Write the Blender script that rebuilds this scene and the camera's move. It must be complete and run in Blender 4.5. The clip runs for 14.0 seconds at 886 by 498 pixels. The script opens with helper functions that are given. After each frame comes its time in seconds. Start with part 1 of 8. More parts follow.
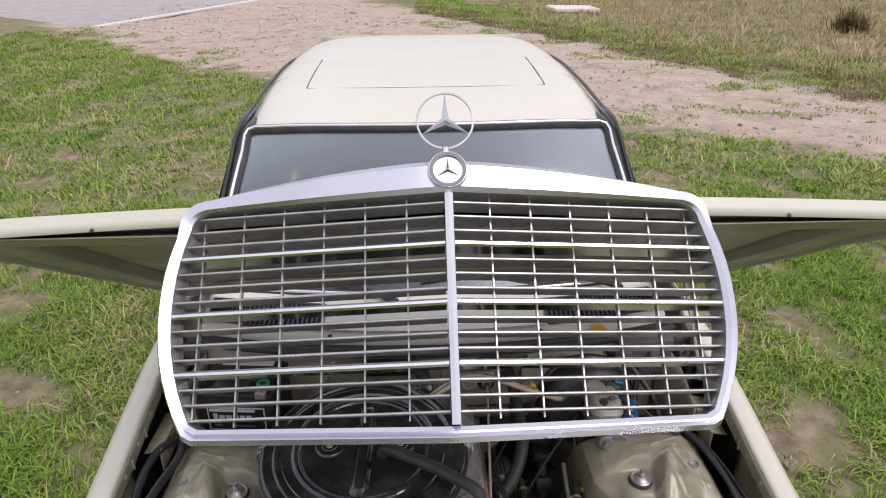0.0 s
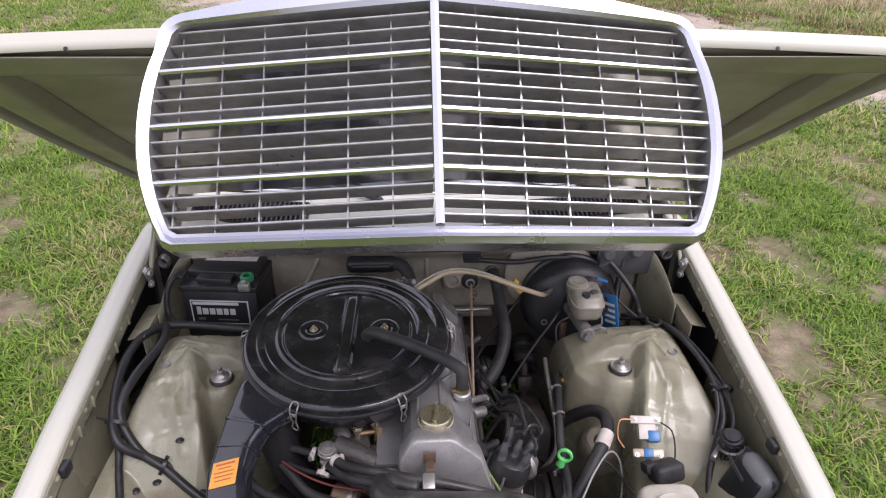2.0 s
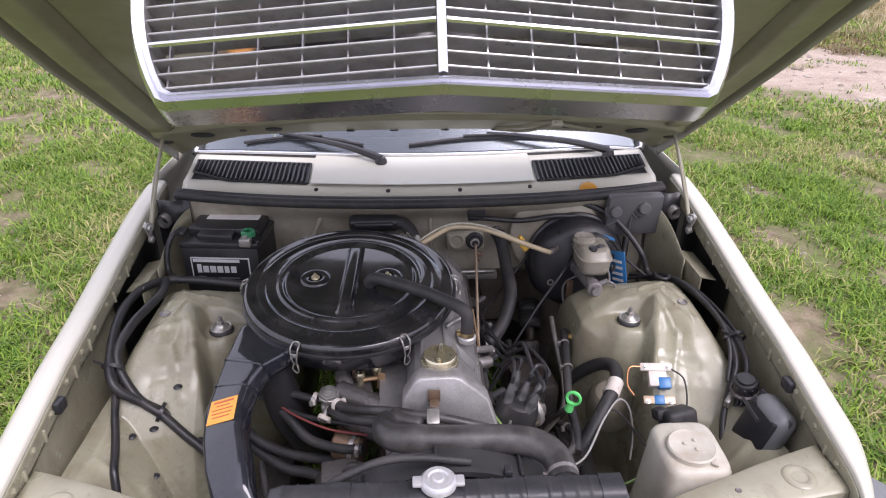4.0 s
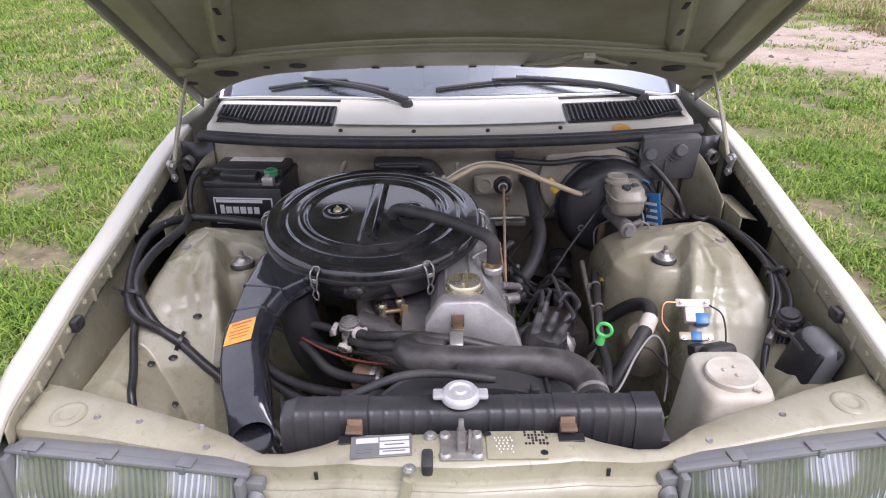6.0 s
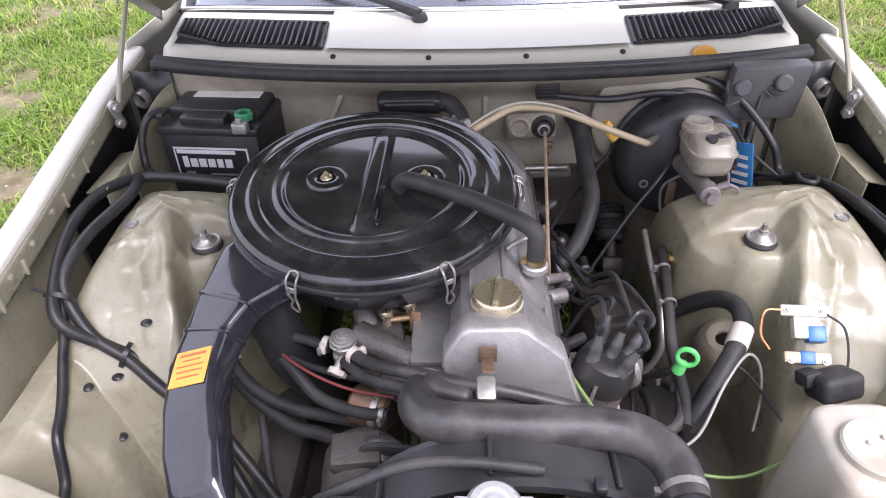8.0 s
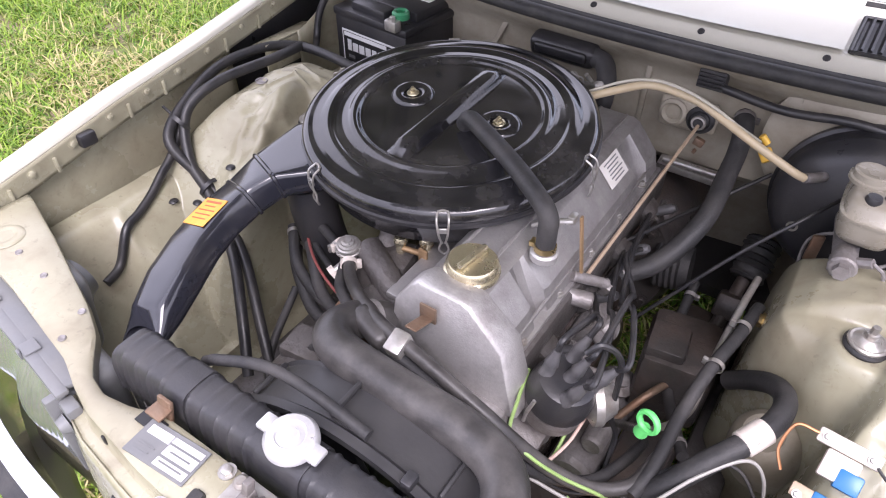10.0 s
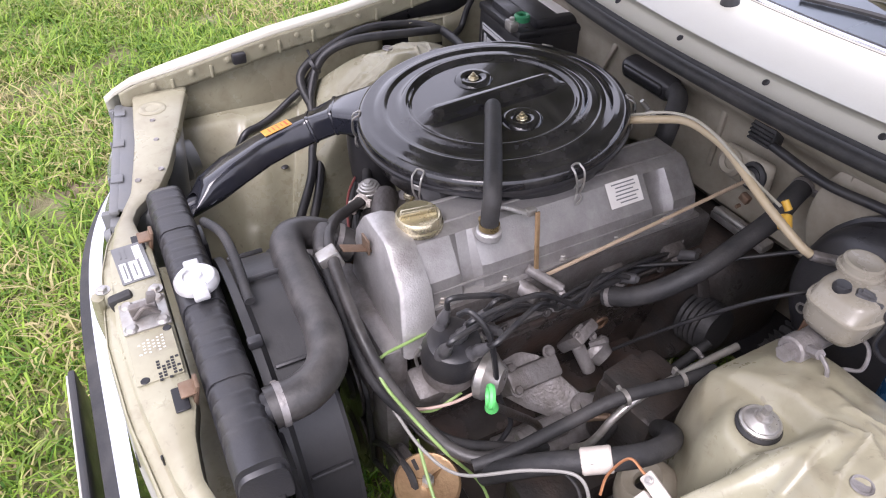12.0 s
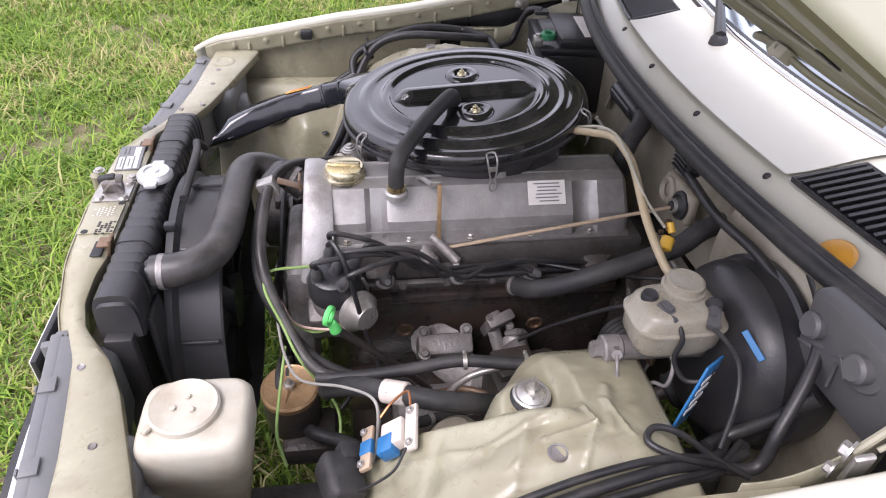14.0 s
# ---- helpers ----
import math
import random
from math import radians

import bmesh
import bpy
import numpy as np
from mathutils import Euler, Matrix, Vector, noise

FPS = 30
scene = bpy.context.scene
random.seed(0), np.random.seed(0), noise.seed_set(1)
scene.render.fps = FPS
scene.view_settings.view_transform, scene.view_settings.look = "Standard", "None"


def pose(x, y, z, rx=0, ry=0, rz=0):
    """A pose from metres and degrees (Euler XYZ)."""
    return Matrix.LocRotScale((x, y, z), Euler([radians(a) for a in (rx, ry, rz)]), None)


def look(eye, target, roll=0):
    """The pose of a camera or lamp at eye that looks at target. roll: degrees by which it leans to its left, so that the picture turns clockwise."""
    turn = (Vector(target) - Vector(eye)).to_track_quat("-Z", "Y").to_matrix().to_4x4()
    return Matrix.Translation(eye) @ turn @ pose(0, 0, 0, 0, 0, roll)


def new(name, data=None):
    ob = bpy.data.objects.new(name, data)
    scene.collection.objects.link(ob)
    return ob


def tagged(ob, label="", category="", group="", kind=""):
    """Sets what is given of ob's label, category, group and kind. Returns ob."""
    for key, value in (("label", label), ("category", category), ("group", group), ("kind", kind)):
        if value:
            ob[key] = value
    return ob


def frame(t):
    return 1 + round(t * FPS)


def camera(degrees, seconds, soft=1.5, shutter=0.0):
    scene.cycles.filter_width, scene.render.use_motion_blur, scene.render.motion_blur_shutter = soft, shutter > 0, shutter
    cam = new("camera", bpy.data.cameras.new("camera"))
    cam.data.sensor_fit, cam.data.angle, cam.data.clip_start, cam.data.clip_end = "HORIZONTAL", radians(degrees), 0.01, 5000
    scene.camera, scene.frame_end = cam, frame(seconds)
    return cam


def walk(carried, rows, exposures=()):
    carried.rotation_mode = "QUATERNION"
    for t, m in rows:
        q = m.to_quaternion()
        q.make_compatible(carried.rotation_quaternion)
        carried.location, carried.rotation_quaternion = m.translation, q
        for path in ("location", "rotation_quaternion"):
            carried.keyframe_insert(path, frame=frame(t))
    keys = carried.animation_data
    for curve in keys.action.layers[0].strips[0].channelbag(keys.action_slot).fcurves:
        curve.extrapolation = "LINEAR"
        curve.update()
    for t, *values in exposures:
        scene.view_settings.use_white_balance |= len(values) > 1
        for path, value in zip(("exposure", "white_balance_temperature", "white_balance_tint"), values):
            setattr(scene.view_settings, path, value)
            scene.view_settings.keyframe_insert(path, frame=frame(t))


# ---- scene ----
cam = camera(67.5, 14.0, soft=1.1)
PATH = [
    (0, (-0.034, -0.079, 1.986), (0.029, 1.736, 1.147), -0.5),
    (0.5, (-0.033, -0.098, 1.953), (0.033, 1.706, 1.092), -0.3),
    (1, (-0.033, -0.119, 1.918), (0.038, 1.673, 1.034), 0.0),
    (1.5, (-0.038, -0.138, 1.873), (0.044, 1.638, 0.958), 0.4),
    (2, (-0.036, -0.15, 1.826), (0.069, 1.604, 0.872), 0.7),
    (2.5, (-0.032, -0.169, 1.78), (0.081, 1.583, 0.821), 0.3),
    (2.7, (-0.032, -0.177, 1.766), (0.079, 1.581, 0.819), 0.2),
    (4.8, (-0.039, -0.225, 1.567), (0.029, 1.571, 0.691), 0.3),
    (5, (-0.038, -0.23, 1.547), (0.021, 1.57, 0.677), 0.2),
    (5.5, (-0.031, -0.236, 1.508), (0.001, 1.56, 0.627), -0.4),
    (6, (-0.025, -0.23, 1.486), (-0.025, 1.556, 0.586), -0.7),
    (6.5, (0.002, -0.17, 1.476), (-0.047, 1.601, 0.548), -0.6),
    (7, (0.01, -0.067, 1.467), (-0.072, 1.679, 0.496), -0.2),
    (7.5, (-0.022, 0.097, 1.462), (-0.081, 1.785, 0.391), -1.4),
    (8, (-0.03, 0.196, 1.454), (-0.094, 1.806, 0.268), -1.8),
    (8.5, (0.001, 0.276, 1.452), (-0.229, 1.812, 0.193), -1.2),
    (9, (0.119, 0.313, 1.44), (-0.342, 1.757, 0.135), 0.7),
    (9.2, (0.169, 0.325, 1.431), (-0.37, 1.734, 0.119), 1.2),
    (11.3, (0.635, 0.502, 1.445), (-0.56, 1.415, 0.125), 0.9),
    (11.5, (0.68, 0.539, 1.445), (-0.561, 1.393, 0.13), 1.5),
    (12, (0.76, 0.585, 1.447), (-0.579, 1.319, 0.156), 1.6),
    (12.5, (0.844, 0.639, 1.44), (-0.566, 1.283, 0.176), 2.5),
    (13, (0.943, 0.721, 1.462), (-0.525, 1.269, 0.219), 2.4),
    (13.5, (1.011, 0.838, 1.471), (-0.508, 1.237, 0.233), 2.4),
    (14, (1.08, 0.961, 1.456), (-0.475, 1.22, 0.224), 3.0),
]
walk(cam, [(t, look(eye, target, roll)) for t, eye, target, roll in PATH],
     exposures=[(0, 0.35, 6350, 20), (1.5, 0.53, 6230, 23), (2.5, 0.80, 6120, 24), (5, 0.94, 6120, 25), (7, 1.17, 6000, 24), (9, 1.66, 6130, 27), (11.5, 1.45, 6130, 25), (14, 1.26, 6200, 23)])

# ---- sky, sun ----
world = bpy.data.worlds.new("overcast")
scene.world = world
world.use_nodes = True
wn, wl = world.node_tree.nodes, world.node_tree.links
sky = wn.new("ShaderNodeTexSky")
sky.sky_type, sky.sun_disc = "NISHITA", False
sky.sun_elevation, sky.sun_rotation = radians(55), radians(140)
sky.dust_density, sky.air_density = 4.0, 1.0
hs = wn.new("ShaderNodeHueSaturation")
hs.inputs["Saturation"].default_value = 0.35
wl.new(sky.outputs[0], hs.inputs["Color"])
# cloud layer: brightest overhead, three fifths of that at the horizon
gco, sep, mrg, cloud, blend = wn.new("ShaderNodeTexCoord"), wn.new("ShaderNodeSeparateXYZ"), wn.new("ShaderNodeMapRange"), wn.new("ShaderNodeTexNoise"), wn.new("ShaderNodeMix")
wl.new(gco.outputs["Generated"], sep.inputs[0])
wl.new(sep.outputs["Z"], mrg.inputs["Value"])
mrg.inputs["To Min"].default_value, mrg.inputs["To Max"].default_value = 4.9, 7.9
cloud.inputs["Scale"].default_value, cloud.inputs["Detail"].default_value = 2.2, 5
wl.new(gco.outputs["Generated"], cloud.inputs["Vector"])
cr = wn.new("ShaderNodeMapRange")
cr.inputs["From Min"].default_value, cr.inputs["From Max"].default_value = 0.3, 0.7
cr.inputs["To Min"].default_value, cr.inputs["To Max"].default_value = 0.72, 1.22
wl.new(cloud.outputs[0], cr.inputs["Value"])
mul = wn.new("ShaderNodeMath")
mul.operation = "MULTIPLY"
wl.new(mrg.outputs[0], mul.inputs[0])
wl.new(cr.outputs[0], mul.inputs[1])
vm = wn.new("ShaderNodeVectorMath")
vm.operation = "SCALE"
vm.inputs[0].default_value = (0.96, 0.985, 1.03)
wl.new(mul.outputs[0], vm.inputs["Scale"])
blend.data_type, blend.inputs["Factor"].default_value = "RGBA", 0.75
wl.new(hs.outputs[0], blend.inputs["A"])
wl.new(vm.outputs[0], blend.inputs["B"])
wl.new(blend.outputs["Result"], wn["Background"].inputs["Color"])
wn["Background"].inputs["Strength"].default_value = 0.135
sun = new("sun", bpy.data.lights.new("sun", "SUN"))
sun.data.energy, sun.data.angle, sun.data.color = 1.35, radians(34), (1.0, 0.96, 0.9)
sun.matrix_world = look((2.7, -2.0, 6.0), (0, 1.2, 0))


# ---- materials ----
def material(name, color, rough=0.5, metal=0.0, vary=0.12, grain=40.0, bump=0.0, bump_scale=120.0,
             dirt=None, dirt_amount=0.0, dirt_scale=6.0, coat=0.0, rough_vary=0.12, spec=0.5, shade_random=0.0, stretch=(1, 1, 1)):
    """Principled surface with fine grain, larger stains, relief and uneven gloss."""
    m = bpy.data.materials.new(name)
    m.use_nodes = True
    n, l = m.node_tree.nodes, m.node_tree.links
    b = n["Principled BSDF"]
    b.inputs["Metallic"].default_value = metal
    b.inputs["Coat Weight"].default_value = coat
    b.inputs["Coat Roughness"].default_value = 0.06
    b.inputs["Specular IOR Level"].default_value = spec
    tc = n.new("ShaderNodeTexCoord")
    mp = n.new("ShaderNodeMapping")
    mp.inputs["Scale"].default_value = stretch
    l.new(tc.outputs["Object"], mp.inputs["Vector"])
    fine, big = n.new("ShaderNodeTexNoise"), n.new("ShaderNodeTexNoise")
    fine.inputs["Scale"].default_value, fine.inputs["Detail"].default_value = grain, 5
    big.inputs["Scale"].default_value, big.inputs["Detail"].default_value = dirt_scale, 6
    big.inputs["Roughness"].default_value = 0.65
    l.new(mp.outputs[0], fine.inputs["Vector"])
    l.new(mp.outputs[0], big.inputs["Vector"])
    mx = n.new("ShaderNodeMix")
    mx.data_type = "RGBA"
    mx.inputs["A"].default_value = [c * (1 - vary) for c in color] + [1]
    mx.inputs["B"].default_value = [min(1, c * (1 + vary)) for c in color] + [1]
    l.new(fine.outputs[0], mx.inputs["Factor"])
    out = mx.outputs["Result"]
    mr = n.new("ShaderNodeMapRange")
    mr.inputs["From Min"].default_value, mr.inputs["From Max"].default_value = 0.42, 0.68
    l.new(big.outputs[0], mr.inputs["Value"])
    if dirt:
        ml = n.new("ShaderNodeMath")
        ml.operation = "MULTIPLY"
        ml.inputs[1].default_value = dirt_amount
        l.new(mr.outputs[0], ml.inputs[0])
        dm = n.new("ShaderNodeMix")
        dm.data_type = "RGBA"
        dm.inputs["B"].default_value = [*dirt, 1]
        l.new(ml.outputs[0], dm.inputs["Factor"])
        l.new(out, dm.inputs["A"])
        out = dm.outputs["Result"]
    if shade_random:
        oi = n.new("ShaderNodeObjectInfo")
        hv = n.new("ShaderNodeHueSaturation")
        rr = n.new("ShaderNodeMapRange")
        rr.inputs["To Min"].default_value, rr.inputs["To Max"].default_value = 1 - shade_random, 1 + shade_random
        l.new(oi.outputs["Random"], rr.inputs["Value"])
        l.new(rr.outputs[0], hv.inputs["Value"])
        l.new(out, hv.inputs["Color"])
        out = hv.outputs[0]
    l.new(out, b.inputs["Base Color"])
    rg = n.new("ShaderNodeMapRange")
    rg.inputs["To Min"].default_value, rg.inputs["To Max"].default_value = max(0.02, rough - rough_vary), min(1, rough + rough_vary)
    l.new(big.outputs[0], rg.inputs["Value"])
    rg.inputs["From Min"].default_value, rg.inputs["From Max"].default_value = 0.3, 0.7
    l.new(rg.outputs[0], b.inputs["Roughness"])
    if bump:
        bn, bp = n.new("ShaderNodeTexNoise"), n.new("ShaderNodeBump")
        bn.inputs["Scale"].default_value, bn.inputs["Detail"].default_value = bump_scale, 6
        bp.inputs["Strength"].default_value, bp.inputs["Distance"].default_value = bump, 0.004
        l.new(mp.outputs[0], bn.inputs["Vector"])
        l.new(bn.outputs[0], bp.inputs["Height"])
        l.new(bp.outputs[0], b.inputs["Normal"])
    return m


def bay_paint(name):
    """Old olive-beige paint: still glossy, with brown dirt in blotches, runs and fine specks, and scuffed spots."""
    m = material(name, (0.335, 0.318, 0.226), 0.33, 0, 0.05, 90, 0.08, 30, dirt=(0.215, 0.185, 0.125), dirt_amount=0.5, dirt_scale=5, coat=0.2, rough_vary=0.14)
    n, l = m.node_tree.nodes, m.node_tree.links
    b = n["Principled BSDF"]
    src = b.inputs["Base Color"].links[0].from_socket
    tc = n.new("ShaderNodeTexCoord")
    for scale, lo, hi, amount, col in ((3.5, 0.50, 0.68, 0.42, (0.17, 0.14, 0.09)), (17, 0.54, 0.74, 0.45, (0.15, 0.12, 0.08)), (75, 0.60, 0.70, 0.35, (0.12, 0.095, 0.07))):
        t, q, mu, mx = n.new("ShaderNodeTexNoise"), n.new("ShaderNodeMapRange"), n.new("ShaderNodeMath"), n.new("ShaderNodeMix")
        t.inputs["Scale"].default_value, t.inputs["Detail"].default_value, t.inputs["Roughness"].default_value = scale, 5, 0.6
        t.inputs["Distortion"].default_value = 0.6
        q.inputs["From Min"].default_value, q.inputs["From Max"].default_value = lo, hi
        mu.operation = "MULTIPLY"
        mu.inputs[1].default_value = amount
        mx.data_type = "RGBA"
        mx.inputs["B"].default_value = [*col, 1]
        l.new(tc.outputs["Object"], t.inputs["Vector"])
        l.new(t.outputs[0], q.inputs["Value"])
        l.new(q.outputs[0], mu.inputs[0])
        l.new(mu.outputs[0], mx.inputs["Factor"])
        l.new(src, mx.inputs["A"])
        src = mx.outputs["Result"]
    l.new(src, b.inputs["Base Color"])
    return m


PAINT = material("ivory_paint", (0.565, 0.548, 0.468), 0.34, 0, 0.03, 300, coat=0.12, dirt=(0.45, 0.41, 0.32), dirt_amount=0.12, dirt_scale=5, rough_vary=0.06)
BAY = bay_paint("dusty_bay_paint")
# bay paint again, dustier, with shade mixed into its dark stains
FIREWALL = material("dusty_shaded_paint", (0.34, 0.31, 0.245), 0.55, 0, 0.10, 60, 0.15, 60, dirt=(0.15, 0.12, 0.08), dirt_amount=0.65, dirt_scale=7)
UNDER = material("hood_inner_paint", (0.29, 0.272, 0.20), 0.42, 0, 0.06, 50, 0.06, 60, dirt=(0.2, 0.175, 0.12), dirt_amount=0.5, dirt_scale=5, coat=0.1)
CHROME = material("chrome", (0.80, 0.80, 0.83), 0.12, 1.0, 0.03, 200, rough_vary=0.06, dirt=(0.62, 0.62, 0.62), dirt_amount=0.4, dirt_scale=12)
SHELL = material("weathered_chrome", (0.60, 0.60, 0.655), 0.27, 1.0, 0.03, 200, rough_vary=0.08, dirt=(0.66, 0.66, 0.71), dirt_amount=0.4, dirt_scale=9)
SLAT = material("satin_grille_metal", (0.47, 0.465, 0.46), 0.36, 0.65, 0.12, 80, rough_vary=0.1, dirt=(0.24, 0.22, 0.2), dirt_amount=0.6, dirt_scale=30)
GRIME = material("grime_caked_alloy", (0.115, 0.107, 0.103), 0.5, 0.35, 0.25, 70, 0.5, 140, dirt=(0.07, 0.06, 0.052), dirt_amount=0.85, dirt_scale=16)
STEEL = material("dull_steel", (0.46, 0.45, 0.43), 0.36, 0.7, 0.12, 150, 0.1, 200, dirt=(0.22, 0.17, 0.12), dirt_amount=0.5, dirt_scale=30)
# darker copy of the cast alloy below; only the cover's nose keeps the lit tone
COVER = material("darker_cover_alloy", (0.40, 0.388, 0.378), 0.44, 0.6, 0.10, 220, 0.15, 350, dirt=(0.20, 0.185, 0.18), dirt_amount=0.75, dirt_scale=9, rough_vary=0.14)
ALU = material("cast_aluminium", (0.51, 0.495, 0.482), 0.47, 0.6, 0.12, 220, 0.25, 350, dirt=(0.26, 0.24, 0.23), dirt_amount=0.8, dirt_scale=13, rough_vary=0.14)
CAST = material("grimy_cast_metal", (0.30, 0.285, 0.28), 0.48, 0.4, 0.2, 90, 0.4, 160, dirt=(0.12, 0.10, 0.085), dirt_amount=0.8, dirt_scale=14)
IRON = material("oily_iron", (0.050, 0.046, 0.044), 0.40, 0.2, 0.3, 60, 0.4, 120, dirt=(0.13, 0.085, 0.06), dirt_amount=0.45, dirt_scale=7, rough_vary=0.16)
GLOSS = material("black_enamel", (0.013, 0.013, 0.015), 0.12, 0, 0.2, 200, 0.012, 40, dirt=(0.065, 0.062, 0.061), dirt_amount=0.6, dirt_scale=13, coat=0.5, rough_vary=0.07)
PLASTIC = material("black_plastic", (0.022, 0.022, 0.025), 0.38, 0, 0.2, 120, 0.1, 300, dirt=(0.05, 0.046, 0.042), dirt_amount=0.5, dirt_scale=14)
SNORKEL = material("blue_black_plastic", (0.020, 0.021, 0.028), 0.15, 0, 0.15, 90, 0.015, 40, dirt=(0.05, 0.048, 0.046), dirt_amount=0.35, dirt_scale=10, coat=0.5, rough_vary=0.07)
BOOT = material("grey_rubber_boot", (0.075, 0.074, 0.077), 0.40, 0, 0.25, 120, 0.15, 250, dirt=(0.085, 0.08, 0.077), dirt_amount=0.6, dirt_scale=30)
TANK = material("ribbed_black_plastic", (0.03, 0.03, 0.033), 0.42, 0, 0.2, 150, 0.1, 300, dirt=(0.055, 0.052, 0.05), dirt_amount=0.55, dirt_scale=14)
HOSE = material("chalky_hose_rubber", (0.037, 0.035, 0.034), 0.44, 0, 0.25, 60, 0.12, 200, spec=0.5, dirt=(0.14, 0.130, 0.122), dirt_amount=0.6, dirt_scale=12)
RUBBER = material("dusty_rubber", (0.026, 0.026, 0.027), 0.58, 0, 0.3, 90, 0.2, 250, spec=0.4, dirt=(0.075, 0.070, 0.067), dirt_amount=0.6, dirt_scale=14)
CABLE = material("cable_sheath", (0.02, 0.02, 0.022), 0.42, 0, 0.2, 90, 0.05, 300, dirt=(0.055, 0.05, 0.045), dirt_amount=0.5, dirt_scale=24)
WASHER = material("milky_plastic", (0.50, 0.475, 0.40), 0.42, 0, 0.06, 30, 0.08, 60, dirt=(0.30, 0.235, 0.165), dirt_amount=0.8, dirt_scale=7, spec=0.4)
RESERVOIR = material("yellowed_plastic", (0.285, 0.262, 0.212), 0.28, 0, 0.08, 40, 0.05, 80, dirt=(0.22, 0.19, 0.14), dirt_amount=0.6, dirt_scale=18)
BRASS = material("yellow_zinc", (0.55, 0.43, 0.22), 0.32, 0.9, 0.1, 100, 0.08, 200, dirt=(0.3, 0.2, 0.1), dirt_amount=0.5, dirt_scale=25)
GOLD = material("gold_passivated_cap", (0.66, 0.60, 0.43), 0.27, 0.85, 0.08, 120, dirt=(0.35, 0.27, 0.15), dirt_amount=0.5, dirt_scale=30)
RUSTY = material("rust_stained_steel", (0.24, 0.17, 0.12), 0.5, 0.6, 0.2, 120, 0.2, 200, dirt=(0.22, 0.12, 0.07), dirt_amount=0.7, dirt_scale=20)
TARNISH = material("tarnished_yellow_zinc", (0.46, 0.31, 0.17), 0.42, 0.55, 0.2, 120, 0.2, 200, dirt=(0.26, 0.15, 0.08), dirt_amount=0.6, dirt_scale=22)
AMBER = material("amber_hose", (0.46, 0.37, 0.235), 0.35, 0, 0.15, 60, dirt=(0.4, 0.35, 0.25), dirt_amount=0.6, dirt_scale=14)
CLEAR = material("cloudy_tube", (0.42, 0.40, 0.33), 0.3, 0, 0.1, 60)
YELLOW = material("yellow_plastic", (0.75, 0.45, 0.06), 0.4, 0, 0.08, 60)
ORANGE = material("amber_cap_plastic", (0.55, 0.26, 0.03), 0.4, 0, 0.1, 60)
GREEN = material("green_plastic", (0.12, 0.62, 0.16), 0.35, 0, 0.06, 60)
DKGREEN = material("dark_green_plastic", (0.03, 0.20, 0.09), 0.4, 0, 0.1, 60)
WHITE = material("white_paper", (0.72, 0.70, 0.67), 0.6, 0, 0.05, 80, dirt=(0.5, 0.46, 0.4), dirt_amount=0.4, dirt_scale=20)
ORLABEL = material("orange_label", (0.85, 0.40, 0.06), 0.45, 0, 0.06, 80, dirt=(0.7, 0.28, 0.05), dirt_amount=0.5, dirt_scale=40)
RED = material("red_ink", (0.55, 0.10, 0.04), 0.5, 0, 0.1, 80)
BLUE = material("blue_plastic", (0.03, 0.16, 0.38), 0.35, 0, 0.1, 60)
SILVERPRINT = material("silver_print", (0.62, 0.62, 0.62), 0.4, 0.1, 0.05, 80)
BLACKPRINT = material("black_print", (0.015, 0.015, 0.017), 0.45, 0, 0.1, 80)
TRIMGREY = material("grey_lamp_trim", (0.145, 0.149, 0.153), 0.45, 0, 0.08, 120, 0.05, 300, dirt=(0.22, 0.215, 0.20), dirt_amount=0.3, dirt_scale=20)
COPPER = material("copper_wire", (0.55, 0.25, 0.12), 0.4, 0.7)
TANCLAMP = material("tan_zinc", (0.52, 0.40, 0.29), 0.45, 0.3, 0.1, 80, dirt=(0.35, 0.25, 0.16), dirt_amount=0.5, dirt_scale=30)
CERAMIC = material("ceramic", (0.66, 0.60, 0.54), 0.5, 0, 0.05, 60, dirt=(0.35, 0.3, 0.25), dirt_amount=0.5, dirt_scale=30)
WIRE_RED = material("red_wire", (0.20, 0.05, 0.045), 0.5)
WIRE_PINK = material("pale_wire", (0.55, 0.40, 0.34), 0.45)
WIRE_GREEN = material("green_yellow_wire", (0.28, 0.42, 0.14), 0.45)
WIRE_GREY = material("grey_wire", (0.30, 0.29, 0.27), 0.45)
FABRIC = material("dark_upholstery", (0.16, 0.15, 0.14), 0.85, 0, 0.2, 200, 0.2, 400)
DASH = material("dark_padded_vinyl", (0.03, 0.03, 0.032), 0.9, 0, 0.2, 200, 0.2, 400, spec=0.1)
COWLGREY = material("dusty_grey_plastic", (0.030, 0.030, 0.032), 0.45, 0, 0.15, 120, 0.05, 200, dirt=(0.06, 0.057, 0.055), dirt_amount=0.4, dirt_scale=9)
BLOCK = material("rust_brown_iron", (0.062, 0.055, 0.052), 0.30, 0.1, 0.3, 50, 0.25, 110, dirt=(0.115, 0.066, 0.045), dirt_amount=0.6, dirt_scale=9, rough_vary=0.16, coat=0.4)
TYRE = material("tyre_rubber", (0.025, 0.025, 0.026), 0.75, 0, 0.2, 60, 0.2, 150)


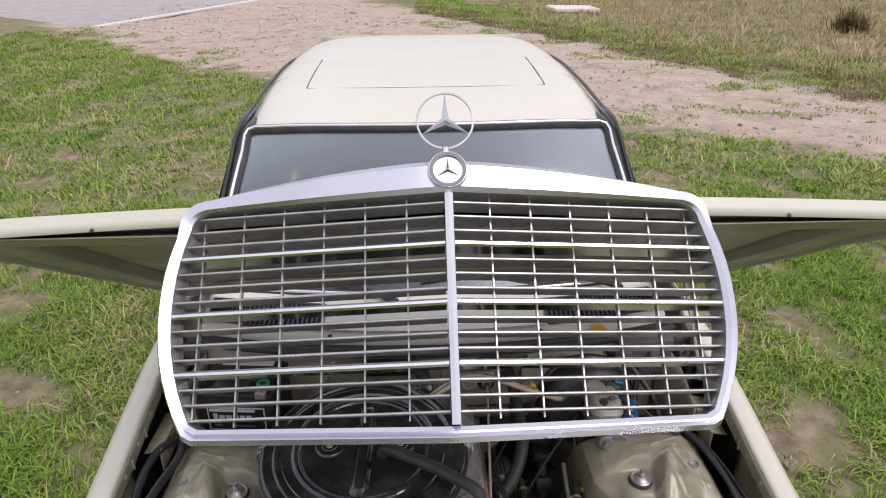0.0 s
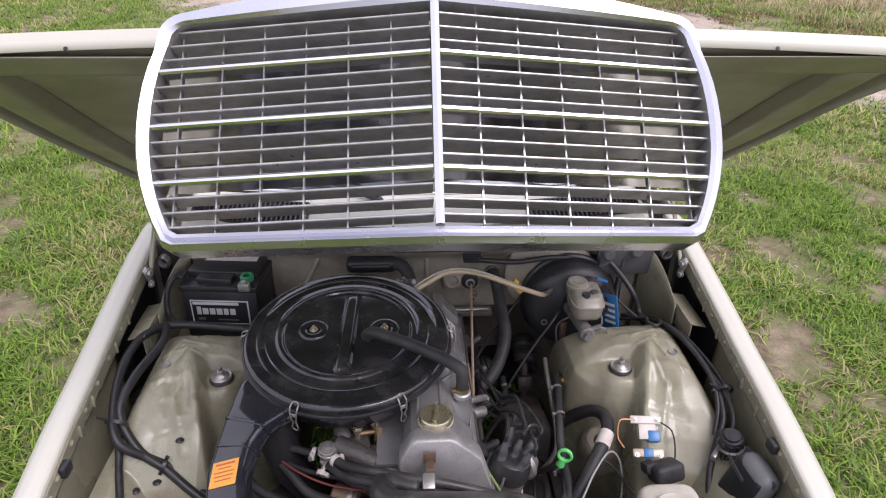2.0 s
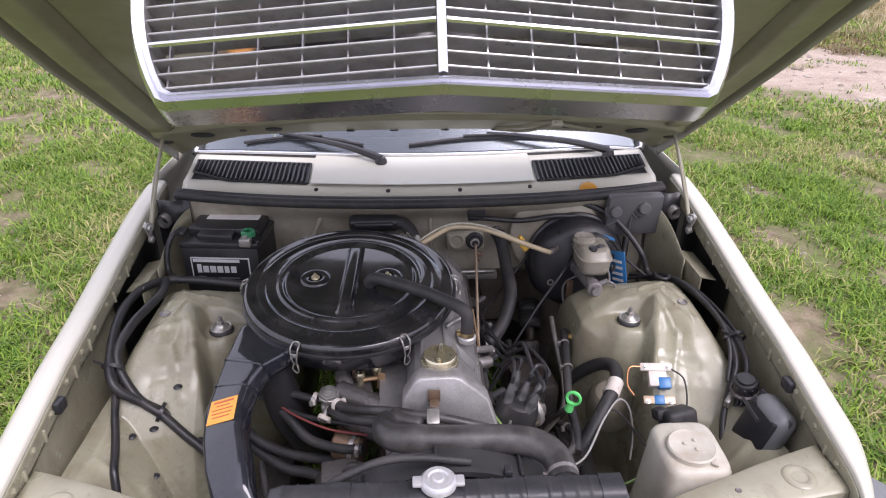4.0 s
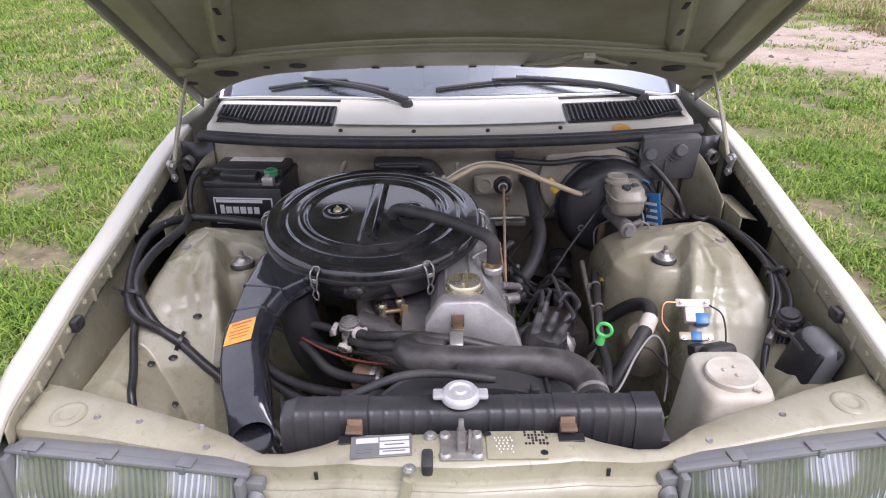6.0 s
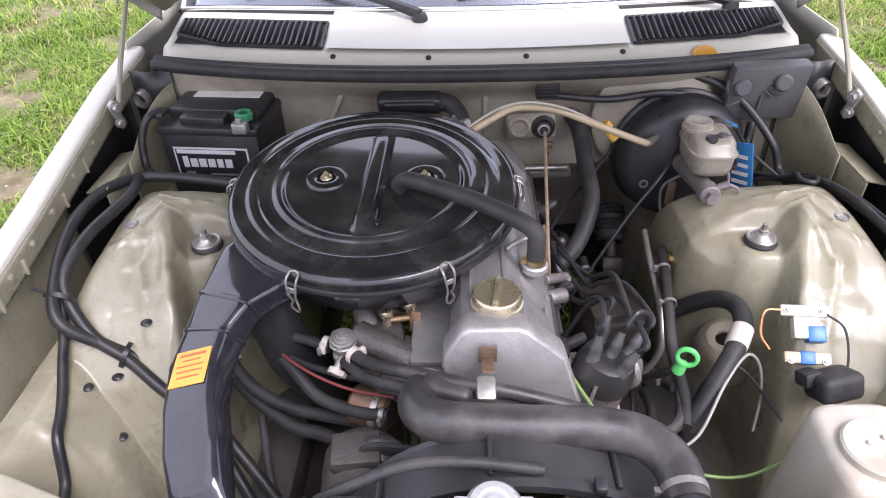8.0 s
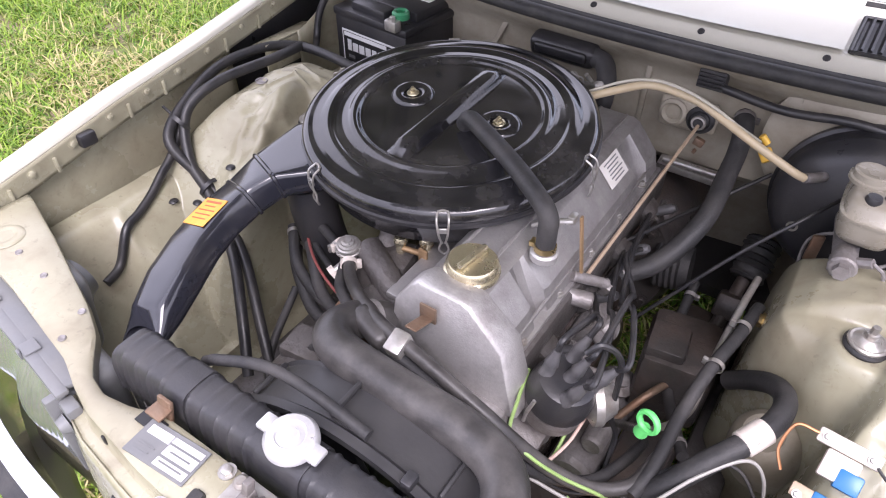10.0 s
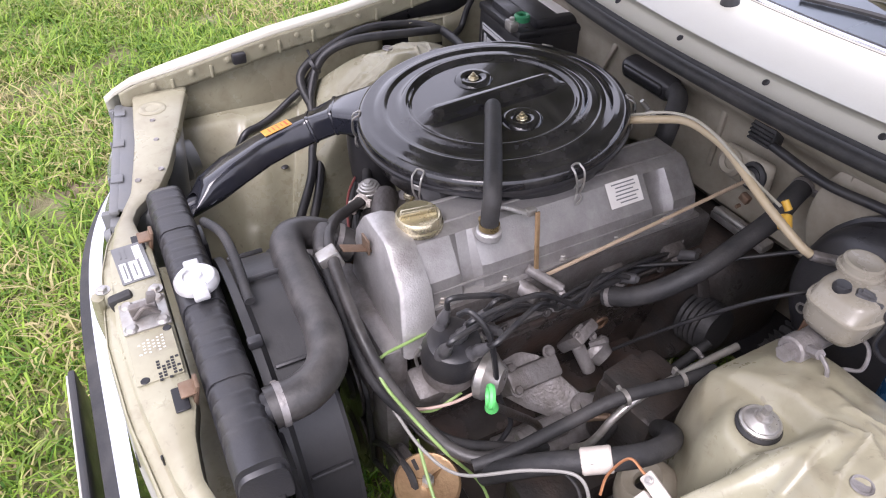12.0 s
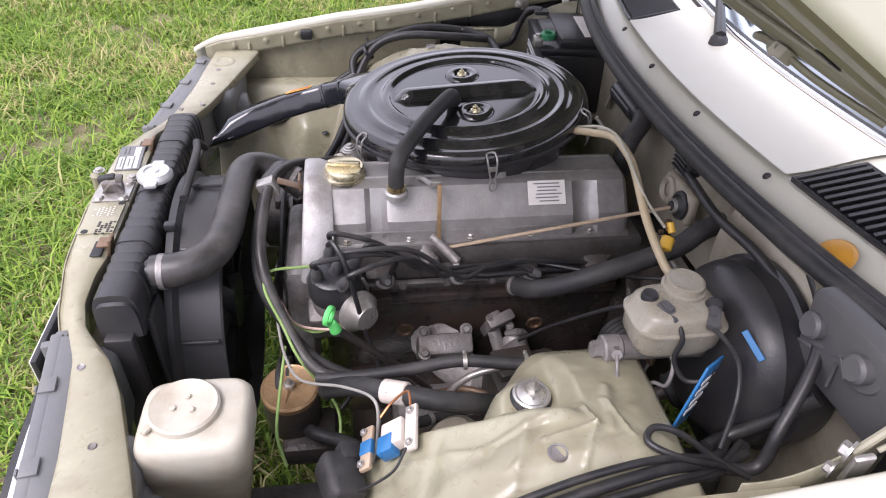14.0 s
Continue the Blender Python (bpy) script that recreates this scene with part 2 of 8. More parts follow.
def glass_material(name, tint=(0.72, 0.76, 0.78)):
    m = bpy.data.materials.new(name)
    m.use_nodes = True
    n, l = m.node_tree.nodes, m.node_tree.links
    n.remove(n["Principled BSDF"])
    tr, gl, mx, lw = n.new("ShaderNodeBsdfTransparent"), n.new("ShaderNodeBsdfGlossy"), n.new("ShaderNodeMixShader"), n.new("ShaderNodeLayerWeight")
    pw, sc = n.new("ShaderNodeMath"), n.new("ShaderNodeMath")
    tr.inputs["Color"].default_value = [*tint, 1]
    gl.inputs["Roughness"].default_value = 0.28
    lw.inputs["Blend"].default_value = 0.5
    pw.operation, sc.operation = "POWER", "MULTIPLY_ADD"
    gl.inputs["Color"].default_value = (0.84, 0.92, 1.0, 1)
    pw.inputs[1].default_value, sc.inputs[1].default_value, sc.inputs[2].default_value = 2.0, 3.3, 0.06
    l.new(lw.outputs["Facing"], pw.inputs[0])
    l.new(pw.outputs[0], sc.inputs[0])
    l.new(sc.outputs[0], mx.inputs[0])
    l.new(tr.outputs[0], mx.inputs[1])
    l.new(gl.outputs[0], mx.inputs[2])
    l.new(mx.outputs[0], n["Material Output"].inputs["Surface"])
    return m


GLASS = glass_material("tinted_glass", (0.62, 0.66, 0.67))
LENS = material("fluted_lamp_glass", (0.58, 0.60, 0.61), 0.09, 0.8, 0.3, 14, rough_vary=0.04, coat=0.6, dirt=(0.26, 0.27, 0.275), dirt_amount=0.8, dirt_scale=7)
FUSEGREY = material("faded_grey_plastic", (0.095, 0.094, 0.097), 0.48, 0, 0.12, 120, 0.05, 200, dirt=(0.11, 0.105, 0.10), dirt_amount=0.4, dirt_scale=9)
CAPMETAL = material("worn_cap_metal", (0.64, 0.64, 0.65), 0.38, 0.5, 0.06, 150, 0.05, 200, dirt=(0.42, 0.41, 0.40), dirt_amount=0.5, dirt_scale=40)


# ---- shape helpers ----
def thing(name, label, category, at=(0, 0, 0), group="", kind=""):
    ob = new(name)
    ob.empty_display_size = 0.02
    ob.location = at
    return tagged(ob, label, category, group, kind)


def finish(bm, name, mat, smooth, angle=40):
    bmesh.ops.recalc_face_normals(bm, faces=bm.faces[:])
    me = bpy.data.meshes.new(name)
    bm.to_mesh(me)
    bm.free()
    me.materials.append(mat)
    if smooth:
        me.shade_smooth()
        me.set_sharp_from_angle(angle=radians(angle))
    return me


def part(name, bm, mat, parent, label="", smooth=True, angle=40):
    ob = new(name, finish(bm, name, mat, smooth, angle))
    if parent:
        ob.parent = parent
        if parent.type == "EMPTY":
            ob.matrix_parent_inverse = Matrix.Translation(-parent.location)
    return tagged(ob, label)


def share(name, me, m, parent):
    """Another piece on the same mesh."""
    ob = new(name, me)
    ob.parent = parent
    ob.matrix_basis = m
    if parent.type == "EMPTY":
        ob.matrix_parent_inverse = Matrix.Translation(-parent.location)
    return ob


def solo(name, bm, mat, label, category, group="", smooth=True, kind="", angle=40):
    ob = new(name, finish(bm, name, mat, smooth, angle))
    return tagged(ob, label, category, group, kind)


def box(bm, c, s, rot=None, bev=0.0, seg=2):
    """A block of size s centred at c, with rounded edges."""
    m = Matrix.Translation(c) @ (rot.to_4x4() if rot else Matrix.Identity(4)) @ Matrix.Diagonal((*s, 1))
    vs = bmesh.ops.create_cube(bm, size=1, matrix=m)["verts"]
    if bev:
        es = list({e for v in vs for e in v.link_edges})
        bmesh.ops.bevel(bm, geom=es, offset=bev, segments=seg, affect="EDGES", profile=0.5)
    return bm


def turn(rx=0, ry=0, rz=0):
    return Euler([radians(a) for a in (rx, ry, rz)]).to_matrix()


def axis_frame(p, d):
    d = Vector(d).normalized()
    return Matrix.Translation(p) @ d.to_track_quat("Z", "Y").to_matrix().to_4x4()


def lathe(bm, profile, m=None, n=40, start=0.0, sweep=360.0):
    """Turns (radius, height) pairs about the local z."""
    m = m or Matrix.Identity(4)
    full = sweep >= 359.9
    cols = n if full else n + 1
    rings = []
    for r, z in profile:
        if r < 1e-6:
            rings.append([bm.verts.new(m @ Vector((0, 0, z)))])
        else:
            rings.append([bm.verts.new(m @ Vector((r * math.cos(a), r * math.sin(a), z)))
                          for a in (radians(start + sweep * i / n) for i in range(cols))])
    for a, b in zip(rings, rings[1:]):
        for i in range(n):
            j = (i + 1) % cols
            if len(a) == 1 and len(b) > 1:
                bm.faces.new((a[0], b[i], b[j]))
            elif len(b) == 1 and len(a) > 1:
                bm.faces.new((a[i], a[j], b[0]))
            elif len(a) > 1:
                bm.faces.new((a[i], a[j], b[j], b[i]))
    return bm


def rod(bm, p0, p1, r, r1=None, n=16, bev=0.0):
    """A capped round bar."""
    r1 = r if r1 is None else r1
    p0, p1 = Vector(p0), Vector(p1)
    h = (p1 - p0).length
    b = min(bev, h / 3, r * 0.5, r1 * 0.9 if r1 else 1)
    prof = [(0, 0), (r - b, 0), (r, b), (r1, h - b), (r1 - b, h), (0, h)] if b else [(0, 0), (r, 0), (r1, h), (0, h)]
    return lathe(bm, prof, axis_frame(p0, p1 - p0), n)


def curve_points(pts, k=8):
    """Catmull-Rom through pts."""
    P = [Vector(p) for p in pts]
    P = [2 * P[0] - P[1]] + P + [2 * P[-1] - P[-2]]
    out = []
    for i in range(1, len(P) - 2):
        a, b, c, d = P[i - 1:i + 3]
        for j in range(k):
            t = j / k
            out.append(0.5 * (2 * b + (c - a) * t + (2 * a - 5 * b + 4 * c - d) * t * t + (3 * b - a - 3 * c + d) * t ** 3))
    return out + [P[-2]]


def tube(bm, pts, r, n=12, k=8, wave=0.0, pitch=0.01):
    """A round hose or cable through pts; r may vary along it; wave corrugates it."""
    c = curve_points(pts, k) if len(pts) > 2 else [Vector(p) for p in pts]
    if wave:
        fine, run = [], 0.0
        for a, b in zip(c, c[1:]):
            cnt = max(1, int((b - a).length / (pitch / 4)))
            fine += [a.lerp(b, i / cnt) for i in range(cnt)]
        c = fine + [c[-1]]
    t0 = (c[1] - c[0]).normalized()
    x = t0.orthogonal().normalized()
    rings, s = [], 0.0
    for i, p in enumerate(c):
        t = (c[min(i + 1, len(c) - 1)] - c[max(i - 1, 0)]).normalized()
        x = (x - t * x.dot(t)).normalized()
        y = t.cross(x)
        if i:
            s += (p - c[i - 1]).length
        rr = r(i / (len(c) - 1)) if callable(r) else r
        rr += wave * math.sin(2 * math.pi * s / pitch) if wave else 0
        rings.append([bm.verts.new(p + rr * (math.cos(2 * math.pi * j / n) * x + math.sin(2 * math.pi * j / n) * y)) for j in range(n)])
    for a, b in zip(rings, rings[1:]):
        for j in range(n):
            bm.faces.new((a[j], a[(j + 1) % n], b[(j + 1) % n], b[j]))
    bm.faces.new(rings[0][::-1])
    bm.faces.new(rings[-1])
    return bm


def band(bm, p, d, r, w, th=0.0015, n=20):
    """A hose clip: a thin ring with its screw."""
    m = axis_frame(p, d)
    lathe(bm, [(r, -w / 2), (r + th, -w / 2), (r + th, w / 2), (r, w / 2)], m, n)
    box(bm, m @ Vector((r + 0.004, 0, 0)), (0.008, 0.014, w * 0.9), m.to_3x3(), 0.001)
    return bm


def loft(bm, rings, cap=True, closed=True):
    R = [[bm.verts.new(p) for p in ring] for ring in rings]
    n = len(R[0])
    for a, b in zip(R, R[1:]):
        for j in range(n if closed else n - 1):
            bm.faces.new((a[j], a[(j + 1) % n], b[(j + 1) % n], b[j]))
    if cap and closed:
        bm.faces.new(R[0][::-1])
        bm.faces.new(R[-1])
    return bm


def sheet(bm, f, nu, nv, u0=0.0, u1=1.0, v0=0.0, v1=1.0, keep=None):
    """A surface from f(u, v), with faces left out where keep(u, v) is false."""
    V = [[bm.verts.new(f(u0 + (u1 - u0) * i / nu, v0 + (v1 - v0) * j / nv)) for j in range(nv + 1)] for i in range(nu + 1)]
    for i in range(nu):
        for j in range(nv):
            if keep is None or keep(u0 + (u1 - u0) * (i + 0.5) / nu, v0 + (v1 - v0) * (j + 0.5) / nv):
                bm.faces.new((V[i][j], V[i + 1][j], V[i + 1][j + 1], V[i][j + 1]))
    for v in [v for v in bm.verts if not v.link_faces]:
        bm.verts.remove(v)
    return bm


def thicken(ob, t, offset=-1.0):
    md = ob.modifiers.new("thickness", "SOLIDIFY")
    md.thickness, md.offset = t, offset
    return ob


def hexbolt(bm, p, d, r=0.007, h=0.005):
    m = axis_frame(p, d)
    lathe(bm, [(0, 0), (r * 1.5, 0), (r * 1.5, h * 0.3), (0, h * 0.3)], m, 16)
    lathe(bm, [(0, h * 0.3), (r, h * 0.3), (r, h), (r * 0.8, h * 1.15), (0, h * 1.15)], m, 6)
    return bm


def sstep(a, b, x):
    t = max(0.0, min(1.0, (x - a) / (b - a)))
    return t * t * (3 - 2 * t)


def lerp_table(x, *pairs):
    """Linear interpolation between (x, value) pairs."""
    if x <= pairs[0][0]:
        return pairs[0][1]
    for (a, va), (b, vb) in zip(pairs, pairs[1:]):
        if x <= b:
            return va + (vb - va) * (x - a) / (b - a)
    return pairs[-1][1]


B = bmesh.new


# ---- ground: meadow, dirt track, paved yard ----
def ground_height(x, y):
    n = noise.noise(Vector((x * 0.9, y * 0.9, 0))) * 0.03 + noise.noise(Vector((x * 0.25, y * 0.25, 4))) * 0.05
    return n * min(1.0, 0.35 + max(abs(x), abs(y - 2.5)) * 0.12)


def track_depth(x, y):
    """How far (m) a point lies inside the bare dirt; negative in the grass."""
    near = 0.575 * x + 0.819 * y - 7.6
    far = 9.3 - 0.912 * x - 0.41 * y
    wedge = 0.769 * x + 0.641 * y - 4.6
    return min(near, far, wedge)


def ground_material():
    m = bpy.data.materials.new("meadow_and_track")
    m.use_nodes = True
    n, l = m.node_tree.nodes, m.node_tree.links
    b = n["Principled BSDF"]
    b.inputs["Roughness"].default_value = 0.9
    b.inputs["Specular IOR Level"].default_value = 0.2
    tc = n.new("ShaderNodeTexCoord")

    def tex(scale, detail=6, rough=0.6):
        t = n.new("ShaderNodeTexNoise")
        t.inputs["Scale"].default_value, t.inputs["Detail"].default_value, t.inputs["Roughness"].default_value = scale, detail, rough
        l.new(tc.outputs["Object"], t.inputs["Vector"])
        return t.outputs[0]

    def math_node(op, a, c):
        q = n.new("ShaderNodeMath")
        q.operation = op
        for i, v in enumerate((a, c)):
            if isinstance(v, (int, float)):
                q.inputs[i].default_value = v
            else:
                l.new(v, q.inputs[i])
        return q.outputs[0]

    def plane(nx, ny, d):
        q = n.new("ShaderNodeVectorMath")
        q.operation = "DOT_PRODUCT"
        q.inputs[1].default_value = (nx, ny, 0)
        l.new(tc.outputs["Object"], q.inputs[0])
        return math_node("ADD", q.outputs["Value"], d)

    def ramp(v, a, c):
        q = n.new("ShaderNodeMapRange")
        q.inputs["From Min"].default_value, q.inputs["From Max"].default_value = a, c
        l.new(v, q.inputs["Value"])
        return q.outputs[0]

    def mix(f, a, c):
        q = n.new("ShaderNodeMix")
        q.data_type = "RGBA"
        l.new(f, q.inputs["Factor"])
        for key, v in (("A", a), ("B", c)):
            if isinstance(v, tuple):
                q.inputs[key].default_value = [*v, 1]
            else:
                l.new(v, q.inputs[key])
        return q.outputs["Result"]

    wob = math_node("MULTIPLY", math_node("SUBTRACT", tex(0.9), 0.5), 3.0)
    inside = math_node("MINIMUM", math_node("MINIMUM", plane(0.575, 0.819, -7.6), plane(-0.912, -0.41, 9.3)), plane(0.769, 0.641, -4.6))
    track = ramp(math_node("ADD", inside, wob), -0.2, 0.5)
    paved = ramp(math_node("MINIMUM", plane(-0.959, 0.289, -13.5), plane(0.643, 0.766, -8.8)), -0.05, 0.05)
    soil = mix(ramp(tex(9), 0.35, 0.65), (0.15, 0.115, 0.075), (0.33, 0.26, 0.185))
    turf = mix(ramp(tex(1.7, 8, 0.75), 0.43, 0.60), soil, (0.135, 0.165, 0.052))
    turf = mix(ramp(tex(70, 8, 0.8), 0.55, 0.72), turf, (0.10, 0.135, 0.045))
    far_turf = ramp(plane(0.912, 0.41, -9.3), 0.0, 1.5)
    turf = mix(far_turf, turf, mix(ramp(tex(0.8), 0.4, 0.6), (0.26, 0.20, 0.11), (0.13, 0.14, 0.05)))
    dirt = mix(ramp(tex(3), 0.3, 0.7), (0.33, 0.255, 0.20), (0.47, 0.385, 0.315))
    dirt = mix(ramp(tex(26, 8, 0.8), 0.54, 0.66), dirt, (0.60, 0.53, 0.46))
    dirt = mix(ramp(tex(7, 8, 0.8), 0.58, 0.70), dirt, (0.20, 0.15, 0.10))
    dirt = mix(ramp(tex(1.1), 0.58, 0.7), dirt, (0.17, 0.13, 0.08))
    col = mix(track, turf, dirt)
    col = mix(paved, col, mix(ramp(tex(2), 0.3, 0.7), (0.30, 0.28, 0.275), (0.41, 0.385, 0.37)))
    l.new(col, b.inputs["Base Color"])
    bp = n.new("ShaderNodeBump")
    bp.inputs["Strength"].default_value, bp.inputs["Distance"].default_value = 0.8, 0.03
    l.new(tex(22, 8, 0.7), bp.inputs["Height"])
    l.new(bp.outputs[0], b.inputs["Normal"])
    return m


def spread(u):
    return 1.4 * math.sinh(6.4 * u)


ground = solo("ground", sheet(B(), lambda u, v: (spread(u), 3 + spread(v), ground_height(spread(u), 3 + spread(v))), 190, 190, -1, 1, -1, 1),
              ground_material(), "meadow ground with patchy grass, bare soil and a pale dirt track", "ground", kind="structure")


def blade_material(name, dark, light, dry, dry_from):
    m = bpy.data.materials.new(name)
    m.use_nodes = True
    n, l = m.node_tree.nodes, m.node_tree.links
    b = n["Principled BSDF"]
    b.inputs["Roughness"].default_value = 0.55
    b.inputs["Specular IOR Level"].default_value = 0.3
    geo, tc = n.new("ShaderNodeNewGeometry"), n.new("ShaderNodeTexCoord")
    pat = n.new("ShaderNodeTexNoise")
    pat.inputs["Scale"].default_value, pat.inputs["Detail"].default_value = 1.0, 6
    l.new(tc.outputs["Object"], pat.inputs["Vector"])
    r1, r2 = n.new("ShaderNodeMix"), n.new("ShaderNodeMix")
    r1.data_type = r2.data_type = "RGBA"
    r1.inputs["A"].default_value, r1.inputs["B"].default_value = [*dark, 1], [*light, 1]
    r2.inputs["B"].default_value = [*dry, 1]
    l.new(geo.outputs["Random Per Island"], r1.inputs["Factor"])
    add = n.new("ShaderNodeMath")
    add.operation = "ADD"
    l.new(pat.outputs[0], add.inputs[0])
    fr = n.new("ShaderNodeMath")
    fr.operation = "MULTIPLY"
    fr.inputs[1].default_value = 0.5
    wn2 = n.new("ShaderNodeTexWhiteNoise")
    wn2.noise_dimensions = "1D"
    l.new(geo.outputs["Random Per Island"], wn2.inputs["W"])
    l.new(wn2.outputs["Value"], fr.inputs[0])
    l.new(fr.outputs[0], add.inputs[1])
    mr = n.new("ShaderNodeMapRange")
    mr.inputs["From Min"].default_value, mr.inputs["From Max"].default_value = dry_from, dry_from + 0.15
    l.new(add.outputs[0], mr.inputs["Value"])
    l.new(mr.outputs[0], r2.inputs["Factor"])
    l.new(r1.outputs["Result"], r2.inputs["A"])
    l.new(r2.outputs["Result"], b.inputs["Base Color"])
    b.inputs["Subsurface Weight"].default_value = 0.0
    tl, ms = n.new("ShaderNodeBsdfTranslucent"), n.new("ShaderNodeMixShader")
    l.new(r2.outputs["Result"], tl.inputs["Color"])
    ms.inputs[0].default_value = 0.3
    l.new(b.outputs[0], ms.inputs[1])
    l.new(tl.outputs[0], ms.inputs[2])
    l.new(ms.outputs[0], n["Material Output"].inputs["Surface"])
    return m


def grass(name, label, mat, tufts, blades, length, width, lean, seed, spread_r=0.035):
    """Tufts of bent two-segment blades, all in one mesh; size and lean differ tuft by tuft."""
    g = np.random.default_rng(seed)
    n0 = len(tufts)
    k = n0 * blades
    tall = np.repeat(g.uniform(0.55, 1.35, n0) * (0.75 + 0.5 * g.random(n0) ** 3), blades)
    comb = np.repeat(g.uniform(0, 2 * np.pi, n0), blades)
    z0 = np.repeat(np.array([ground_height(x, y) for x, y in tufts]), blades)
    off = g.normal(0, spread_r, (k, 2))
    xy = np.repeat(tufts, blades, axis=0) + off
    L = length * tall * g.uniform(0.5, 1.2, k)
    a = comb + g.normal(0, 1.1, k)
    dx, dy = np.cos(a), np.sin(a)
    w = width * g.uniform(0.6, 1.3, k) / 2
    b = lean * g.uniform(0.2, 1.5, k) * L
    px_, py_ = -dy * w, dx * w
    V = np.zeros((k, 5, 3), np.float32)
    base = np.stack([xy[:, 0], xy[:, 1], z0 - 0.005], 1)
    side = np.stack([px_, py_, 0 * w], 1)
    mid = base + np.stack([dx * b * 0.35, dy * b * 0.35, L * 0.55], 1)
    tip = base + np.stack([dx * b, dy * b, L * np.clip(1 - 0.35 * lean * g.uniform(0, 2, k), 0.25, 1)], 1)
    V[:, 0], V[:, 1], V[:, 2], V[:, 3], V[:, 4] = base - side, base + side, mid + side * 0.8, mid - side * 0.8, tip
    me = bpy.data.meshes.new(name)
    me.vertices.add(k * 5)
    me.vertices.foreach_set("co", V.reshape(-1))
    idx = np.arange(k)[:, None] * 5
    loops = np.concatenate([idx + np.array([[0, 1, 2, 3]]), idx + np.array([[3, 2, 4]])], 1).reshape(-1)
    me.loops.add(len(loops))
    me.loops.foreach_set("vertex_index", loops.astype(np.int32))
    me.polygons.add(2 * k)
    me.polygons.foreach_set("loop_start", (np.arange(k)[:, None] * 7 + np.array([[0, 4]])).reshape(-1).astype(np.int32))
    me.update(calc_edges=True)
    me.validate()
    me.materials.append(mat)
    return tagged(new(name, me), label, "grass", kind="stuff")


def scatter(count, x0, x1, y0, y1, seed, keep, patch=0.35):
    """Random places, thinned into tufts and bare patches."""
    g = np.random.default_rng(seed)
    out = []
    while len(out) < count:
        x, y = g.uniform(x0, x1), g.uniform(y0, y1)
        t = noise.noise(Vector((x * 2.1, y * 2.1, 2))) + 0.6 * noise.noise(Vector((x * 5.5, y * 5.5, 8)))
        if keep(x, y) and t + g.uniform(-0.34, 0.34) > -patch:
            out.append((x, y))
    return np.array(out)


TURF = blade_material("grass_blades", (0.056, 0.150, 0.014), (0.31, 0.44, 0.06), (0.50, 0.42, 0.21), 0.85)
STRAW = blade_material("dry_grass_blades", (0.17, 0.19, 0.06), (0.40, 0.33, 0.17), (0.50, 0.40, 0.25), 0.72)
RUSSET = blade_material("brown_weed_blades", (0.10, 0.10, 0.04), (0.22, 0.14, 0.07), (0.30, 0.21, 0.11), 0.75)


def meadow(x, y):
    return track_depth(x, y) < -0.1 + 0.5 * noise.noise(Vector((x, y, 1)))


def unpaved(x, y):
    return min(-0.959 * x + 0.289 * y - 13.5, 0.643 * x + 0.766 * y - 8.8) < 0.1


grass("grass", "lush patchy green meadow grass beside the car", TURF, scatter(9800, -4.5, -0.80, -2.5, 1.0, 11, meadow, 0.32), 9, 0.092, 0.0075, 1.3, 1)
grass("grass", "meadow grass with trodden bare patches beside the car", TURF, scatter(9300, -4.5, -0.80, 1.0, 5.2, 31, meadow, 0.20), 9, 0.078, 0.0078, 1.3, 32)
grass("grass", "short green meadow grass with bare soil patches", TURF, scatter(10200, 0.80, 3.8, -0.6, 5.5, 15, meadow, 0.12), 9, 0.070, 0.0075, 1.2, 5)
grass("grass", "shaded meadow grass under and before the car", TURF, scatter(4600, -0.80, 0.80, -0.7, 2.2, 16, meadow), 8, 0.07, 0.007, 1.0, 6)
grass("grass", "green meadow grass behind the car, thinning towards the track", TURF,
      scatter(8500, -10, 7, 5.0, 18, 12, lambda x, y: meadow(x, y) and unpaved(x, y) and 0.912 * x + 0.41 * y < 9.5, 0.30), 9, 0.085, 0.014, 1.2, 2, 0.06)
grass("grass", "wider stretch of green meadow grass", TURF,
      scatter(9500, -14, -4.4, -6.0, 15, 13, lambda x, y: meadow(x, y) and unpaved(x, y)), 9, 0.095, 0.014, 1.2, 3, 0.06)
grass("grass", "wider meadow grass towards the dirt track", TURF,
      scatter(3600, 3.7, 8, -1.5, 6, 17, meadow, 0.2), 9, 0.085, 0.012, 1.2, 7, 0.05)
grass("grass", "sparser meadow grass off to the side", TURF, scatter(7000, 2.6, 11, -9.0, -0.4, 41, meadow, 0.3), 9, 0.085, 0.014, 1.2, 42, 0.06)
grass("grass", "sparser meadow grass farther in front", TURF, scatter(9000, -13, 11, -13.0, -5.6, 43, meadow, 0.3), 9, 0.085, 0.016, 1.2, 44, 0.07)
grass("grass", "open meadow grass in front of the car", TURF, scatter(5500, -4.5, 3.0, -6.0, -0.6, 18, meadow), 9, 0.085, 0.011, 1.2, 8, 0.05)
grass("dry_grass", "tangled straw-coloured dry grass past the dirt track", STRAW,
      scatter(8500, 3, 26, 6, 36, 14, lambda x, y: 0.912 * x + 0.41 * y > 10.6 + 1.2 * noise.noise(Vector((x * 0.7, y * 0.7, 5))), 0.18), 9, 0.26, 0.018, 1.3, 4, 0.10)
grass("grass", "low green and brown growth along the far edge of the track", TURF,
      scatter(3000, 0, 16, 5, 36, 24, lambda x, y: 9.2 < 0.912 * x + 0.41 * y < 12.2 + 1.5 * noise.noise(Vector((x * 0.5, y * 0.5, 6))), 0.1), 9, 0.11, 0.016, 1.2, 14, 0.08)
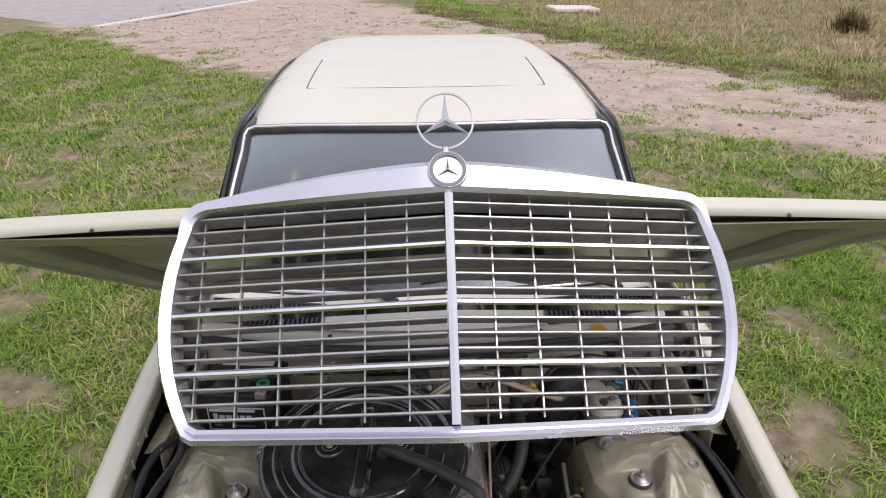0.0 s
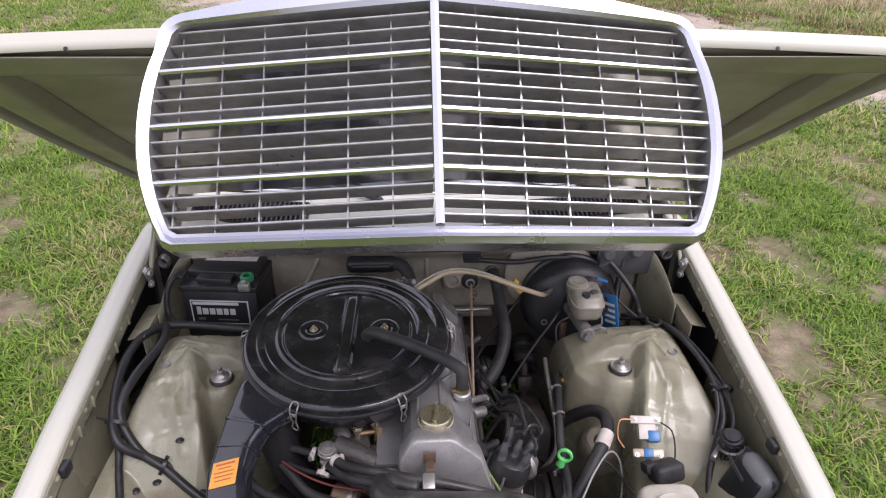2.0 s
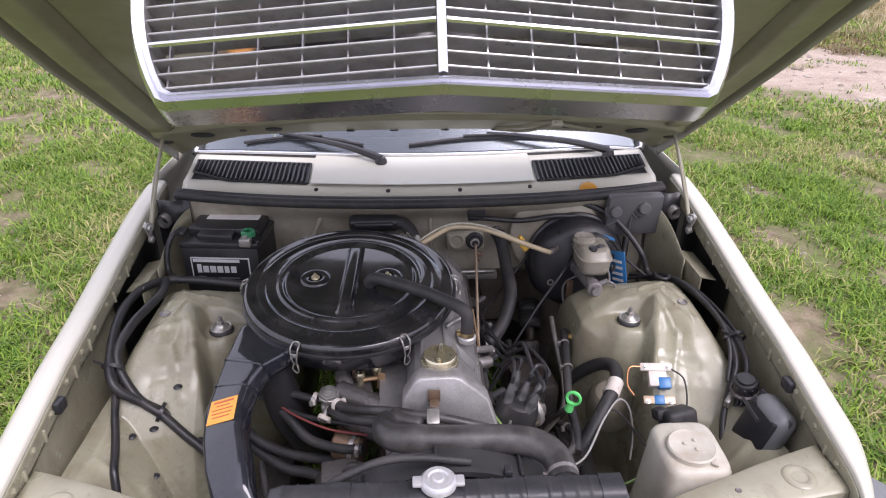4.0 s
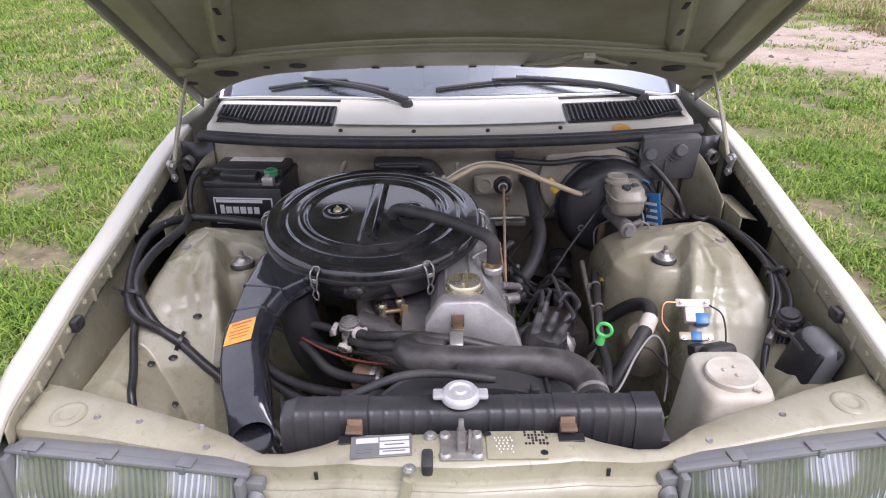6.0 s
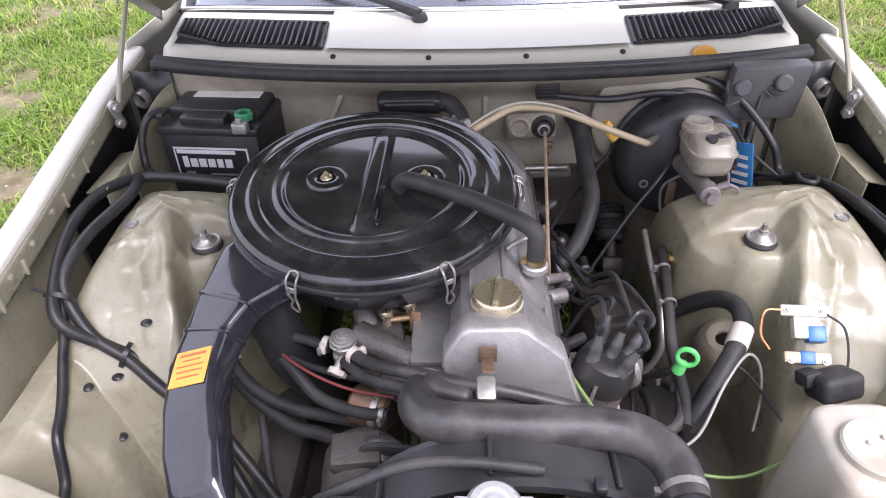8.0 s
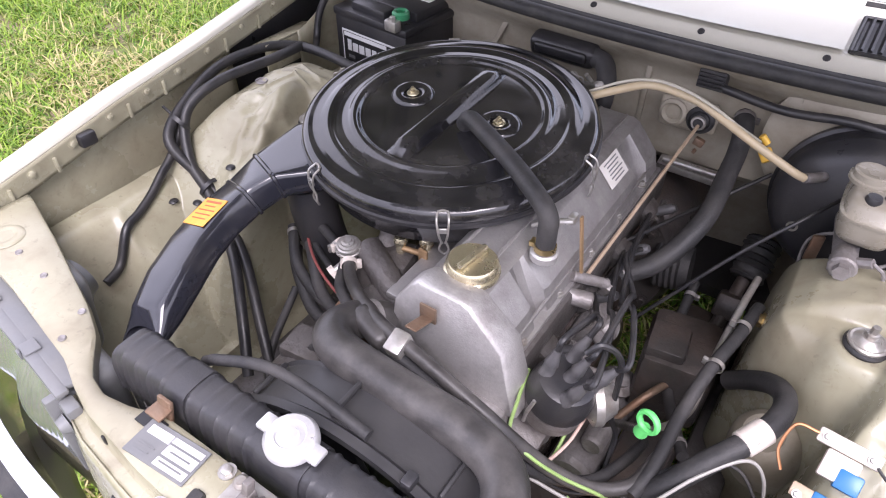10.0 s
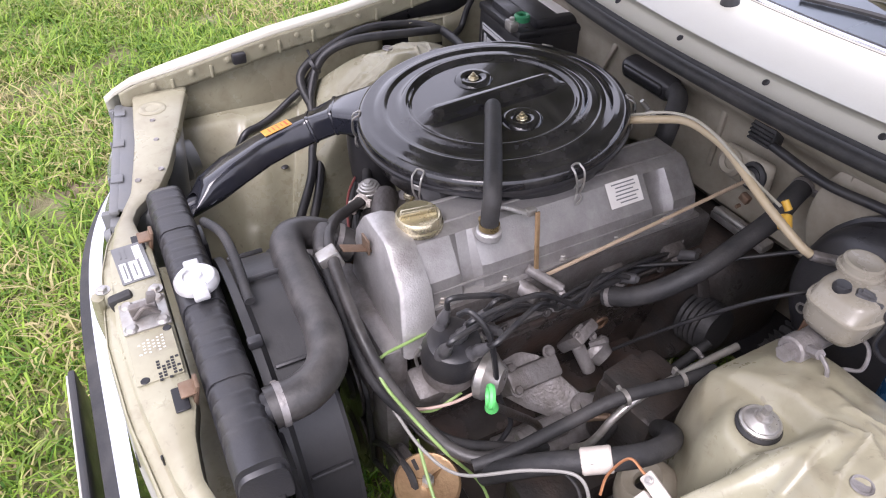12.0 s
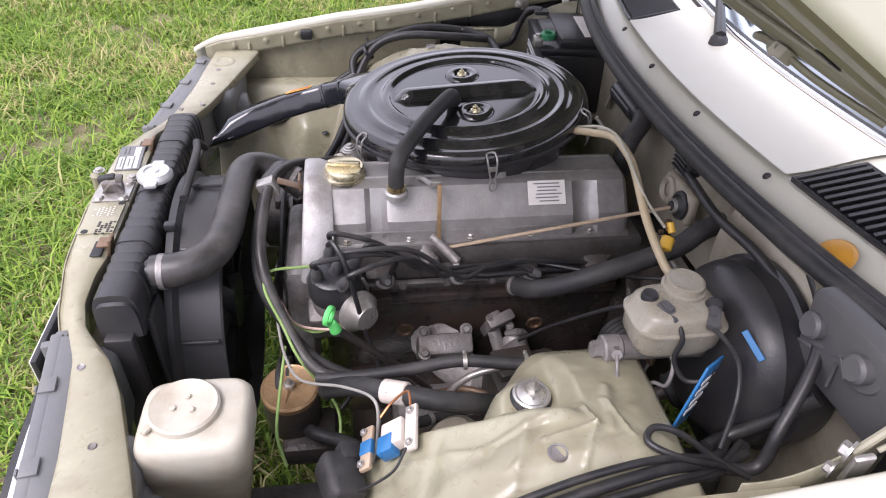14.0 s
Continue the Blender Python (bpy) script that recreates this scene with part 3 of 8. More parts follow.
grass("weeds", "brown withered weeds along the track's far edge", RUSSET,
      scatter(2400, 0, 16, 5, 36, 25, lambda x, y: 8.9 < 0.912 * x + 0.41 * y < 10.6 and noise.noise(Vector((x * 0.8, y * 0.8, 3))) > -0.15, 0.2), 9, 0.08, 0.014, 1.2, 15, 0.08)
grass("grass", "ragged tufts along the edges of the dirt track", TURF,
      scatter(1500, -9, 8, 5, 20, 19, lambda x, y: -0.2 < track_depth(x, y) < 1.6 and noise.noise(Vector((x * 0.9, y * 0.9, 9))) > 0.10, 0.0), 8, 0.06, 0.012, 1.2, 9, 0.05)


def stones(name, label, count, seed, x0, x1, y0, y1, keep, size, mat):
    """Loose pebbles: flattened, unevenly pulled octahedra in one mesh."""
    g = np.random.default_rng(seed)
    V, F = [], []
    shape = np.array([(1, 0, 0), (0.1, 1, 0), (-1, 0.2, 0), (0, -1, 0), (0.1, 0.1, 0.6), (0, 0, -0.4)])
    tris = ((0, 1, 4), (1, 2, 4), (2, 3, 4), (3, 0, 4), (1, 0, 5), (2, 1, 5), (3, 2, 5), (0, 3, 5))
    while len(V) < count * 6:
        x, y = g.uniform(x0, x1), g.uniform(y0, y1)
        if not keep(x, y):
            continue
        r0 = size * (0.35 + 1.6 * g.random() ** 4)
        a = g.uniform(0, 6.28)
        k = len(V)
        for p in shape * g.uniform(0.7, 1.2, (6, 3)) * r0:
            V.append((x + p[0] * math.cos(a) - p[1] * math.sin(a), y + p[0] * math.sin(a) + p[1] * math.cos(a), ground_height(x, y) + p[2] + r0 * 0.15))
        F += [tuple(k + i for i in t) for t in tris]
    me = bpy.data.meshes.new(name)
    me.from_pydata(V, [], F)
    me.materials.append(mat)
    return tagged(new(name, me), label, "stones", kind="stuff")


STONE = blade_material("pebble_stone", (0.30, 0.245, 0.20), (0.58, 0.52, 0.46), (0.20, 0.15, 0.11), 0.86)
stones("pebbles", "loose pale pebbles and crumbs of soil on the track", 7000, 31, -9, 9, 4.5, 26, lambda x, y: track_depth(x, y) > -0.2 + 0.5 * noise.noise(Vector((x, y, 1))), 0.024, STONE)
stones("soil_crumbs", "small clods of soil lying in the bare patches", 2500, 32, -4.5, 3.8, -2.5, 5.5, lambda x, y: noise.noise(Vector((x * 1.7, y * 1.7, 2))) < -0.15, 0.010, STONE)
bm = B()
for i in range(60):
    q0 = Vector((-8.585, 18.72, 0.0)).lerp(Vector((-4.6, 33.2, 0.0)), i / 60)
    q1 = Vector((-8.585, 18.72, 0.0)).lerp(Vector((-4.6, 33.2, 0.0)), (i + 0.96) / 60)
    w0 = 0.05 * noise.noise(Vector((i * 0.7, 0, 0)))
    box(bm, (q0 + q1) / 2 + Vector((w0, 0, 0.02)), (0.22 + w0, (q1 - q0).length, 0.07), turn(0, 0, -15.4), 0.015)
solo("kerb", bm, CERAMIC, "worn pale concrete edging between paving and dirt", "kerb", kind="structure")
bm = B()
box(bm, (4.785, 21.46, 0.10), (1.5, 0.8, 0.12), turn(3, 2, 12), 0.03)
solo("concrete_slab", bm, CERAMIC, "pale flat concrete slab lying in the grass", "slab")
bush = grass("bush", "dark leafless bush standing in the dry grass", RUSSET, np.array([(10.14 + 0.30 * math.cos(i) * (i % 7) / 7, 15.87 + 0.30 * math.sin(i) * (i % 5) / 5) for i in range(70)]), 12, 0.55, 0.03, 0.7, 33, 0.10)
tagged(bush, "dark leafless bush standing in the dry grass", "bush")


# ---- the car ----
car = thing("car", "pale ivory estate car with its bonnet open, parked on grass", "car", (0, 2.7, 0))


def edge_z(y):
    """Height of the wing's inner edge along the bay."""
    return lerp_table(y, (0.55, 0.752), (0.58, 0.768), (0.62, 0.782), (0.75, 0.80), (0.94, 0.831), (1.13, 0.852), (1.34, 0.885), (1.54, 0.922), (1.8, 0.95))


def edge_x(y):
    return lerp_table(y, (0.55, 0.722), (0.60, 0.729), (0.75, 0.738), (0.94, 0.748), (1.13, 0.757), (1.34, 0.765), (1.7, 0.768))


def arch(y, wy):
    """Lower edge of a wing round a wheel."""
    d = abs(y - wy)
    return 0.30 if d > 0.36 else 0.30 + math.sqrt(max(0.0, 0.36 ** 2 - d * d))


WING = ((0.002, -0.085), (0.0, -0.010), (0.003, -0.001), (0.010, 0.002), (0.032, 0.001), (0.054, -0.010), (0.072, -0.028), (0.090, -0.06), (0.106, -0.12), (0.124, -0.25))


def wing(s):
    bm = B()
    prof = WING[1:]

    def f(u, v):
        y = 0.555 + u * 1.14
        grow = sstep(0.50, 0.75, y) * 0.75 + 0.25
        k = v * (len(prof))
        i = min(int(k), len(prof) - 1)
        if i < len(prof) - 1:
            a, b = prof[i], prof[i + 1]
            t = k - i
            ox, oz = a[0] + (b[0] - a[0]) * t, a[1] + (b[1] - a[1]) * t
            return (s * (edge_x(y) + ox * grow), y, edge_z(y) + oz)
        t = k - i
        z1 = arch(y, 1.2)
        return (s * (edge_x(y) + 0.124 * grow + 0.01 * math.sin(3 * t)), y, (edge_z(y) - 0.25) * (1 - t) + min(z1, edge_z(y) - 0.25) * t)
    sheet(bm, f, 56, len(WING) * 3)
    ob = thicken(part("wing", bm, PAINT, car, "pale ivory front wing with rolled inner edge"), 0.002)
    b = B()
    sheet(b, lambda u, v: (s * (edge_x(0.585 + 1.11 * u) + 0.002 * v), 0.585 + 1.11 * u, edge_z(0.585 + 1.11 * u) - 0.010 - 0.045 * v), 50, 6)
    # same paint as the wing; the darker bay colour stands for shade
    thicken(part("wing_flange", b, BAY, ob, "dull inner flange of the wing, shade in its olive paint"), 0.002)
    for y in (0.66, 0.745, 0.83, 0.913, 1.0, 1.08, 1.161, 1.26, 1.36):
        b = B()
        hexbolt(b, (s * (edge_x(y) - 0.001), y, edge_z(y) - 0.026), (-s, 0, 0.1), 0.006, 0.005)
        part("bolt", b, BAY, ob)
    for y in (0.70, 0.79, 0.955, 1.04, 1.21, 1.31):
        b = B()
        box(b, (s * (edge_x(y) - 0.003), y, edge_z(y) - 0.040), (0.006, 0.007, 0.030), None, 0.002)
        part("flange_rib", b, BAY, ob)
    b = B()
    box(b, (s * (edge_x(0.855) - 0.008), 0.855, edge_z(0.855) - 0.03), (0.018, 0.032, 0.026), None, 0.005)
    part("rubber_buffer", b, PLASTIC, ob, "black rubber bonnet buffer")


wing(-1)
wing(1)


# inner wings with the damper domes
def soft_min(*v, k=0.016):
    m = min(v)
    return m - k * math.log(sum(math.exp(-(a - m) / k) for a in v))


def bay_height(x, y, right):
    """Height of the inner wing sheet over the plan; x counts outwards from the middle."""
    skirt = 0.30 + 0.365 * sstep(0.45, 0.70, x)
    skirt += 0.028 * math.exp(-((x - 0.60) / 0.035) ** 2 - ((y - 0.835) / 0.035) ** 2) - 0.045 * math.exp(-((x - 0.60) / 0.05) ** 2 - ((y - 0.775) / 0.04) ** 2)
    fy = y - 1.0 * max(0.0, 0.53 - x) + 0.30 * max(0.0, x - 0.60)
    top = 0.747 + 0.26 * max(0.0, min(x, 0.64) - 0.53) - 0.02 * max(0.0, y - 1.2)
    crease = 0.556 - 0.26 * max(0.0, 1.2 - y)
    rise = 1 - (1 - sstep(1.222, 1.248, y)) * (1 - sstep(crease - 0.012, crease + 0.014, x))
    top += -0.012 + 0.036 * rise * (1 - 0.5 * sstep(0.60, 0.70, x))
    inner = lerp_table(x - 0.115 * (1 - sstep(1.09, 1.235, y)), (0.375, 0.28), (0.380, 0.58), (0.387, 0.660), (0.400, 0.705), (0.43, 0.735), (0.49, 0.775), (0.60, 0.90))
    front = lerp_table(fy, (0.86, 0.36), (0.905, 0.52), (0.95, 0.615), (1.00, 0.675), (1.06, 0.728), (1.13, 0.775), (1.25, 0.85))
    rear = lerp_table(y, (1.22, 0.90), (1.30, 0.80), (1.36, 0.75), (1.41, 0.66), (1.45, 0.50), (1.50, 0.30))
    outer = lerp_table(x, (0.62, 0.86), (0.67, 0.785), (0.70, 0.73), (0.722, 0.64), (0.745, 0.52))
    for ang in (20, 75, 130, 200, 290):
        ex, ey = x - 0.585, y - 0.80
        along = ex * math.cos(radians(ang)) + ey * math.sin(radians(ang))
        off = -ex * math.sin(radians(ang)) + ey * math.cos(radians(ang))
        skirt += 0.010 * math.exp(-(off / 0.012) ** 2) * sstep(0.015, 0.04, along) * (1 - sstep(0.07, 0.12, along))
    z = soft_min(top, inner, front, rear, outer)
    z -= 0.15 * (1 - sstep(1.085, 1.152, y)) * (1 - sstep(crease - 0.020, crease + 0.016, x))
    z = max(z, min(skirt, outer + 0.08)) if y < 1.30 else max(z, 0.335 + 0.25 * sstep(0.44, 0.70, x))
    dm = math.hypot(x - 0.51, y - 1.19)
    z += (0.732 - z) * (1 - sstep(0.030, 0.056, dm))
    on = sstep(0.60, 0.70, z)
    z += 0.010 * math.exp(-((x - 0.575 - 0.25 * (y - 1.19)) / 0.014) ** 2) * (1 - sstep(1.20, 1.26, y)) * sstep(1.04, 1.10, y) * on
    z -= 0.022 * math.exp(-((x - 0.435) / 0.03) ** 2 - ((y - 1.15) / 0.05) ** 2) * on
    z += 0.0025 * noise.noise(Vector((x * 13, y * 11, 3 if right else 7))) * on
    if not right:
        z += 0.017 * max(0.0, noise.noise(Vector((x * 34, y * 30, 2.5)))) * math.exp(-((x - 0.55) / 0.07) ** 2 - ((y - 1.10) / 0.09) ** 2) * on
    z += 0.0012 * noise.noise(Vector((x * 40, y * 40, 3 if right else 7))) * on
    z += 0.012 * math.exp(-((x - 0.55) / 0.018) ** 2 - ((y - 1.098) / 0.022) ** 2) * (0 if right else 1)
    # hammered dents and creases left by an old repair
    for ax, ay, bx2, by2, h, wd in ((0.575, 1.215, 0.60, 1.10, 0.006, 0.007), (0.60, 1.10, 0.565, 1.00, 0.005, 0.008), (0.585, 1.16, 0.66, 1.13, 0.005, 0.007), (0.61, 1.26, 0.53, 1.285, 0.006, 0.007), (0.64, 1.20, 0.62, 1.30, 0.004, 0.007), (0.55, 1.06, 0.63, 1.03, -0.005, 0.008),
                                    (0.545, 1.235, 0.60, 1.245, 0.006, 0.0035), (0.60, 1.245, 0.655, 1.215, 0.005, 0.0035), (0.60, 1.245, 0.615, 1.175, 0.005, 0.0035), (0.615, 1.175, 0.645, 1.125, 0.004, 0.0035), (0.555, 1.27, 0.62, 1.285, 0.005, 0.0035), (0.59, 1.18, 0.60, 1.12, -0.004, 0.004)):
        ux, uy = bx2 - ax, by2 - ay
        tt = max(0.0, min(1.0, ((x - ax) * ux + (y - ay) * uy) / (ux * ux + uy * uy)))
        z += 0.7 * h * math.exp(-((x - ax - tt * ux) ** 2 + (y - ay - tt * uy) ** 2) / wd ** 2) * on
    for dx, dy, rx, ry, h in ((0.585, 1.06, 0.030, 0.016, 0.006), (0.545, 1.135, 0.012, 0.030, 0.005), (0.60, 1.12, 0.020, 0.020, -0.005), (0.63, 1.08, 0.012, 0.035, 0.005), (0.62, 1.24, 0.030, 0.012, 0.005), (0.56, 1.28, 0.035, 0.010, 0.004), (0.49, 1.30, 0.020, 0.020, -0.006), (0.655, 1.15, 0.010, 0.040, -0.004)):
        z += 0.5 * h * math.exp(-((x - dx) / rx) ** 2 - ((y - dy) / ry) ** 2) * on
    return z


def inner_wing(s):
    bm = B()
    right = s > 0

    def f(u, v):
        x = 0.36 + 0.385 * u
        y = 0.60 + 0.98 * v
        return (s * x, y, bay_height(x, y, right))
    sheet(bm, f, 150, 300)
    ob = thicken(part("inner_wing", bm, BAY, car, "dusty olive-beige inner wing with pressed damper dome"), 0.002)
    b = B()
    sheet(b, lambda u, v: (s * (edge_x(0.61 + 0.62 * u) + 0.022 - 0.020 * (1 - v)), 0.61 + 0.62 * u, 0.50 + v * (edge_z(0.61 + 0.62 * u) - 0.525)), 30, 8)
    thicken(part("wing_wall", b, BAY, ob, "dull olive panel below the wing edge"), 0.002)
    # added black sheet, gives the open gap its shade
    b = B()
    sheet(b, lambda u, v: (s * (0.800 + 0.004 * math.sin(20 * u)), 1.20 + 0.42 * u, 0.45 + (0.38 + 0.05 * u) * v), 12, 8)
    thicken(part("gap_shade_sheet", b, PLASTIC, ob, "added black sheet for the shade in the gap behind the dome"), 0.002)
    b = B()
    z = bay_height(0.51, 1.19, right)
    m = Matrix.Translation((s * 0.51, 1.19, z))
    lathe(b, [(0, 0.0), (0.024, 0.004), (0.0265, 0.009), (0.0265, 0.012), (0.024, 0.014), (0.021, 0.013), (0.016, 0.016), (0.012, 0.022), (0, 0.022)], m, 32)
    part("damper_mount", b, STEEL, ob, "worn steel damper top washer")
    b = B()
    lathe(b, [(0, 0.016), (0.009, 0.018), (0.009, 0.028), (0.0055, 0.029), (0.0055, 0.040), (0, 0.041)], m, 6)
    part("damper_nut", b, STEEL, ob)
    b = B()
    lathe(b, [(0.020, 0), (0.0285, 0.0), (0.0295, 0.004), (0.027, 0.008), (0.020, 0.008)], m, 32)
    part("rubber_ring", b, RUBBER, ob)
    return ob


inner_left, inner_right = inner_wing(-1), inner_wing(1)
for s, ob, spots in ((-1, inner_left, ((0.654, 0.93), (0.616, 0.957), (0.605, 0.891), (0.571, 1.018))), (1, inner_right, ((0.62, 0.90), (0.57, 0.94)))):
    for x, y in spots:
        b = B()
        lathe(b, [(0, 0.004), (0.005, 0.004), (0.009, 0.002), (0.010, 0), (0, 0)], Matrix.Translation((s * x, y, bay_height(x, y, s > 0) + 0.002)), 14)
        part("plug", b, PLASTIC, ob, "black rubber plug")
for s, ob in ((-1, inner_left), (1, inner_right)):
    b = B()
    x, y = 0.637, 1.185
    lathe(b, [(0, -0.0005), (0.0095, -0.0005), (0.010, 0.002), (0.012, 0.0025), (0.013, 0)], Matrix.Translation((s * x, y, bay_height(x, y, s > 0) + 0.001)), 20)
    part("access_hole", b, CAST, ob, "round hole in the dome")
b = B()
hexbolt(b, (0.3835, 1.268, 0.636), (-0.9, -0.2, 0.3), 0.009, 0.008)
part("bolt", b, BRASS, inner_right)
for s in (-1, 1):
    # box rail under each side and the closing plate behind the lamps
    b = B()
    box(b, (s * 0.40, 1.1, 0.30), (0.085, 1.1, 0.11), None, 0.012)
    part("chassis_rail", b, GRIME, car)
    b = B()
    box(b, (s * 0.74, 1.36, 0.80), (0.045, 0.16, 0.004), turn(0, s * 12, 0), 0.001)
    box(b, (s * 0.722, 1.36, 0.77), (0.004, 0.16, 0.06), None, 0.001)
    part("bracket_plate", b, BAY, car)
    b = B()
    sheet(b, lambda u, v: (s * (0.672 + 0.040 * u + 0.02 * math.sin(3.1 * u)), 1.598 - 0.225 * u, 0.55 + v * (0.345 - 0.085 * sstep(0.0, 1.0, u))), 20, 8)
    # added black sheet in place of the shaded cavity at the corner
    bb = B()
    sheet(bb, lambda u, v: (s * (0.672 + 0.10 * u), 1.588 + 0.006 * math.sin(9 * u), 0.52 + 0.40 * v), 10, 8)
    thicken(part("corner_shade_sheet", bb, PLASTIC, car, "added black sheet standing in for shade at the bay's corner"), 0.003)
    thicken(part("baffle", b, BAY, car, "curved olive panel at the bay's rear corner"), 0.0025)

# firewall and cowl
b = B()
sheet(b, lambda u, v: (-0.69 + 1.38 * u, 1.600 + 0.24 * (1 - sstep(0.54, 0.68, 0.30 + 0.625 * v)) * (1 - sstep(0.24, 0.40, abs(-0.69 + 1.38 * u - 0.06))) + 0.02 * math.sin(9 * u) * (1 - v) - 0.085 * (1 - (2 * u - 1) ** 2) * sstep(0.86, 1.0, v), 0.30 + 0.625 * v), 60, 30)
firewall = thicken(part("firewall", b, FIREWALL, car, "dusty painted firewall panel with shade in its stains"), 0.003)
for x in (-0.33, 0.02, 0.30):
    b = B()
    box(b, (x, 1.592, 0.80), (0.012, 0.010, 0.14), turn(0, 25 if x < 0 else 0, 0), 0.003)
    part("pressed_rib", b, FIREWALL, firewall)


def cowl_front(x):
    return 1.497 + 0.22 * x * x


b = B()
strip = [(x, cowl_front(x), 0.928 + 0.004 * math.cos(4 * x)) for x in [-0.715 + 1.43 * i / 12 for i in range(13)]]
tube(b, [(x, y, z + 0.003) for x, y, z in strip], 0.014, 12, 6)
tube(b, [(x, y + 0.014, z + 0.012) for x, y, z in strip], 0.008, 8, 6)
part("weatherstrip", b, RUBBER, car, "thick black rubber bonnet seal")


def cowl(u, v):
    x = 0.71 * (2 * u - 1)
    y0 = cowl_front(x) + 0.016
    y1 = 1.735 + 0.21 * x * x
    t = v
    y = y0 + (y1 - y0) * t
    z = 0.917 + 0.042 * min(1.0, t / 0.22) + 0.028 * sstep(0.22, 1.0, t) - 0.012 * abs(x / 0.71) ** 4
    return (x, y, z)


def on_cowl(x, t, lift=0.0):
    p = cowl((x / 0.71 + 1) / 2, t)
    return Vector((p[0], p[1], p[2] + lift))


b = B()
sheet(b, cowl, 80, 24)
cowl_panel = thicken(part("cowl_panel", b, PAINT, car, "pale ivory scuttle panel below the windscreen"), 0.002)
b = B()
sheet(b, lambda u, v: on_cowl(-0.325 + 0.65 * u, 0.235 + 0.74 * v, 0.0075), 80, 24)
part("scuttle_lid", b, PAINT, cowl_panel)
for x in (-0.307, -0.102, 0.103, 0.307):
    b = B()
    lathe(b, [(0, 0.003), (0.004, 0.003), (0.006, 0.001), (0.0065, 0)], Matrix.Translation(on_cowl(x, 0.18, 0.001)) @ pose(0, 0, 0, 38, 0, 0), 12)
    part("plug", b, PLASTIC, cowl_panel)
for s in (-1, 1):
    b = B()
    sheet(b, lambda u, v: on_cowl(s * (0.338 + 0.350 * u), 0.28 + 0.45 * v, 0.002), 24, 8)
    vent = part("vent", b, BLACKPRINT, cowl_panel, "black slatted air intake grille")
    b = B()
    edge = [on_cowl(s * 0.335, 0.26, 0.004), on_cowl(s * 0.335, 0.75, 0.004)]
    tube(b, edge, 0.004, 6)
    tube(b, [on_cowl(s * (0.335 + 0.355 * i / 6), 0.26 + 0.10 * max(0.0, i - 4), 0.004) for i in range(7)], 0.004, 6, 3)
    tube(b, [on_cowl(s * (0.335 + 0.355 * i / 6), 0.75, 0.004) for i in range(7)], 0.004, 6, 3)
    tube(b, [on_cowl(s * 0.690, 0.46, 0.004), on_cowl(s * 0.690, 0.75, 0.004)], 0.004, 6)
    part("vent_frame", b, PLASTIC, vent)
    for i in range(24):
        x = s * (0.348 + 0.0142 * i)
        p, q = on_cowl(x, 0.28 + 0.10 * max(0.0, (i - 15) / 4), 0.006), on_cowl(x, 0.73, 0.006)
        b = B()
        d = q - p
        box(b, (p + q) / 2, (0.0045, d.length, 0.009), d.to_track_quat("Y", "Z").to_matrix() @ turn(0, s * 25, 0))
        part("slat", b, PLASTIC, vent, smooth=False)
b = B()
lathe(b, [(0, 0.008), (0.022, 0.007), (0.027, 0.003), (0.028, 0)], Matrix.Translation((0.482, 1.577, 0.937)) @ pose(0, 0, 0, 36, 0, 0), 28)
part("round_cap", b, ORANGE, cowl_panel, "amber round plastic cap")


# ---- windscreen, roof, cabin ----
def screen(u, v, lift=0.0):
    k = 2 * u - 1
    x = k * (0.715 * (1 - v) + 0.648 * v)
    y = (1.747 + 0.21 * x * x) * (1 - v) + (2.245 + 0.13 * x * x) * v
    z = (0.982 - 0.018 * k ** 4) * (1 - v) + 1.388 * v + 0.020 * math.sin(math.pi * v) - 0.02 * k ** 6 * v
    return Vector((x, y - lift * 0.57, z + lift * 0.82))


b = B()
sheet(b, lambda u, v: screen(1 - u, v), 40, 14)
pane = part("windscreen", b, GLASS, car, "curved tinted windscreen")
pane.visible_shadow = False
loop = [screen(u / 14, 0, 0.004) for u in range(15)] + [screen(1, v / 6, 0.004) for v in range(1, 7)] + [screen(1 - u / 14, 1, 0.004) for u in range(1, 15)] + [screen(0, 1 - v / 6, 0.004) for v in range(1, 7)]
b = B()
tube(b, loop, 0.017, 10, 3)
part("rubber_seal", b, RUBBER, pane)
b = B()
tube(b, [p + Vector((0, -0.011, 0.013)) for p in loop], 0.0055, 10, 3)
part("chrome_trim", b, CHROME, pane, "bright metal screen surround")


def roof(u, v):
    k = 2 * u - 1
    y = 2.27 + v * 2.55
    half = 0.688 + 0.032 * math.sin(v * 3)
    z = lerp_table(y, (2.27, 1.395), (2.5, 1.427), (2.8, 1.450), (3.2, 1.462), (3.8, 1.462), (4.3, 1.447), (4.6, 1.42), (4.82, 1.37))
    return Vector((k * half * (1 - 0.10 * sstep(0.82, 1.0, v)), y + 0.10 * k * k * (1 - v) * (1 if v < 0.3 else 0.3), z - 0.012 * k * k - 0.050 * abs(k) ** 9))


b = B()
sheet(b, roof, 36, 60)
roof_ob = thicken(part("roof", b, PAINT, car, "glossy pale ivory roof with a sliding sunroof"), 0.003)


def on_roof(x, y, lift=0.002):
    u = (x / 0.70 + 1) / 2
    return roof(u, (y - 2.27) / 2.55) + Vector((0, 0, lift))


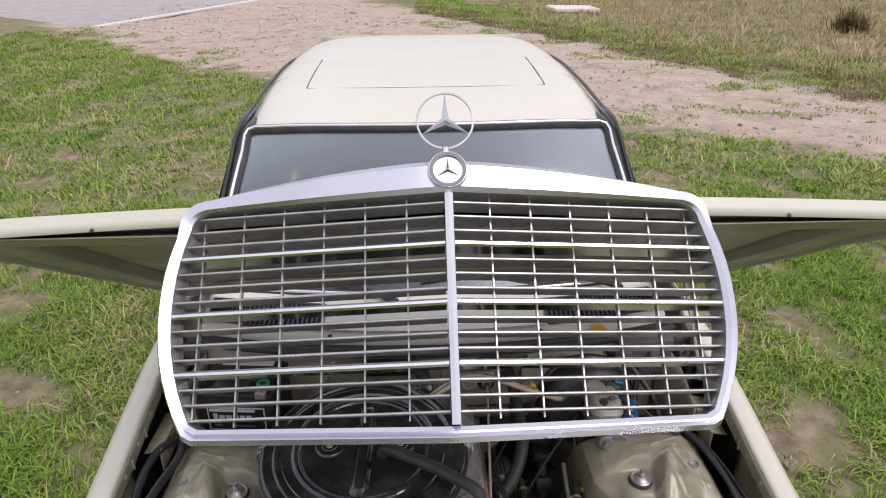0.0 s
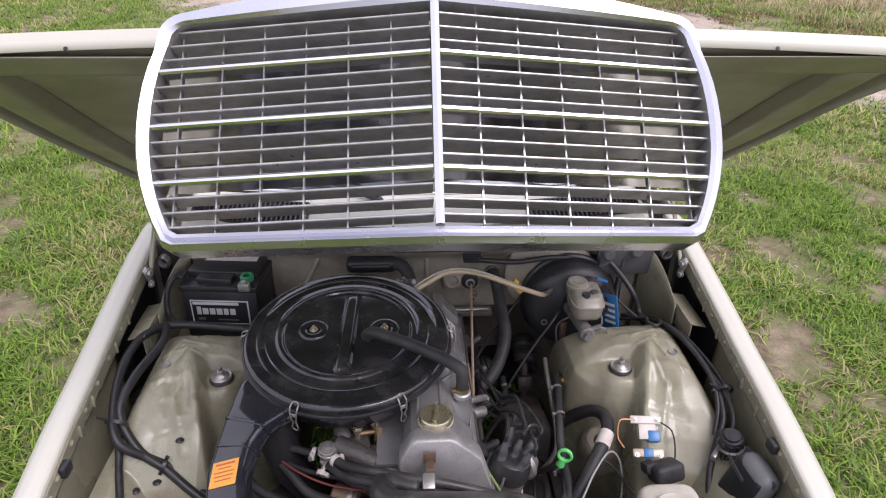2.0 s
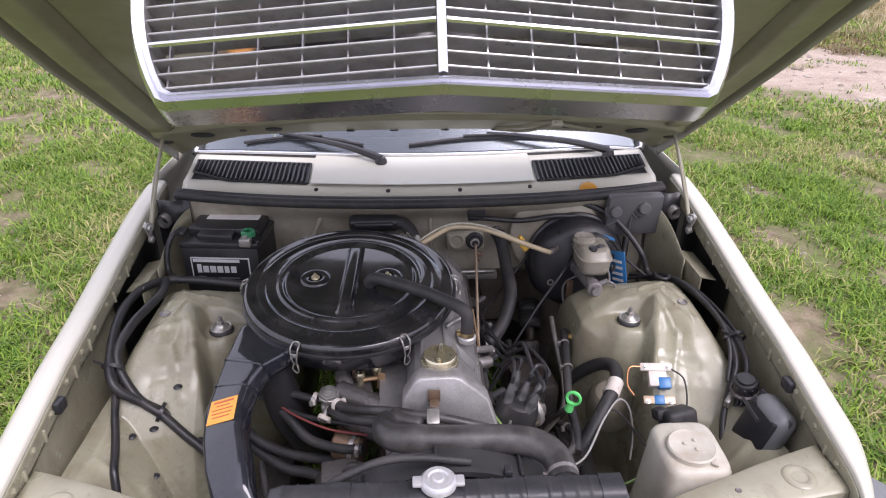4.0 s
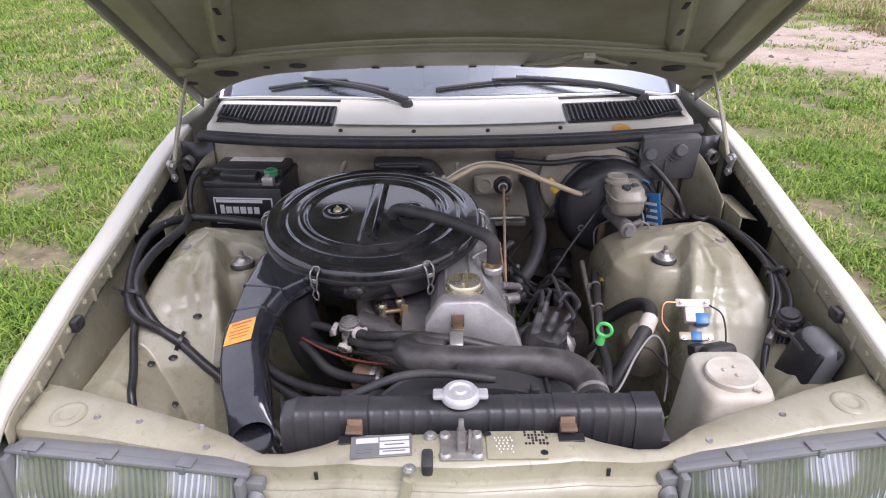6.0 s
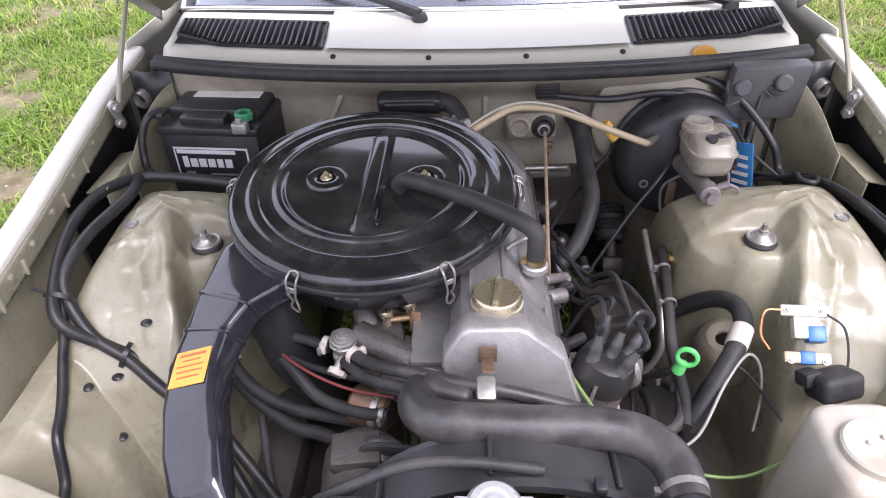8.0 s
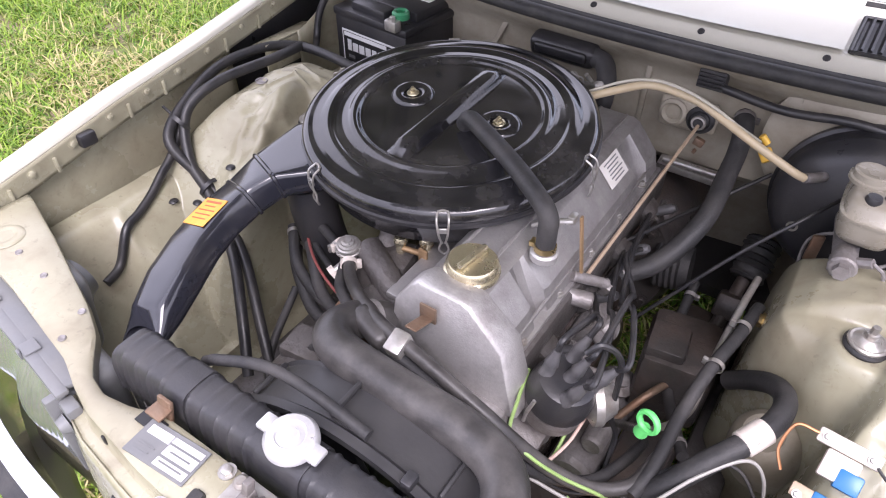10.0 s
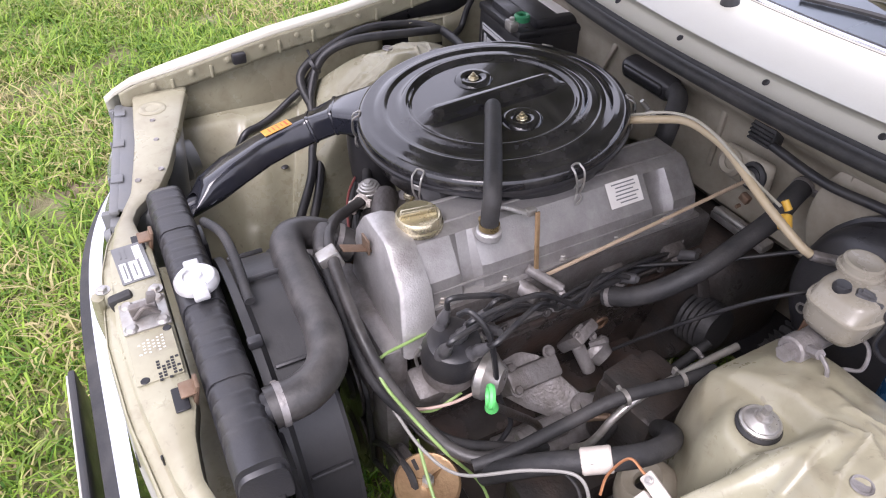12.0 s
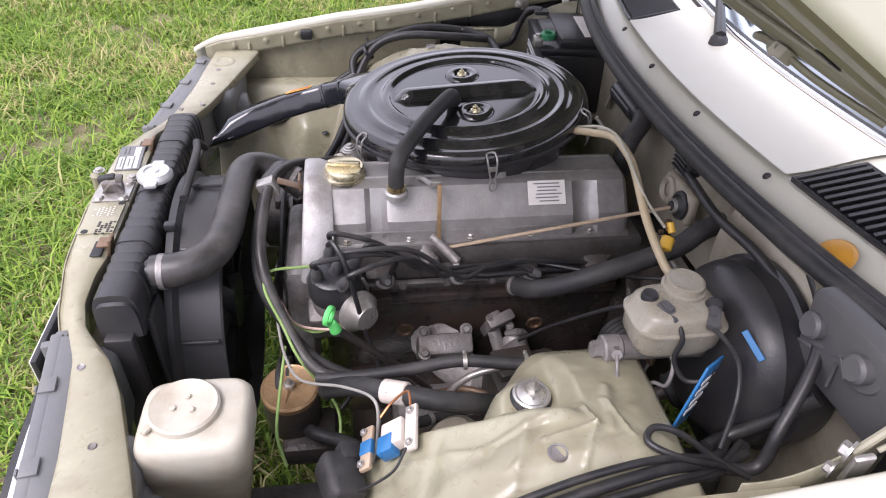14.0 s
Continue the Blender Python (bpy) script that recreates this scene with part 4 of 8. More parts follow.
b = B()
tube(b, [on_roof(-0.50, 3.36), on_roof(-0.50, 3.0), on_roof(-0.50, 2.72)], 0.0022, 6, 6)
tube(b, [on_roof(0.50, 3.36), on_roof(0.50, 3.0), on_roof(0.50, 2.72)], 0.0022, 6, 6)
tube(b, [on_roof(-0.50, 2.71, 0.0), on_roof(-0.2, 2.70, 0.0), on_roof(0.2, 2.70, 0.0), on_roof(0.50, 2.71, 0.0)], 0.0016, 6, 6)
part("sunroof_joint", b, BLACKPRINT, roof_ob)
for s in (-1, 1):
    b = B()
    tube(b, [(s * 0.745, 1.93, 0.96), (s * 0.70, 2.15, 1.19), (s * 0.676, 2.33, 1.350), (s * 0.670, 2.60, 1.350)], 0.016, 10, 8)
    part("pillar", b, PLASTIC, car)
    b = B()
    tube(b, [(s * 0.765, 1.95, 0.98), (s * 0.722, 2.15, 1.205), (s * 0.697, 2.33, 1.372), (s * 0.708, 2.60, 1.383), (s * 0.722, 3.1, 1.402), (s * 0.722, 3.75, 1.400), (s * 0.66, 4.6, 1.33)], 0.0075, 8, 8)
    part("drip_rail", b, PLASTIC, car, "black drip rail along the roof")
    b = B()
    sheet(b, lambda u, v: (s * (0.80 + 0.075 * sstep(0, 0.25, v) - 0.02 * v), 1.68 + 3.3 * u, 0.955 - v * (0.955 - arch(1.68 + 3.3 * u, 4.0))), 80, 14)
    thicken(part("body_side", b, PAINT, car), 0.003)
    b = B()
    sheet(b, lambda u, v: (s * (0.80 - 0.105 * v), 1.96 + 0.36 * v + (u if s < 0 else 1 - u) * (2.72 - 0.42 * v), 0.955 + 0.43 * v), 12, 6)
    w = part("side_window", b, GLASS, car)
    w.visible_shadow = False
    b = B()
    for y in (2.95, 3.95):
        tube(b, [(s * 0.797, y, 0.95), (s * 0.745, y, 1.2), (s * 0.695, y + 0.02, 1.375)], 0.020, 8, 4)
    part("door_pillar", b, PLASTIC, car)
b = B()
sheet(b, lambda u, v: ((2 * u - 1) * (0.86 - 0.18 * v * v), 5.0 - 0.32 * v ** 2, 0.35 + 1.06 * v), 12, 14)
thicken(part("tailgate", b, PAINT, car), 0.003)
b = B()
box(b, (0, 3.3, 0.32), (1.66, 3.3, 0.03))
part("floor_pan", b, PLASTIC, car)
b = B()
box(b, (0, 1.98, 0.86), (1.38, 0.34, 0.16), None, 0.05, 4)
part("dashboard", b, DASH, car, "dark padded dashboard")
for x in (-0.36, 0.36):
    b = B()
    box(b, (x, 2.85, 0.55), (0.50, 0.52, 0.18), None, 0.06, 3)
    box(b, (x, 3.10, 0.83), (0.50, 0.14, 0.56), turn(-12, 0, 0), 0.06, 3)
    box(b, (x, 3.18, 1.17), (0.28, 0.10, 0.15), turn(-8, 0, 0), 0.04, 3)
    part("front_seat", b, FABRIC, car, "dark upholstered front seat")
b = B()
box(b, (0, 3.95, 0.80), (1.28, 0.16, 0.50), turn(-14, 0, 0), 0.06, 3)
part("rear_bench", b, FABRIC, car)
b = B()
lathe(b, [(0.185, -0.012), (0.200, 0), (0.185, 0.012), (0.172, 0), (0.185, -0.012)], axis_frame((0.36, 2.35, 0.96), (0, 0.85, 0.5)), 40)
box(b, (0.36, 2.345, 0.955), (0.36, 0.02, 0.06), turn(-30, 0, 0), 0.01)
part("steering_wheel", b, PLASTIC, car)
for wx in (-0.76, 0.76):
    for wy in (1.2, 4.0):
        b = B()
        m = axis_frame((wx - 0.09, wy, 0.31), (1, 0, 0))
        lathe(b, [(0.18, 0), (0.29, 0), (0.31, 0.02), (0.31, 0.16), (0.29, 0.18), (0.18, 0.18), (0.18, 0)], m, 40)
        wheel = part("wheel", b, TYRE, car)
        b = B()
        lathe(b, [(0, 0.14), (0.08, 0.15), (0.15, 0.12), (0.18, 0.16), (0.18, 0.02), (0.15, 0.06), (0.08, 0.03), (0, 0.04)], m, 32)
        part("rim", b, STEEL, wheel)


# ---- wipers ----
def wiper(px, tx, b0, b1):
    p = on_cowl(px, 0.80, 0.004)
    w = B()
    lathe(w, [(0, 0.020), (0.012, 0.019), (0.017, 0.012), (0.019, 0), (0, 0)], Matrix.Translation(p), 18)
    cap = part("wiper", w, PLASTIC, car, "black windscreen wiper at rest")
    t = screen((tx / 0.70 + 1) / 2, 0.105, 0.018)
    w = B()
    q = p + Vector((0, 0, 0.015))
    tube(w, [q, q.lerp(t, 0.3) + Vector((0, 0, 0.010)), q.lerp(t, 0.65) + Vector((0, 0, 0.008)), t], lambda s: 0.013 - 0.008 * s, 8, 6)
    part("arm", w, PLASTIC, cap)
    w = B()
    pts = [screen((x / 0.70 + 1) / 2, v, 0.010) for x, v in ((b0, 0.06), ((b0 * 2 + b1) / 3, 0.088), ((b0 + b1 * 2) / 3, 0.090), (b1, 0.060))]
    tube(w, pts, 0.0055, 6, 6)
    tube(w, [x + Vector((0, -0.004, 0.010)) for x in pts[1:3]], 0.004, 6)
    part("blade", w, RUBBER, cap)


wiper(-0.125, -0.44, -0.55, -0.18)
wiper(0.585, 0.20, -0.04, 0.46)


# ---- bonnet, held open ----
TIP = 32.0
HOOD = Matrix.Translation((0, 1.60, 1.115)) @ Matrix(((1, 0, 0, 0), (0, -math.cos(radians(TIP)), math.sin(radians(TIP)), 0), (0, math.sin(radians(TIP)), math.cos(radians(TIP)), 0), (0, 0, 0, 1)))


def hood_rear(x):
    return -0.20 * x * x - 1.9 * max(0.0, abs(x) - 0.45) ** 2


def hood_half(a):
    """Half the bonnet's width at a along it."""
    return lerp_table(a, (-0.3, 0.772), (0.0, 0.772), (0.5, 0.757), (0.98, 0.72))


def hood_pt(x, a, w):
    return HOOD @ Vector((x, a, w))


def skin(u, v):
    k = 2 * v - 1
    over = max(0.0, abs(k) * 1.06 - 1.0) / 0.06
    t = min(1.0, u * 1.04)
    fold = max(0.0, u * 1.04 - 1) / 0.04
    kx = math.copysign(min(1.0, abs(k) * 1.06), k)
    a = hood_rear(kx * 0.75) + t * (0.988 - hood_rear(kx * 0.75))
    x = kx * hood_half(a)
    w = 0.022 - 0.012 * sstep(0.75, 1.0, t) + 0.022 * (1 - kx * kx) * (0.4 + 0.6 * sstep(0.0, 0.5, t))
    w += 0.012 * (1 - sstep(0.16, 0.22, abs(x))) * sstep(0.1, 0.5, t)
    return hood_pt(x, a, w - 0.034 * over - 0.026 * fold)


b = B()
sheet(b, skin, 52, 104)
hood = thicken(part("bonnet", b, PAINT, car, "pale ivory bonnet propped open"), 0.0015)


def hood_patch(name, x0, x1, a0, a1, f, nu=30, nv=12, mat=None, label=""):
    bb = B()
    sheet(bb, lambda u, v: hood_pt(x0 + (x1 - x0) * u, *f(x0 + (x1 - x0) * u, v)), nu, nv)
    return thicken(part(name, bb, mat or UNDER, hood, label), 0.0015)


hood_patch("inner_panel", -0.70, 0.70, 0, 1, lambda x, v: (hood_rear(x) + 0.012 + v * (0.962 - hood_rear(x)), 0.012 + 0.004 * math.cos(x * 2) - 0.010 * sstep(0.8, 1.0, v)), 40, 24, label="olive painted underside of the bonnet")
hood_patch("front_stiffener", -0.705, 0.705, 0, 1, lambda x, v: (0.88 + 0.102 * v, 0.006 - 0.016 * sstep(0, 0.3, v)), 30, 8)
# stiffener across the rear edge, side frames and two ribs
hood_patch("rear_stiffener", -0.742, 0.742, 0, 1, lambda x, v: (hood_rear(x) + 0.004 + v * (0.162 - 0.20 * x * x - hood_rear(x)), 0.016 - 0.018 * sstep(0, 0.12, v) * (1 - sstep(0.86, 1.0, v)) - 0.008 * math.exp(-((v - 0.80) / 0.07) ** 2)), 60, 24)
for a, w, rr in ((0.150, -0.001, 0.0045), (0.120, -0.006, 0.003)):
    bb = B()
    tube(bb, [hood_pt(-0.70 + 1.40 * i / 14, a + 0.010 - 0.20 * (-0.70 + 0.10 * i) ** 2, w) for i in range(15)], rr, 8, 3)
    part("pressed_bead", bb, UNDER, hood)
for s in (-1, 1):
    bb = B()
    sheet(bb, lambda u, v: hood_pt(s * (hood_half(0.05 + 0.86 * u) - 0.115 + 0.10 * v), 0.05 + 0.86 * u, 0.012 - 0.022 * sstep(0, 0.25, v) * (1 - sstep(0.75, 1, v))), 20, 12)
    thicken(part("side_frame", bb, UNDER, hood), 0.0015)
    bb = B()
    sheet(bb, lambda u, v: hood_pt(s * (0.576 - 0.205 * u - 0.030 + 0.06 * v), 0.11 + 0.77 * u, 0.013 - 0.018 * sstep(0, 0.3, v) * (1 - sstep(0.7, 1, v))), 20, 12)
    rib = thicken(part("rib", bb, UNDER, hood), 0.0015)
    # slots and holes are flat black pieces standing in for the shade inside
    for a in (0.23, 0.37):
        bb = B()
        box(bb, hood_pt(s * (0.576 - 0.266 * (a - 0.11)), a, -0.0075), (0.012, 0.032, 0.002), HOOD.to_3x3(), 0.0009, 1)
        part("slot", bb, BLACKPRINT, rib)
    for x, a, rr in ((0.610, -0.010, 0.026), (0.735, -0.085, 0.015), (0.405, 0.040, 0.018), (0.49, 0.030, 0.007)):
        bb = B()
        m = HOOD @ Matrix.Translation((s * x, a, -0.0065)) @ Matrix.Diagonal((1.25, 0.8, 1, 1))
        lathe(bb, [(0, 0), (rr, 0), (rr + 0.0005, 0.004)], m, 22)
        part("access_hole", bb, BLACKPRINT, hood)
for x in (-0.20, -0.08, 0.06, 0.20):
    bb = B()
    box(bb, hood_pt(x, 0.022, -0.006), (0.022, 0.008, 0.003), HOOD.to_3x3(), 0.001, 1)
    part("drain_slot", bb, BLACKPRINT, hood)
for x in (-0.478, 0.478):
    bb = B()
    lathe(bb, [(0, 0.0008), (0.0022, 0.0008), (0.003, 0)], HOOD @ Matrix.Translation((x, 0.990, -0.002)) @ pose(0, 0, 0, -90, 0, 0), 12)
    part("small_hole", bb, BLACKPRINT, hood)
bb = B()
tube(bb, [hood_pt(0.20, 0.035, -0.008), hood_pt(0.27, 0.10, -0.019), hood_pt(0.33, 0.12, -0.017), hood_pt(0.40, 0.09, -0.019), hood_pt(0.47, 0.03, -0.012)], 0.005, 8)
tube(bb, [hood_pt(0.20, 0.03, -0.008), hood_pt(0.28, 0.07, -0.024), hood_pt(0.35, 0.125, -0.017)], 0.004, 8)
washer_line = part("washer_hose", bb, UNDER, hood, "thin washer hose clipped under the bonnet")
bb = B()
box(bb, hood_pt(0.352, 0.115, -0.019), (0.030, 0.022, 0.016), HOOD.to_3x3(), 0.003)
part("hose_clip", bb, WASHER, washer_line, "white plastic hose clip")
for s in (-1, 1):
    bb = B()
    tube(bb, [(s * 0.738, 1.452, 0.895), (s * 0.736, 1.50, 0.955), (s * 0.733, 1.575, 1.035), (s * 0.728, 1.625, 1.095)], 0.0045, 8)
    tube(bb, [(s * 0.745, 1.470, 0.905), (s * 0.748, 1.54, 0.975), (s * 0.742, 1.61, 1.05)], 0.003, 8)
    arm = part("hinge_arm", bb, UNDER, car, "thin painted bonnet hinge strut")
    bb = B()
    box(bb, (s * 0.748, 1.455, 0.880), (0.008, 0.022, 0.060), turn(12, s * 10, 0), 0.003)
    hexbolt(bb, (s * 0.742, 1.445, 0.900), (-s, -0.6, 0), 0.009, 0.010)
    hexbolt(bb, (s * 0.740, 1.440, 0.868), (-s, -0.6, 0), 0.007, 0.008)
    part("hinge_bracket", bb, STEEL, arm)
    bb = B()
    m = axis_frame((s * 0.752, 1.570, 0.858), (-0.25 * s, 1, 0.16))
    lathe(bb, [(0.0, 0.105), (0.0135, 0.105), (0.0135, 0.002), (0.015, 0), (0.020, 0), (0.021, 0.002), (0.021, 0.030), (0.018, 0.034), (0.018, 0.055), (0.020, 0.058), (0.020, 0.11), (0, 0.11)], m, 26)
    part("drain_tube", bb, STEEL, car, "stub of grey scuttle drain tube")

# ---- radiator grille on the bonnet ----
GO, GD, GN = Vector((0, 0.7245, 1.666)), Vector((0, -0.656, -0.755)), Vector((0, -0.755, 0.656))


def grille_pt(x, d, n=0.0):
    """A point of the grille: x across, d down from its upper edge, n proud of it. The face is keeled along the middle."""
    return GO + Vector((x, 0, 0)) + GD * d + GN * (n + 0.053 * (1 - min(1.0, abs(x) / 0.345)))


def half_width(d):
    """Half the opening's width at depth d."""
    t = max(d, 0.02) / 0.262
    return 0.344 - 0.030 * abs(2 * (t - 0.47)) ** 2.2


grille = new("grille")
grille.parent = car
grille.empty_display_size = 0.02
grille.matrix_parent_inverse = Matrix.Translation(-car.location)


def outline(grow_x, grow_top, grow_bot, corner, n=12):
    """The rounded outline of the grille's opening, widened."""
    pts = []
    rise = grow_top * 1.05
    top, bot = -0.004 - 0.42 * rise, 0.264 + grow_bot
    x_top, x_bot = half_width(0.02) + grow_x - corner, half_width(bot) + grow_x - 0.008
    for i in range(n + 1):
        x = -x_top + 2 * x_top * i / n
        k = (x / x_top) ** 2
        pts.append((x, -0.008 - rise + (0.58 * rise + 0.004) * k))
    for i in range(5):
        a = radians(90 - 90 * (i + 0.5) / 5)
        pts.append((x_top + corner * math.cos(a), top + corner * 0.8 - corner * 0.8 * math.sin(a)))
    for i in range(n + 1):
        d = top + corner * 0.8 + (bot - 0.006 - top - corner * 0.8) * i / n
        pts.append((half_width(d) + grow_x, d))
    for i in range(n + 1):
        x = x_bot - 2 * x_bot * i / n
        pts.append((x, bot + 0.006 * (1 - abs(x) / x_bot)))
    right_side = pts[n + 1:n + 6 + n + 1]
    for x, d in reversed(right_side):
        pts.append((-x, d))
    return pts


def ring_face(bm, o1, n1, o2, n2):
    A = [bm.verts.new(grille_pt(x, d, n1)) for x, d in o1]
    C = [bm.verts.new(grille_pt(x, d, n2)) for x, d in o2]
    k = len(A)
    for i in range(k):
        bm.faces.new((A[i], A[(i + 1) % k], C[(i + 1) % k], C[i]))


inner_o, lip_o, mid_o, outer_o = outline(0, 0, 0, 0.028), outline(0.006, 0.006, 0.005, 0.03), outline(0.014, 0.034, 0.012, 0.034), outline(0.020, 0.044, 0.018, 0.038)
b = B()
ring_face(b, inner_o, 0.004, lip_o, 0.008)
ring_face(b, lip_o, 0.008, outline(0.0075, 0.0075, 0.0075, 0.03), 0.003)
ring_face(b, outline(0.0075, 0.0075, 0.0075, 0.03), 0.003, mid_o, 0.006)
ring_face(b, mid_o, 0.006, outer_o, -0.006)
ring_face(b, outer_o, -0.006, outer_o, -0.045)
part("surround", b, SHELL, grille, "broad bright metal grille surround", angle=28)
b = B()
ring_face(b, inner_o, -0.040, inner_o, 0.004)
part("inner_frame", b, SLAT, grille, angle=28)
b = B()
for n0, w in ((0.006, 0.010),):
    loft(b, [[grille_pt(-w / 2, d, -0.004), grille_pt(-w / 2, d, n0), grille_pt(0, d, n0 + 0.003), grille_pt(w / 2, d, n0), grille_pt(w / 2, d, -0.004)] for d in (-0.006, 0.13, 0.268)])
part("centre_bar", b, CHROME, grille, "polished upright keel bar", angle=20)


def bar(s, d, h, n0, depth, mat, name, label=""):
    """One horizontal slat of a half grille: front edge rounded, running back."""
    bm = B()
    x1 = half_width(d)
    rings = []
    for i in range(2):
        x = s * (0.006 if i == 0 else x1)
        rings.append([grille_pt(x, d - h / 2, n0 - depth), grille_pt(x, d - h / 2, n0 - h * 0.3), grille_pt(x, d - h * 0.2, n0), grille_pt(x, d + h * 0.2, n0), grille_pt(x, d + h / 2, n0 - h * 0.3), grille_pt(x, d + h / 2, n0 - depth)])
    loft(bm, rings)
    return part(name, bm, mat, grille, label, angle=20)


for s in (-1, 1):
    for i in range(1, 16):
        d = -0.0157 + 0.01794 * i
        if i % 4 == 0:
            bar(s, d, 0.0080, 0.003, 0.036, CHROME, "main_bar")
        else:
            bar(s, d, 0.0030, -0.004, 0.034, SLAT, "slat")
    for i in range(1, 7):
        x = s * (0.0525 * i)
        top = -0.012
        while half_width(top) < abs(x) + 0.004 and top < 0.1:
            top += 0.004
        bm = B()
        loft(bm, [[grille_pt(x - 0.001, d, -0.026), grille_pt(x - 0.001, d, -0.016), grille_pt(x + 0.001, d, -0.016), grille_pt(x + 0.001, d, -0.026)] for d in (top, 0.262)])
        part("upright", bm, SLAT, grille, smooth=False)
b = B()
m = Matrix.Translation(grille_pt(0, -0.036, 0.002)) @ Matrix((Vector((1, 0, 0)), -GD, GN)).transposed().to_4x4()
lathe(b, [(0, 0.003), (0.018, 0.003), (0.019, 0.006), (0.0235, 0.006), (0.025, 0.002), (0.025, -0.01)], m, 40)
badge = part("badge", b, SHELL, grille, "round metal badge with a grey ring")
b = B()
lathe(b, [(0.0185, 0.0066), (0.023, 0.0066)], m, 40)
part("badge_ring", b, TRIMGREY, badge)


def star(bm, m, r, t):
    """A three-pointed star of ridged arms."""
    c = bm.verts.new(m @ Vector((0, 0, t)))
    c2 = bm.verts.new(m @ Vector((0, 0, -t)))
    rim = []
    for i in range(6):
        a = radians(90 + 60 * i)
        rr = r if i % 2 == 0 else r * 0.16
        rim.append(bm.verts.new(m @ Vector((rr * math.cos(a), rr * math.sin(a), 0))))
    for i in range(6):
        bm.faces.new((c, rim[i], rim[(i + 1) % 6]))
        bm.faces.new((c2, rim[(i + 1) % 6], rim[i]))


b = B()
star(b, m @ Matrix.Translation((0, 0, 0.0035)), 0.017, 0.003)
part("badge_star", b, CHROME, badge, smooth=False)
b = B()
mo = Matrix.Translation(grille_pt(0, -0.118, -0.024)) @ Matrix((Vector((1, 0, 0)), -GD, GN)).transposed().to_4x4() @ pose(0, 0, 0, 12, 0, 0)
lathe(b, [(0.0356, -0.0020), (0.0380, -0.0020), (0.0384, 0.0), (0.0380, 0.0020), (0.0356, 0.0020), (0.0356, -0.0020)], mo, 48)
ornament = part("ornament", b, SLAT, grille, "upright ringed star ornament", angle=60)
b = B()
star(b, mo, 0.0355, 0.004)
part("ornament_star", b, SHELL, ornament, smooth=False)
b = B()
lathe(b, [(0.016, -0.058), (0.015, -0.054), (0.006, -0.050), (0.004, -0.043), (0.0055, -0.036), (0, -0.034)], mo @ pose(0, 0, 0, -90, 0, 0), 20)
part("ornament_foot", b, CHROME, ornament)


# ---- front end ----
def slam_front(x):
    return lerp_table(abs(x), (0, 0.490), (0.14, 0.498), (0.26, 0.515), (0.32, 0.532), (0.38, 0.552), (0.45, 0.567), (0.55, 0.586), (0.72, 0.608))


def slam_rear(x):
    return lerp_table(abs(x), (0, 0.562), (0.175, 0.562), (0.215, 0.550), (0.27, 0.545), (0.315, 0.556), (0.345, 0.578), (0.38, 0.605), (0.44, 0.632), (0.50, 0.652), (0.60, 0.686), (0.73, 0.726))


def slam_z(x):
    return lerp_table(abs(x), (0, 0.768), (0.17, 0.768), (0.25, 0.752), (0.31, 0.739), (0.37, 0.733), (0.43, 0.734), (0.53, 0.738), (0.60, 0.744), (0.72, 0.748))


b = B()
rings = []
for i in range(113):
    x = -0.728 + 1.456 * i / 112
    f0, r0, z0 = slam_front(x), slam_rear(x), slam_z(x)
    rings.append([(x, r0 + 0.002, z0 - 0.022), (x, r0, z0 - 0.004), (x, r0 - 0.005, z0), (x, (f0 + r0) / 2, z0 + 0.0015), (x, f0 + 0.007, z0), (x, f0 + 0.001, z0 - 0.005), (x, f0 - 0.001, z0 - 0.030), (x, f0 - 0.004, z0 - 0.034), (x, f0 - 0.020, z0 - 0.036)])
loft(b, rings, cap=False, closed=False)
slam = thicken(part("slam_panel", b, BAY, car, "olive-beige radiator support panel with lock plate"), 0.002)
for x, y in ((-0.655, 0.640), (0.655, 0.645)):
    b = B()
    lathe(b, [(0, -0.001), (0.012, -0.001), (0.017, 0.003), (0.026, 0.003), (0.030, 0.0)], Matrix.Translation((x, y, slam_z(x) + 0.001)), 28)
    part("pressed_boss", b, BAY, slam)
for x, y in ((-0.604, 0.633), (-0.533, 0.627), (-0.427, 0.617), (0.535, 0.625), (-0.405, 0.572), (0.395, 0.572)):
    b = B()
    lathe(b, [(0, 0.001), (0.0035, 0.001), (0.005, 0.002), (0.006, 0)], Matrix.Translation((x, y, slam_z(x) + 0.0012)), 14)
    part("small_hole", b, CAST, slam)
for s in (-1, 1):
    b = B()
    box(b, (s * 0.165, 0.565, 0.774), (0.024, 0.006, 0.034), turn(-14, 0, 0), 0.002)
    box(b, (s * 0.165, 0.557, 0.780), (0.026, 0.020, 0.004), None, 0.0015)
    part("radiator_clip", b, RUSTY, slam, "tarnished spring clip holding the radiator")
    b = B()
    box(b, (s * 0.168, 0.546, 0.7695), (0.040, 0.018, 0.003), None, 0.001, 1)
    part("clip_slot", b, BLACKPRINT, slam)
    b = B()
    box(b, (s * 0.22, slam_front(0.22) - 0.0015, 0.735), (0.006, 0.003, 0.016), None, 0.001, 1)
    part("slot", b, BLACKPRINT, slam)
